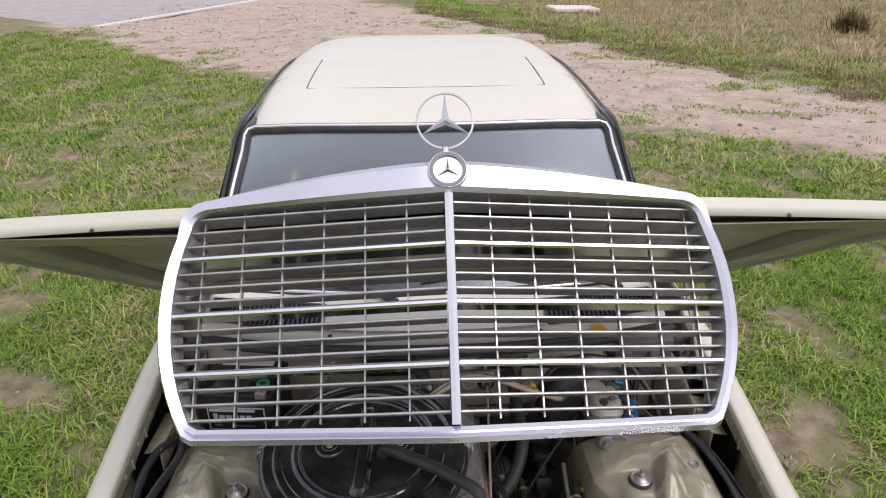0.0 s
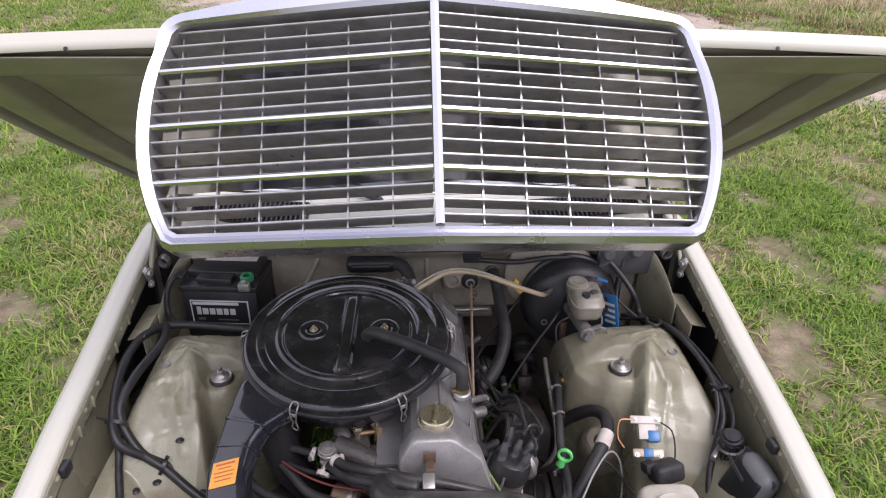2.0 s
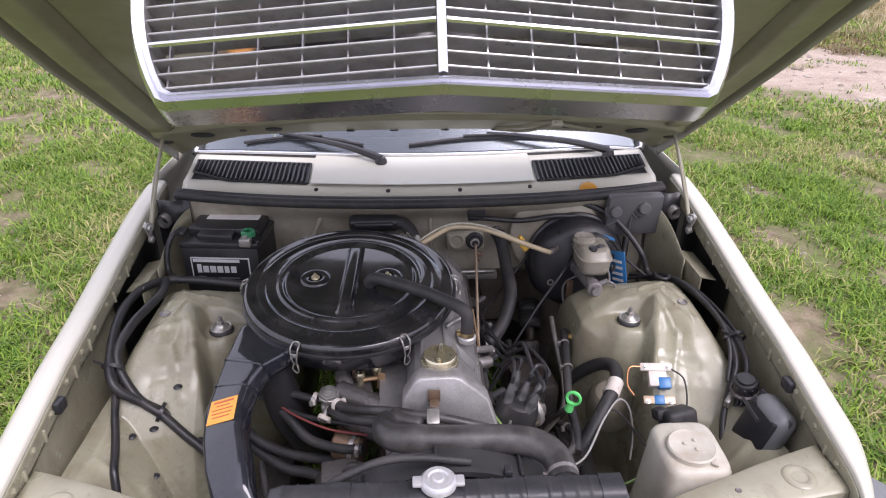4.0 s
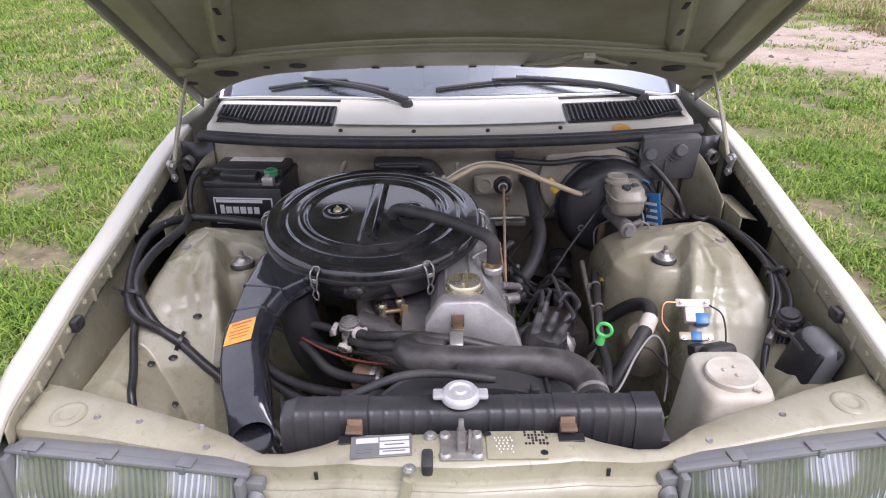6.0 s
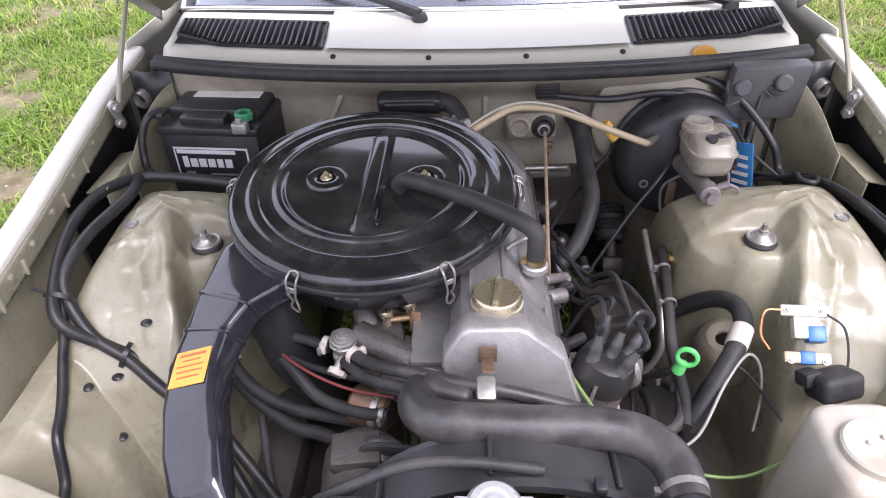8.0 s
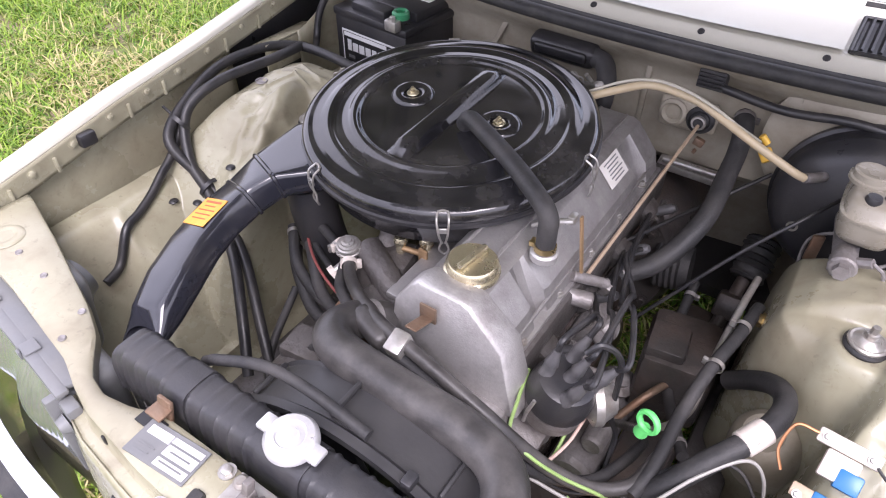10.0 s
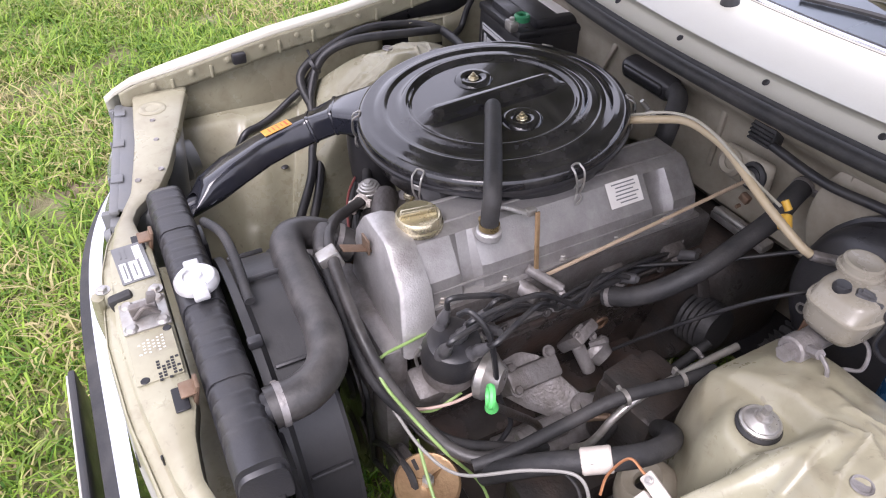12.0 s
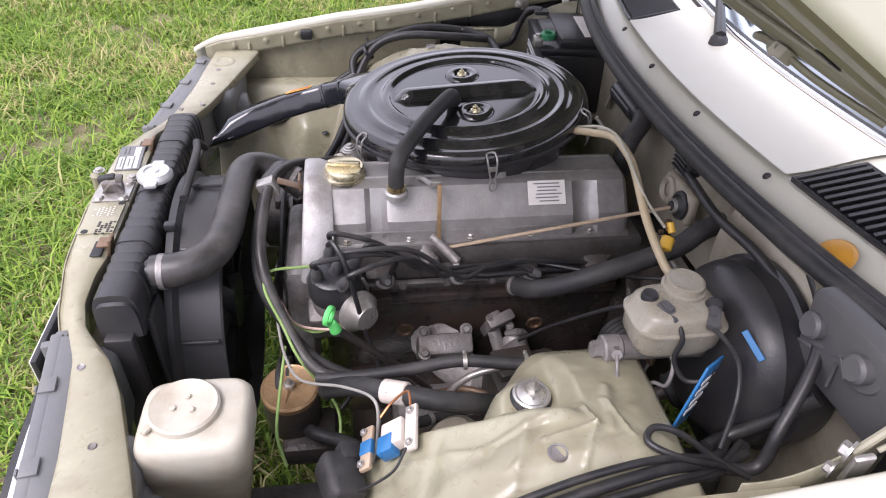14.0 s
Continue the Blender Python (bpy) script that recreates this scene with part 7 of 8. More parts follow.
for pts, r, lab in ((((-0.43, 1.06, 0.66), (-0.375, 1.015, 0.672), (-0.32, 0.965, 0.645), (-0.27, 0.925, 0.615), (-0.20, 0.895, 0.615), (-0.15, 0.88, 0.625)), 0.011, "black rubber water hose dropping to the thermostat"),
                    (((-0.43, 1.06, 0.66), (-0.37, 1.012, 0.682), (-0.30, 0.985, 0.692), (-0.25, 0.965, 0.690)), 0.009, "short black fuel hose to the return valve"),
                    (((-0.43, 1.06, 0.65), (-0.36, 1.00, 0.66), (-0.29, 0.96, 0.655), (-0.20, 0.925, 0.66), (-0.13, 0.91, 0.66)), 0.006, "thin black vacuum hose beside the carburettor"),
                    (((-0.47, 1.06, 0.53), (-0.42, 1.01, 0.52), (-0.34, 0.96, 0.50), (-0.28, 0.94, 0.50), (-0.20, 0.90, 0.50)), 0.013, "dark loom crossing low beside the engine"),
                    (((-0.40, 0.98, 0.50), (-0.36, 0.86, 0.45), (-0.30, 0.80, 0.42), (-0.20, 0.78, 0.45)), 0.008, "black cable hanging low beside the radiator"),
                    (((-0.47, 1.06, 0.57), (-0.42, 1.01, 0.555), (-0.38, 0.985, 0.545), (-0.32, 0.965, 0.535), (-0.24, 0.95, 0.53), (-0.17, 0.93, 0.53)), 0.0115, "upper loom strapped across to the engine"),
                    (((0.06, 0.665, 0.79), (-0.03, 0.668, 0.800), (-0.10, 0.665, 0.797), (-0.17, 0.65, 0.775), (-0.21, 0.655, 0.74)), 0.0075, "thin overflow hose along the radiator")):
    b = B()
    tube(b, pts, r, 10)
    hose = solo("hose", b, RUBBER, lab, "hose", "engine hoses")
    if r > 0.0085:
        for i, j in ((0, 1), (-1, -2)):
            b = B()
            p, q = Vector(pts[i]), Vector(pts[j])
            band(b, p.lerp(q, 0.2), q - p, r * 1.03, 0.008)
            part("hose_clip", b, STEEL, hose)
for pts, mat, lab in ((((-0.43, 1.06, 0.655), (-0.36, 0.995, 0.668), (-0.29, 0.94, 0.665), (-0.22, 0.91, 0.655), (-0.14, 0.89, 0.655)), WIRE_RED, "thin faded red wire by the carburettor"),
                      (((0.13, 0.93, 0.68), (0.145, 0.87, 0.69), (0.165, 0.81, 0.70), (0.20, 0.802, 0.69), (0.24, 0.830, 0.637), (0.286, 0.857, 0.60), (0.310, 0.913, 0.499), (0.360, 0.915, 0.440)), WIRE_GREEN, "green and yellow wire beside the distributor"),
                      (((0.22, 0.96, 0.61), (0.215, 0.90, 0.60), (0.195, 0.845, 0.60), (0.165, 0.82, 0.63)), WIRE_PINK, "pale pink wire from the distributor"),
                      (((0.205, 0.93, 0.60), (0.205, 0.88, 0.585), (0.195, 0.84, 0.60)), WIRE_GREEN, "short yellow-green distributor wire"),
                      (((0.20, 0.815, 0.62), (0.27, 0.83, 0.60), (0.33, 0.86, 0.60), (0.385, 0.93, 0.64), (0.43, 0.975, 0.66), (0.46, 0.98, 0.63), (0.475, 0.97, 0.56), (0.47, 0.95, 0.50)), WIRE_GREY, "pale grey wire looping to the washer bottle"),
                      (((0.195, 0.815, 0.63), (0.25, 0.85, 0.58), (0.31, 0.90, 0.58), (0.37, 0.96, 0.62), (0.43, 0.985, 0.62), (0.48, 0.96, 0.57), (0.50, 0.93, 0.55)), CABLE, "black wire running to the washer bottle"),
                      (((0.25, 0.83, 0.60), (0.33, 0.82, 0.56), (0.40, 0.82, 0.555), (0.47, 0.84, 0.57)), WIRE_GREEN, "thin green wire across the bay"),
                      (((-0.03, 1.395, 0.862), (0.03, 1.415, 0.893), (0.08, 1.424, 0.906), (0.13, 1.426, 0.903), (0.18, 1.427, 0.889), (0.23, 1.437, 0.862), (0.268, 1.460, 0.834)), CLEAR, "thin cloudy vacuum tube over the cover")):
    b = B()
    tube(b, pts, 0.0026, 8)
    solo("wire", b, mat, lab, "wire", "loose wires")

# ---- dipstick, water pipes and hoses on the near side ----
stick = thing("dipstick", "bright green ring-handled dipstick in its tube", "dipstick", (0.305, 0.92, 0.55))
b = B()
lathe(b, [(0.0125, 0.004), (0.0165, 0.004), (0.018, 0), (0.0165, -0.004), (0.0125, -0.004), (0.011, 0), (0.0125, 0.004)], axis_frame((0.306, 0.913, 0.719), (-0.4, -0.9, 0.1)), 28)
rod(b, (0.300, 0.922, 0.680), (0.304, 0.916, 0.704), 0.010, 0.0075, bev=0.002)
part("handle", b, GREEN, stick, "bright green plastic ring")
b = B()
tube(b, [(0.300, 0.922, 0.685), (0.275, 0.98, 0.60), (0.24, 1.06, 0.48), (0.20, 1.12, 0.36)], 0.007, 10)
part("tube", b, IRON, stick)
b = B()
tube(b, [(0.372, 1.29, 0.64), (0.361, 1.214, 0.637), (0.344, 1.12, 0.635), (0.334, 1.04, 0.612), (0.331, 0.94, 0.600), (0.320, 0.885, 0.590)], 0.0105, 12)
pipe = solo("water_pipe", b, RUBBER, "black pipe running along the engine flank", "pipe")
b = B()
tube(b, [(0.352, 1.36, 0.64), (0.347, 1.286, 0.628), (0.343, 1.172, 0.606), (0.343, 1.127, 0.581), (0.341, 1.104, 0.544), (0.325, 1.10, 0.50), (0.30, 1.10, 0.46)], 0.0065, 10)
part("tan_line", b, STEEL, pipe, "tan plastic line strapped to the pipe")
for y, z in ((1.23, 0.640), (1.13, 0.637)):
    b = B()
    band(b, (0.348 + 0.13 * (y - 1.13), y, z), (0.1, 1, 0.1), 0.012, 0.007)
    part("clip", b, STEEL, pipe)
b = B()
tube(b, [(0.375, 1.20, 0.545), (0.398, 1.185, 0.580), (0.428, 1.155, 0.625), (0.447, 1.115, 0.655), (0.449, 1.065, 0.670), (0.430, 1.010, 0.670), (0.388, 0.955, 0.642), (0.350, 0.915, 0.598), (0.33, 0.90, 0.57)], 0.016, 14)
steer = solo("steering_hose", b, RUBBER, "black power-steering hose with a white clamp", "hose")
b = B()
rod(b, (0.438, 1.026, 0.674), (0.417, 0.992, 0.662), 0.0185, n=20, bev=0.002)
part("white_clamp", b, CERAMIC, steer, "white band clamp")
for pts, r, mat, lab in ((((0.215, 1.60, 0.80), (0.226, 1.555, 0.79), (0.232, 1.52, 0.765), (0.234, 1.464, 0.742), (0.236, 1.38, 0.713), (0.215, 1.32, 0.672), (0.185, 1.281, 0.641), (0.145, 1.255, 0.62)), 0.018, RUBBER, "black heater hose curving down to the engine"),
                         (((0.36, 1.05, 0.50), (0.30, 1.18, 0.46), (0.26, 1.3, 0.45), (0.25, 1.45, 0.5)), 0.010, RUBBER, "dark hose low behind the pump"),
                         (((0.23, 1.10, 0.42), (0.27, 1.16, 0.47), (0.30, 1.24, 0.45), (0.30, 1.30, 0.38)), 0.007, RUSTY, "tan bent fuel line by the pump"),
                         (((0.18, 1.275, 0.50), (0.235, 1.30, 0.585), (0.31, 1.345, 0.69), (0.373, 1.38, 0.765), (0.42, 1.45, 0.79)), 0.0035, CABLE, "thin black cable to the firewall"),
                         (((0.13, 1.30, 0.66), (0.20, 1.42, 0.68), (0.30, 1.53, 0.74)), 0.004, CABLE, "thin black cable behind the cover"),
                         (((0.10, 1.12, 0.66), (0.14, 1.18, 0.648), (0.145, 1.25, 0.65), (0.14, 1.38, 0.65)), 0.007, CABLE, "wrapped plug leads along the head")):
    b = B()
    tube(b, pts, r, 12)
    hose = solo("hose", b, mat, lab, "hose", "engine hoses")
    if r > 0.0085:
        for i, j in ((0, 1), (-1, -2)):
            b = B()
            p, q = Vector(pts[i]), Vector(pts[j])
            band(b, p.lerp(q, 0.2), q - p, r * 1.03, 0.008)
            part("hose_clip", b, CAST, hose)
ps = thing("steering_reservoir", "power-steering pump reservoir with a rusty pressed cap", "reservoir", (0.272, 0.832, 0.42))
q = axis_frame((0.272, 0.832, 0.425), (0.10, 0.0, 1))
b = B()
lathe(b, [(0, 0), (0.046, 0), (0.050, 0.01), (0.050, 0.09), (0.047, 0.10), (0, 0.10)], q, 32)
box(b, (0.30, 0.86, 0.41), (0.10, 0.10, 0.05), None, 0.015)
part("pot", b, IRON, ps)
b = B()
lathe(b, [(0.051, 0.094), (0.051, 0.104), (0.047, 0.108), (0.043, 0.106), (0, 0.104)], q, 40)
pcap = part("cap", b, TARNISH, ps, "rust-brown pressed steel cap")
b = B()
star(b, q @ Matrix.Translation((0, 0, 0.1045)) @ pose(0, 0, 0, 0, 0, 50), 0.043, 0.008)
part("cap_spokes", b, TARNISH, pcap)
b = B()
lathe(b, [(0, 0.104), (0.010, 0.104), (0.010, 0.116), (0.0045, 0.117), (0.0045, 0.128), (0, 0.128)], q, 6)
part("nut", b, STEEL, pcap)
b = B()
tube(b, [(0.315, 0.86, 0.45), (0.345, 0.88, 0.47), (0.36, 0.93, 0.46), (0.38, 1.0, 0.42)], 0.012, 12)
part("outlet", b, RUBBER, ps)

# ---- washer bottle ----
wb = thing("washer_bottle", "grubby white plastic washer bottle with a wide screw cap", "washer bottle", (0.49, 0.74, 0.40))
b = B()


def bottle_ring(z, x0, x1, y0, y1, n=28):
    cx, cy = (x0 + x1) / 2, (y0 + y1) / 2
    out = []
    for i in range(n):
        a = 2 * math.pi * (i + 0.5) / n
        c, s2 = math.cos(a), math.sin(a)
        out.append((cx + (x1 - x0) / 2 * math.copysign(abs(c) ** 0.4, c), cy + (y1 - y0) / 2 * math.copysign(abs(s2) ** 0.4, s2), z + 0.018 * (cy - 0.74 + (y1 - y0) / 2 * s2)))
    return out


loft(b, [bottle_ring(0.42, 0.40, 0.47, 0.64, 0.76), bottle_ring(0.45, 0.39, 0.48, 0.63, 0.77), bottle_ring(0.54, 0.395, 0.50, 0.635, 0.785), bottle_ring(0.63, 0.415, 0.53, 0.650, 0.80), bottle_ring(0.68, 0.425, 0.552, 0.662, 0.81), bottle_ring(0.725, 0.430, 0.556, 0.667, 0.812), bottle_ring(0.736, 0.435, 0.551, 0.672, 0.807), bottle_ring(0.740, 0.442, 0.544, 0.68, 0.80)])
part("bottle", b, WASHER, wb)
b = B()
lathe(b, [(0.046, -0.004), (0.046, 0.008), (0.043, 0.011), (0.040, 0.0095), (0, 0.010)], Matrix.Translation((0.489, 0.728, 0.741)), 40)
box(b, (0.489 + 0.03, 0.728 - 0.042, 0.744), (0.014, 0.010, 0.006), turn(0, 0, -35), 0.002)
wcap = part("cap", b, WASHER, wb, "wide off-white cap")
for dx, dy in ((-0.012, 0.004), (0.010, 0.012), (0.006, -0.012)):
    b = B()
    rod(b, (0.489 + dx, 0.728 + dy, 0.750), (0.489 + dx, 0.728 + dy, 0.755), 0.004, bev=0.001)
    part("stud", b, WASHER, wcap)

# ---- ballast resistor on the dome ----
bal = thing("ballast_resistor", "ballast resistor with white ceramic and blue bands", "resistor", (0.532, 1.012, 0.672))
bx, by = 0.525, 1.003
slope = Vector((-0.10, -0.60, 0.79)).normalized()
uphill = (Vector((0.12, 1, 0)) - slope * slope.dot(Vector((0.12, 1, 0)))).normalized()
rot = Matrix((uphill.cross(slope), uphill, slope)).transposed()
C0 = Vector((bx, by, bay_height(bx, by, True))) + slope * 0.016


def on_bal(x, y, z):
    return C0 + rot @ Vector((1.2 * x, 1.2 * y, z))


for name, y, w, h, t, mat, lab in (("upper_clamp", 0.034, 0.062, 0.016, 0.008, CERAMIC, ""), ("lower_clamp", -0.030, 0.060, 0.016, 0.008, TANCLAMP, ""), ("ceramic_body", 0.010, 0.034, 0.030, 0.020, CERAMIC, "white ceramic body"),
                                   ("blue_band", 0.002, 0.024, 0.022, 0.022, BLUE, "blue band"), ("lower_blue_band", -0.030, 0.020, 0.018, 0.011, BLUE, "")):
    b = B()
    box(b, on_bal(0.012 if name == "blue_band" else 0, y, 0.004), (1.2 * w, 1.2 * h, t), rot, 0.003)
    part(name, b, mat, bal, lab)
for x in (-0.022, 0.022):
    for y in (0.034, -0.034):
        b = B()
        hexbolt(b, on_bal(x, y, 0.009), rot @ Vector((0, 0, 1)), 0.004, 0.004)
        part("screw", b, STEEL, bal)
b = B()
tube(b, [on_bal(-0.03, 0.034, 0.008), on_bal(-0.052, 0.03, 0.010), on_bal(-0.056, 0.0, 0.0), on_bal(-0.045, -0.02, -0.004)], 0.002, 6)
part("copper_lead", b, COPPER, bal)
b = B()
tube(b, [on_bal(0.028, 0.03, 0.008), on_bal(0.05, 0.01, 0.006), on_bal(0.05, -0.04, 0), on_bal(0.03, -0.06, -0.01)], 0.002, 8)
part("black_lead", b, CABLE, bal)
b = B()
box(b, (0.552, 0.925, 0.645), (0.075, 0.055, 0.045), turn(-25, 0, 15), 0.012, 3)
box(b, (0.515, 0.935, 0.650), (0.03, 0.03, 0.025), turn(-25, 0, 15), 0.005)
solo("connector_boot", b, RUBBER, "black rubber boot beside the washer bottle", "boot")

# ---- brake servo, master cylinder, reservoir ----
servo = thing("brake_servo", "round black brake servo on the firewall", "brake servo", (0.44, 1.55, 0.72))
q = axis_frame((0.448, 1.608, 0.726), (0.0, -1, 0.06))
b = B()
lathe(b, [(0, 0), (0.11, 0), (0.134, 0.010), (0.141, 0.030), (0.141, 0.055), (0.147, 0.058), (0.147, 0.070), (0.141, 0.074), (0.137, 0.096), (0.139, 0.100), (0.135, 0.112), (0.124, 0.128), (0.105, 0.138), (0.080, 0.140), (0.074, 0.144), (0, 0.145)], q, 72)
part("drum", b, PLASTIC, servo)
b = B()
lathe(b, [(0.006, 0.138), (0.010, 0.138), (0.010, 0.143), (0.006, 0.143), (0.006, 0.138)], axis_frame((0.366, 1.608, 0.684), (0, -1, 0.06)), 18)
part("stud_ring", b, STEEL, servo)
b = B()
lathe(b, [(0.0, 0), (0.128, 0), (0.134, 0.008), (0.134, 0.040), (0.126, 0.046), (0, 0.046)], axis_frame((0.390, 1.606, 0.800), (0, -1, 0.06)), 48)
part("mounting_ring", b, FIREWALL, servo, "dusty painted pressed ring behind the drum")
b = B()
tube(b, [(0.385, 1.500, 0.795), (0.376, 1.472, 0.800), (0.362, 1.455, 0.802), (0.352, 1.446, 0.803)], 0.009, 12)
part("vacuum_elbow", b, CAST, servo)
master = thing("brake_master_cylinder", "grey brake master cylinder with a yellowed fluid reservoir", "brake cylinder", (0.462, 1.38, 0.76))
b = B()
rod(b, (0.440, 1.475, 0.745), (0.450, 1.330, 0.757), 0.022, 0.018, bev=0.004)
rod(b, (0.450, 1.335, 0.757), (0.4505, 1.305, 0.758), 0.021, n=12, bev=0.003)
rod(b, (0.4505, 1.306, 0.758), (0.451, 1.292, 0.759), 0.013, n=6)
for y in (1.322, 1.40):
    rod(b, (0.460, y, 0.765), (0.484, y - 0.008, 0.780), 0.008, n=6)
part("cylinder", b, CAST, master)
b = B()
loft(b, [[(0.458 + w * math.copysign(abs(math.cos(a)) ** 0.5, math.cos(a)), 1.398 + 0.82 * l * math.copysign(abs(math.sin(a)) ** 0.5, math.sin(a)), z) for a in [2 * math.pi * (i + 0.5) / 28 for i in range(28)]]
         for w, l, z in ((0.026, 0.052, 0.776), (0.038, 0.070, 0.783), (0.042, 0.077, 0.795), (0.0435, 0.079, 0.822), (0.047, 0.083, 0.824), (0.047, 0.083, 0.828), (0.043, 0.079, 0.830), (0.041, 0.070, 0.846), (0.036, 0.060, 0.853), (0.030, 0.052, 0.855))])
res = part("fluid_reservoir", b, RESERVOIR, master, "yellowed translucent fluid reservoir")
b = B()
lathe(b, [(0.031, 0), (0.031, 0.006), (0.028, 0.008), (0.027, 0.016), (0.023, 0.018), (0.018, 0.0165), (0, 0.0165)], Matrix.Translation((0.436, 1.412, 0.853)), 32)
part("filler_cap", b, RESERVOIR, res)
for x, y, cx, cy, spin in ((0.448, 1.358, 0.478, 1.374, 28), (0.474, 1.440, 0.493, 1.432, -25)):
    b = B()
    lathe(b, [(0.012, 0), (0.012, 0.010), (0.010, 0.015), (0, 0.016)], Matrix.Translation((x, y, 0.846)), 20)
    part("sensor_plug", b, PLASTIC, res, "black level sensor plug")
    b = B()
    box(b, (cx, cy, 0.850), (0.036, 0.017, 0.013), turn(0, 12, spin), 0.003)
    box(b, (cx - 0.004, cy, 0.858), (0.016, 0.010, 0.005), turn(0, 12, spin), 0.001)
    part("plug_connector", b, BOOT, res, "dusty grey plug connector")
for pts in (((0.494, 1.383, 0.846), (0.507, 1.388, 0.825), (0.508, 1.385, 0.79), (0.525, 1.40, 0.765), (0.535, 1.425, 0.775), (0.53, 1.43, 0.80)), ((0.507, 1.425, 0.846), (0.525, 1.44, 0.835), (0.545, 1.455, 0.81), (0.575, 1.448, 0.775), (0.622, 1.412, 0.742))):
    b = B()
    tube(b, pts, 0.0036, 8)
    part("sensor_wire", b, CABLE, res)
for pts in (((0.484, 1.314, 0.780), (0.502, 1.31, 0.770), (0.505, 1.315, 0.74), (0.49, 1.33, 0.70), (0.47, 1.34, 0.64)), ((0.484, 1.392, 0.780), (0.505, 1.39, 0.772), (0.512, 1.385, 0.74), (0.49, 1.375, 0.72), (0.485, 1.37, 0.66)), ((0.45, 1.45, 0.73), (0.40, 1.44, 0.70), (0.40, 1.42, 0.64), (0.41, 1.40, 0.58))):
    b = B()
    tube(b, pts, 0.003, 8)
    part("brake_pipe", b, CAST, master)
b = B()
box(b, (0.41, 1.415, 0.70), (0.020, 0.008, 0.055), turn(0, 0, 20), 0.003)
part("rusty_bracket", b, RUSTY, master)
tag = thing("wiring_tag", "bright blue plastic wiring tag with white stripes", "tag", (0.545, 1.41, 0.70))
TC = Vector((0.543, 1.412, 0.755))
zt = Vector((-0.12, 0.245, 0.96)).normalized()
xt = Vector((0.80, 0.60, 0.0)).cross(zt).normalized()
rot = Matrix((xt, zt.cross(xt), zt)).transposed()
b = B()
box(b, TC, (0.056, 0.004, 0.118), rot, 0.0015)
sheet_ob = part("blue_sheet", b, BLUE, tag)
for side in (-1, 1):
    for k in range(4):
        b = B()
        box(b, TC + rot @ Vector((0.0, side * 0.0026, 0.030 - 0.018 * k)), (0.036, 0.0012, 0.0075), rot @ turn(0, 6, 0))
        part("white_stripe", b, WHITE, sheet_ob, smooth=False)
b = B()
za = Vector((0.035, 0.013, -0.020)).normalized()
na = (Vector((0.089, 0, 0.091)).normalized() * 0.75 + Vector((0, -0.65, 0))).normalized()
na = (na - za * na.dot(za)).normalized()
box(b, Vector((0.5275, 1.4785, 0.828)) + na * 0.001, (0.009, 0.003, 0.044), Matrix((na.cross(za), na, za)).transposed(), 0.0006, 1)
part("blue_strip", b, BLUE, servo, "small torn blue sticker")

# ---- amber vacuum pipe ----
b = B()
tube(b, [(-0.031, 1.385, 0.854), (0.025, 1.410, 0.878), (0.07, 1.428, 0.893), (0.12, 1.436, 0.890), (0.169, 1.435, 0.881), (0.259, 1.429, 0.846), (0.33, 1.436, 0.814), (0.352, 1.445, 0.803)], 0.0072, 12)
vac = solo("vacuum_pipe", b, AMBER, "yellowed plastic vacuum pipe arching to the brake servo", "pipe")
b = B()
rod(b, (0.276, 1.467, 0.820), (0.291, 1.457, 0.806), 0.011, bev=0.002)
rod(b, (0.278, 1.469, 0.830), (0.266, 1.468, 0.842), 0.006)
part("valve", b, YELLOW, vac, "small yellow check valve")

# ---- battery ----
bat = thing("battery", "black car battery with a white-framed front label", "battery", (-0.575, 1.535, 0.65))
BM = Matrix.Translation((-0.572, 1.535, 0.677)) @ pose(0, 0, 0, 0, 0, -5)
b = B()
box(b, BM @ Vector((0.013, 0, 0.078)), (0.214, 0.172, 0.156), BM.to_3x3(), 0.006)
case = part("case", b, PLASTIC, bat)
b = B()
box(b, BM @ Vector((0.013, 0, 0.163)), (0.220, 0.178, 0.020), BM.to_3x3(), 0.006)
lidb = part("lid", b, PLASTIC, bat)
b = B()
box(b, BM @ Vector((0.013, 0.022, 0.182)), (0.20, 0.125, 0.024), BM.to_3x3(), 0.006)
box(b, BM @ Vector((0.0, -0.045, 0.180)), (0.10, 0.06, 0.020), BM.to_3x3(), 0.005)
part("cell_cover", b, PLASTIC, lidb)
b = B()
box(b, BM @ Vector((0.013, 0.085, 0.178)), (0.16, 0.012, 0.018), BM.to_3x3(), 0.004)
part("front_rail", b, PLASTIC, lidb)
b = B()
box(b, BM @ Vector((0.02, 0.045, 0.1945)), (0.150, 0.045, 0.0012), BM.to_3x3())
part("top_label", b, WHITE, lidb, "pale sticker on the battery lid", smooth=False)
b = B()
box(b, BM @ Vector((0.010, -0.0868, 0.088)), (0.165, 0.0012, 0.078), BM.to_3x3())
front = part("front_label", b, SILVERPRINT, case, "white-framed black battery label", smooth=False)
b = B()
box(b, BM @ Vector((0.010, -0.0876, 0.088)), (0.157, 0.0012, 0.070), BM.to_3x3())
part("label_field", b, BLACKPRINT, front, smooth=False)
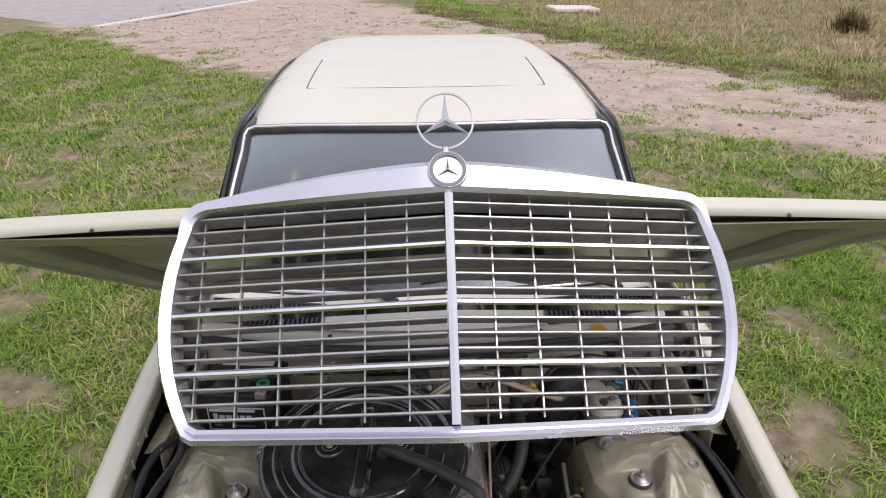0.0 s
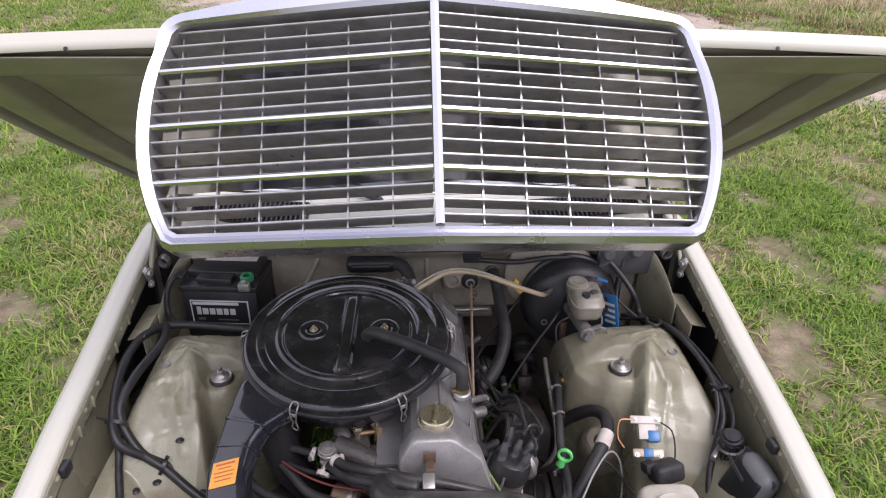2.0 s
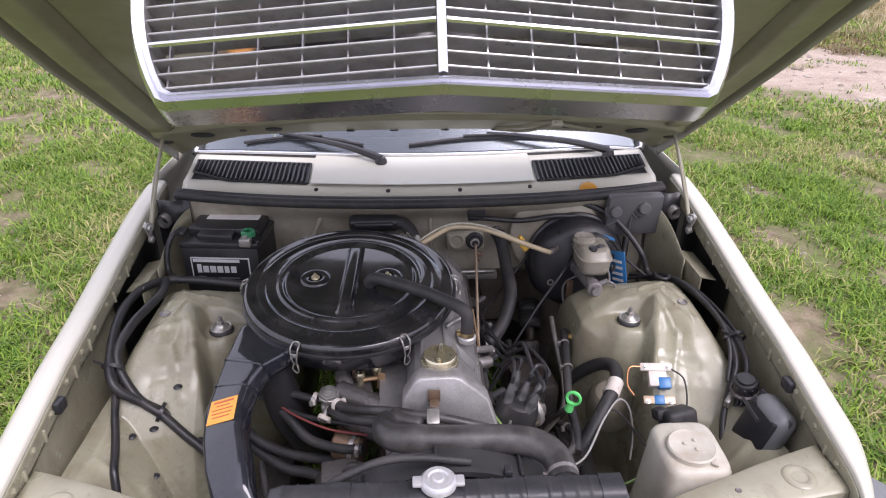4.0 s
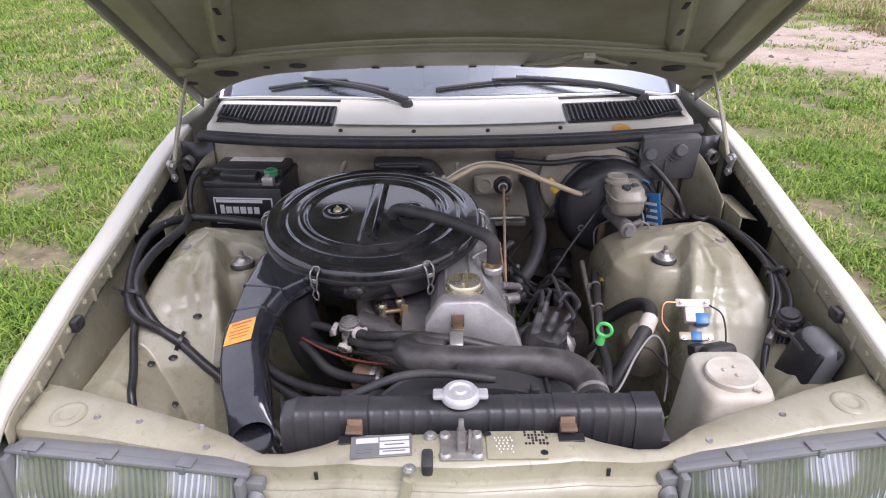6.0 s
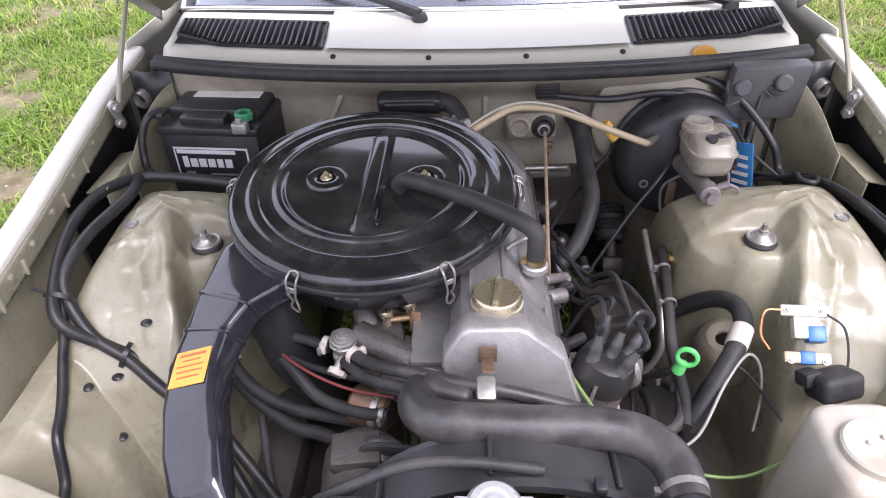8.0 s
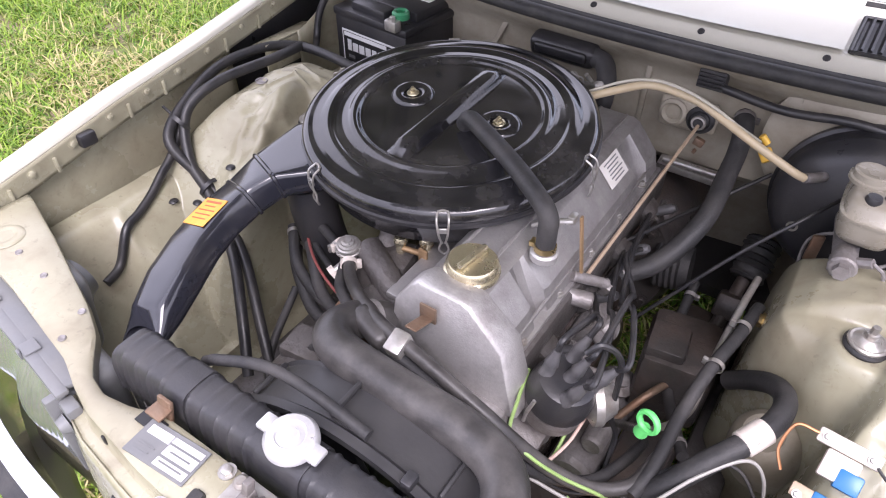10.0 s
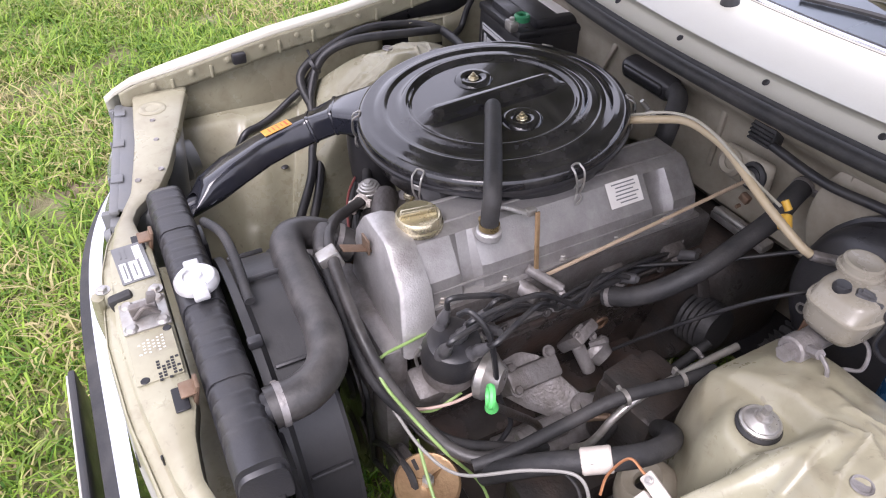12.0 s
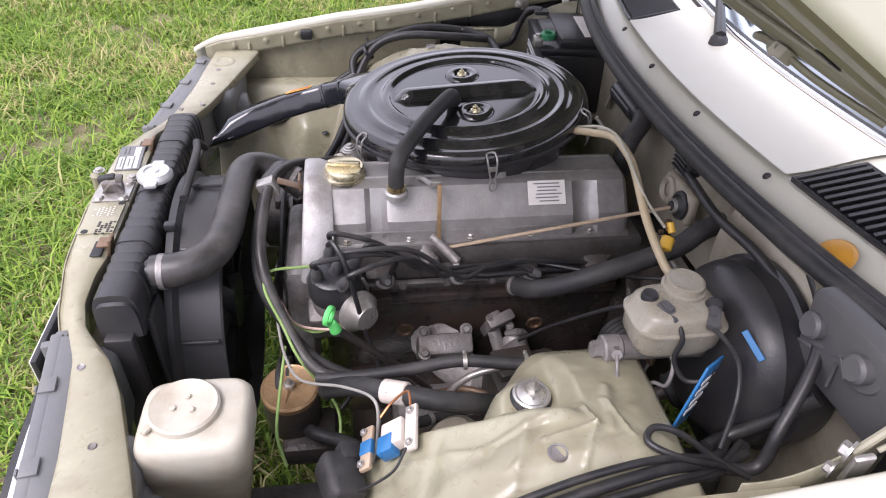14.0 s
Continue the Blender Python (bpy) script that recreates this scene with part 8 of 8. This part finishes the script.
for x, z, w, h in ((0.0, 0.1175, 0.130, 0.009), (-0.050, 0.093, 0.012, 0.026), (-0.032, 0.091, 0.016, 0.020), (-0.012, 0.091, 0.016, 0.020), (0.008, 0.091, 0.016, 0.020), (0.027, 0.091, 0.013, 0.020), (0.046, 0.091, 0.015, 0.020), (-0.045, 0.066, 0.020, 0.007), (0.03, 0.064, 0.06, 0.004)):
    b = B()
    box(b, BM @ Vector((x, -0.0884, z)), (w, 0.0012, h), BM.to_3x3())
    part("print_bar", b, SILVERPRINT if h > 0.008 else TRIMGREY, front, smooth=False)
b = B()
lathe(b, [(0.010, 0), (0.019, 0), (0.019, 0.012), (0.015, 0.016), (0.010, 0.014), (0.010, 0)], BM @ Matrix.Translation((0.094, -0.070, 0.189)), 24)
part("terminal_cover", b, DKGREEN, bat, "dark green ring on the terminal")
b = B()
box(b, BM @ Vector((0.092, -0.094, 0.180)), (0.032, 0.022, 0.024), BM.to_3x3(), 0.004)
hexbolt(b, BM @ Vector((0.092, -0.094, 0.190)), (0, 0, 1), 0.007, 0.008)
part("terminal_clamp", b, STEEL, bat)
b = B()
box(b, BM @ Vector((-0.098, -0.055, 0.190)), (0.03, 0.04, 0.012), BM.to_3x3(), 0.004)
part("terminal_clamp", b, PLASTIC, bat)
b = B()
box(b, (-0.575, 1.53, 0.668), (0.27, 0.20, 0.018), None, 0.004)
part("battery_tray", b, BAY, firewall)

b = B()
tube(b, [BM @ Vector((-0.095, -0.055, 0.196)), BM @ Vector((-0.112, -0.085, 0.190)), BM @ Vector((-0.125, -0.105, 0.15)), BM @ Vector((-0.12, -0.125, 0.10)), (-0.66, 1.37, 0.775)], 0.008, 10)
solo("cable", b, CABLE, "black earth lead dropping from the battery", "cable", "bay cables")

# ---- firewall fittings ----
b = B()
box(b, (-0.145, 1.550, 0.855), (0.145, 0.045, 0.046), turn(15, 0, 0), 0.016, 4)
box(b, (-0.145, 1.527, 0.855), (0.115, 0.012, 0.024), turn(15, 0, 0), 0.008, 3)
duct = solo("air_duct", b, PLASTIC, "black moulded duct on the firewall", "duct")
b = B()
tube(b, [(-0.085, 1.550, 0.856), (-0.055, 1.540, 0.852), (-0.035, 1.515, 0.830), (-0.032, 1.505, 0.790), (-0.045, 1.515, 0.75)], 0.019, 14)
part("elbow", b, RUBBER, duct, "bent black rubber elbow")
b = B()
rod(b, (-0.045, 1.462, 0.842), (-0.02, 1.440, 0.858), 0.009, bev=0.002)
rod(b, (-0.045, 1.462, 0.842), (-0.065, 1.478, 0.832), 0.006, bev=0.001)
rod(b, (-0.040, 1.458, 0.848), (-0.050, 1.440, 0.872), 0.004)
solo("vacuum_switch", b, STEEL, "small grey vacuum switch with hose stubs", "switch")
b = B()
box(b, (0.150, 1.540, 0.884), (0.050, 0.03, 0.038), None, 0.005)
for k in range(4):
    box(b, (0.150, 1.523, 0.871 + 0.008 * k), (0.046, 0.006, 0.004), None, 0.001, 1)
solo("cable_grommet", b, RUBBER, "ribbed black rubber cable grommet on the firewall", "grommet")
b = B()
box(b, (0.121, 1.562, 0.790), (0.112, 0.022, 0.062), turn(0, -3, 0), 0.010, 3)
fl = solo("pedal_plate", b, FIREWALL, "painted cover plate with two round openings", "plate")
for x in (0.095, 0.148):
    b = B()
    qq = axis_frame((x, 1.550, 0.792), (0, -1, 0.1))
    lathe(b, [(0.014, 0.0), (0.014, 0.002), (0.020, 0.008), (0.026, 0.004), (0.027, 0)], qq, 28)
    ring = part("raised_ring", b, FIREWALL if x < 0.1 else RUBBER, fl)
b = B()
qq = axis_frame((0.148, 1.550, 0.790), (0, -1, 0.1))
lathe(b, [(0, 0.020), (0.008, 0.020), (0.012, 0.012), (0.018, 0.006), (0.018, 0)], qq, 24)
part("rubber_bush", b, RUBBER, fl)
b = B()
lathe(b, [(0.0085, 0.0125), (0.0085, 0.017), (0.013, 0.0165), (0.0145, 0.012)], qq, 24)
part("steel_ring", b, STEEL, fl, "bright steel ring in the bush")
b = B()
box(b, (0.160, 1.532, 0.757), (0.020, 0.012, 0.016), turn(0, 15, 0), 0.003)
rod(b, (0.158, 1.526, 0.742), (0.158, 1.518, 0.741), 0.004, n=6)
part("rusty_joint", b, RUSTY, fl, "rusty throttle rod joint")
b = B()
rod(b, (0.100, 1.545, 0.690), (0.210, 1.545, 0.692), 0.006, bev=0.001)
box(b, (0.155, 1.563, 0.672), (0.130, 0.030, 0.018), turn(10, 0, 0), 0.004)
cross = part("throttle_shaft", b, STEEL, fl, "thin steel cross shaft on the firewall")
b = B()
lathe(b, [(0.008, -0.003), (0.016, -0.003), (0.016, 0.003), (0.008, 0.003), (0.008, -0.003)], axis_frame((0.104, 1.500, 0.682), (0.3, -0.5, 0.6)), 24)
box(b, (0.088, 1.497, 0.664), (0.012, 0.006, 0.036), turn(0, 40, 0), 0.002)
part("ring_lever", b, CAST, cross)
b = B()
tube(b, [(0.17, 1.53, 0.874), (0.28, 1.535, 0.862), (0.38, 1.54, 0.872), (0.46, 1.55, 0.865)], 0.008, 10)
solo("cable", b, CABLE, "black cable running along the firewall", "cable", "bay cables")
b = B()
box(b, (0.612, 1.553, 0.870), (0.165, 0.035, 0.130), turn(8, 0, 4), 0.008)
fuse = solo("fuse_box", b, FUSEGREY, "dull grey ribbed fuse box cover with two knobs", "fuse box")
for x in (0.558, 0.640):
    b = B()
    lathe(b, [(0.030, 0), (0.028, 0.004), (0.018, 0.005), (0.018, 0.020), (0.014, 0.024), (0, 0.024)], axis_frame((x - 0.004, 1.539, 0.886 + 0.12 * (x - 0.56)), (0, -1, 0.14)), 24)
    part("knob", b, FUSEGREY, fuse)
b = B()
for x0, z0, x1, z1 in ((0.62, 0.845, 0.62, 0.885), (0.545, 0.80, 0.578, 0.815), (0.60, 0.825, 0.64, 0.86), (0.60, 0.86, 0.64, 0.825), (0.62, 0.79, 0.62, 0.83)):
    tube(b, [(x0 - 0.018, 1.537, z0 + 0.038), (x1 - 0.018, 1.533, z1 + 0.038)], 0.003, 6)
part("cover_ribs", b, FUSEGREY, fuse)
b = B()
box(b, (0.40, 1.578, 0.868), (0.20, 0.012, 0.085), turn(10, 0, 0), 0.02, 3)
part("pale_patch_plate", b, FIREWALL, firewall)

# ---- cables along the wings ----
for pts, r, lab in ((((-0.46, 1.37, 0.755), (-0.556, 1.363, 0.775), (-0.64, 1.36, 0.785), (-0.695, 1.345, 0.790), (-0.728, 1.28, 0.800), (-0.728, 1.16, 0.806), (-0.715, 1.05, 0.775), (-0.69, 0.98, 0.735), (-0.63, 0.985, 0.675), (-0.58, 0.985, 0.64), (-0.53, 0.96, 0.60), (-0.47, 0.93, 0.56), (-0.40, 0.88, 0.50), (-0.33, 0.83, 0.42)), 0.0105, "thick black battery cable looping over the dome"),
                    (((-0.685, 1.35, 0.790), (-0.665, 1.25, 0.805), (-0.690, 1.12, 0.800), (-0.700, 1.04, 0.765), (-0.655, 0.99, 0.70), (-0.60, 0.975, 0.655), (-0.55, 0.95, 0.62), (-0.49, 0.92, 0.58), (-0.42, 0.86, 0.52), (-0.36, 0.80, 0.44)), 0.0105, "second black cable bound to the battery cable"),
                    (((-0.705, 1.03, 0.750), (-0.695, 0.985, 0.705), (-0.684, 0.94, 0.680), *((-x, y, bay_height(x, y, False) + 0.008) for x, y in ((0.672, 0.90), (0.66, 0.86), (0.648, 0.82), (0.636, 0.78), (0.625, 0.74)))), 0.0085, "black cable branch dropping to the headlight"),
                    (((0.615, 1.46, 0.715), (0.640, 1.40, 0.738), (0.664, 1.32, 0.778), (0.688, 1.22, 0.790), (0.708, 1.10, 0.772), (0.706, 1.01, 0.735), (0.680, 0.965, 0.69), (0.655, 0.92, 0.64), (0.64, 0.86, 0.585)), 0.0075, "thick black wiring loom along the inner wing"),
                    (((0.60, 1.47, 0.71), (0.648, 1.40, 0.735), (0.678, 1.31, 0.768), (0.702, 1.20, 0.775), (0.722, 1.06, 0.762), (0.722, 0.99, 0.735), (0.700, 0.955, 0.68), (0.672, 0.91, 0.62), (0.65, 0.85, 0.58)), 0.0065, "second wiring loom along the inner wing"),
                    (((0.655, 1.44, 0.725), (0.640, 1.395, 0.750), (0.622, 1.345, 0.785), (0.616, 1.312, 0.792), (0.636, 1.298, 0.792), (0.655, 1.33, 0.785), (0.652, 1.39, 0.755), (0.645, 1.41, 0.735)), 0.0045, "thin black cable loop beside the dome"),
                    (((0.59, 1.45, 0.71), (0.635, 1.395, 0.748), (0.660, 1.30, 0.792), (0.680, 1.20, 0.800), (0.699, 1.10, 0.785), (0.698, 1.03, 0.75), (0.68, 0.98, 0.70)), 0.005, "thin black strand of the wing loom"),
                    (((0.60, 1.46, 0.72), (0.650, 1.39, 0.745), (0.684, 1.30, 0.780), (0.708, 1.19, 0.787), (0.728, 1.07, 0.770), (0.725, 1.00, 0.74)), 0.0045, "loose black strand along the wing"),
                    (((0.60, 1.54, 0.80), (0.585, 1.50, 0.74), (0.575, 1.46, 0.70), (0.59, 1.42, 0.70)), 0.010, "black cable hanging below the fuse box"),
                    (((0.640, 1.40, 0.73), (0.645, 1.455, 0.73), (0.628, 1.477, 0.78), (0.577, 1.53, 0.842), (0.52, 1.56, 0.88), (0.455, 1.575, 0.90)), 0.0085, "black cable looping round the brake servo"),
                    (((0.712, 0.955, 0.69), (0.70, 0.92, 0.64), (0.70, 0.85, 0.58), (0.64, 0.80, 0.56), (0.57, 0.79, 0.56)), 0.006, "thin black cable behind the washer bottle"),
                    (((0.705, 0.945, 0.68), (0.675, 0.91, 0.62), (0.62, 0.85, 0.565), (0.56, 0.83, 0.56)), 0.005, "thin black wire down the inner wing")):
    b = B()
    tube(b, pts, r, 12)
    solo("cable", b, CABLE, lab, "cable", "bay cables")
for p, d in (((-0.700, 1.02, 0.752), (0.2, 1, 0.6)), ((-0.605, 0.985, 0.655), (1, 0, -0.5)), ((0.722, 1.06, 0.765), (0, 1, 0.4))):
    b = B()
    band(b, p, d, 0.021, 0.008, 0.002)
    box(b, Vector(p) + Vector((-0.018 if p[0] > 0 else -0.022, 0, 0.012)), (0.045, 0.006, 0.003), turn(0, 25, 0), 0.001)
    solo("cable_tie", b, PLASTIC, "black plastic cable tie round two cables", "cable tie", "cable ties")

# ---- behind the lamps ----
for s in (-1, 1):
    M2 = axis_frame((s * 0.585, 0.60, 0.640), (s * 0.12, 1, 0.1))
    b = B()
    lathe(b, [(0.050, 0.03), (0.048, 0.075), (0.038, 0.085), (0.034, 0.10), (0, 0.105)], M2, 32)
    box(b, (s * 0.590, 0.640, 0.648), (0.185, 0.075, 0.165), turn(-6, 0, s * 8), 0.028, 4)
    solo("lamp_housing", b, TRIMGREY, "dull grey plastic rear housing of a headlight", "lamp housing", "lamp housings")
hv = thing("relay_valve", "black round-capped valve on a bracket at the inner wing", "valve", (0.705, 0.945, 0.68))
M3 = axis_frame((0.703, 0.945, 0.690), (-0.15, -0.15, 1))
b = B()
lathe(b, [(0.024, 0.018), (0.0265, 0.022), (0.0265, 0.040), (0.024, 0.045), (0.019, 0.046), (0.018, 0.052), (0.008, 0.053), (0, 0.053)], M3, 30)
vcap = part("cap", b, PLASTIC, hv, "black ribbed valve cap")
for k in range(10):
    b = B()
    box(b, M3 @ Vector((0.0265 * math.cos(0.628 * k), 0.0265 * math.sin(0.628 * k), 0.031)), (0.004, 0.006, 0.018), M3.to_3x3() @ turn(0, 0, 36 * k), 0.001, 1)
    part("cap_rib", b, PLASTIC, vcap)
b = B()
lathe(b, [(0, 0.0), (0.021, 0.0), (0.030, 0.010), (0.031, 0.017), (0.026, 0.019)], M3, 30)
part("base", b, CAST, hv)
b = B()
box(b, M3 @ Vector((0.012, 0, 0.006)), (0.075, 0.042, 0.004), M3.to_3x3(), 0.0015)
box(b, M3 @ Vector((-0.02, -0.03, -0.006)), (0.012, 0.03, 0.02), M3.to_3x3(), 0.003)
part("bracket", b, STEEL, hv)
canister = thing("charcoal_canister", "black moulded plastic canister with a grey domed back", "canister", (0.69, 0.845, 0.62))
rc = turn(6, 14, 10)
b = B()
box(b, (0.689, 0.848, 0.674), (0.028, 0.092, 0.122), rc, 0.012, 4)
part("body", b, PLASTIC, canister)
b = B()
box(b, (0.708, 0.845, 0.688), (0.056, 0.100, 0.118), rc, 0.026, 5)
part("domed_back", b, TRIMGREY, canister, "dull grey domed half of the canister")
b = B()
box(b, (0.7005, 0.848, 0.679), (0.006, 0.104, 0.130), rc, 0.003)
part("seam", b, PLASTIC, canister)
b = B()
tube(b, [(0.664, 0.815, 0.729), (0.663, 0.85, 0.732), (0.666, 0.885, 0.731)], 0.004, 6)
part("moulding_bead", b, PLASTIC, canister)
b = B()
lathe(b, [(0.020, 0.0), (0.022, 0.010), (0.045, 0.020), (0.060, 0.012), (0.075, -0.02), (0.085, -0.06), (0.09, -0.12)], axis_frame((0.449, 1.098, 0.575), (-0.25, -0.40, 1)) @ Matrix.Diagonal((0.66, 0.66, 0.75, 1)), 36)
# firewall paint here puts the cup's shade into its colour
part("pressed_cup", b, FIREWALL, inner_right, "pressed cup with a round hole")
# steering shaft and rubber boot deep in the bay
b = B()
tube(b, [(0.335, 1.60, 0.545), (0.333, 1.565, 0.52), (0.330, 1.53, 0.49)], 0.034, 16, wave=0.005, pitch=0.013)
shaft = solo("steering_joint", b, RUBBER, "ribbed rubber boot on the steering shaft", "boot")
b = B()
rod(b, (0.330, 1.54, 0.50), (0.31, 1.36, 0.40), 0.014, bev=0.002)
box(b, (0.322, 1.47, 0.46), (0.05, 0.06, 0.05), turn(-30, 0, 0), 0.008)
part("shaft", b, IRON, shaft)
gear = thing("steering_gear", "grimy black steering gearbox low in the bay", "gearbox", (0.30, 1.30, 0.30))
for name, c, size, spin, r in (("gear_case", (0.285, 1.27, 0.44), (0.13, 0.15, 0.16), 8, 0.02), ("lower_case", (0.30, 1.40, 0.36), (0.14, 0.16, 0.14), -6, 0.03), ("top_cover", (0.262, 1.245, 0.5215), (0.07, 0.08, 0.03), 8, 0.008), ("drop_arm", (0.30, 1.10, 0.33), (0.10, 0.20, 0.10), 0, 0.02)):
    b = B()
    box(b, c, size, turn(0, 0, spin), r)
    part(name, b, IRON, gear)
b = B()
box(b, (0.0, 1.06, 0.225), (0.78, 0.26, 0.09), None, 0.02)
part("subframe", b, IRON, car)
b = B()
box(b, (0.02, 1.66, 0.44), (0.34, 0.30, 0.34), None, 0.08, 4)
part("gearbox_tunnel", b, IRON, car)
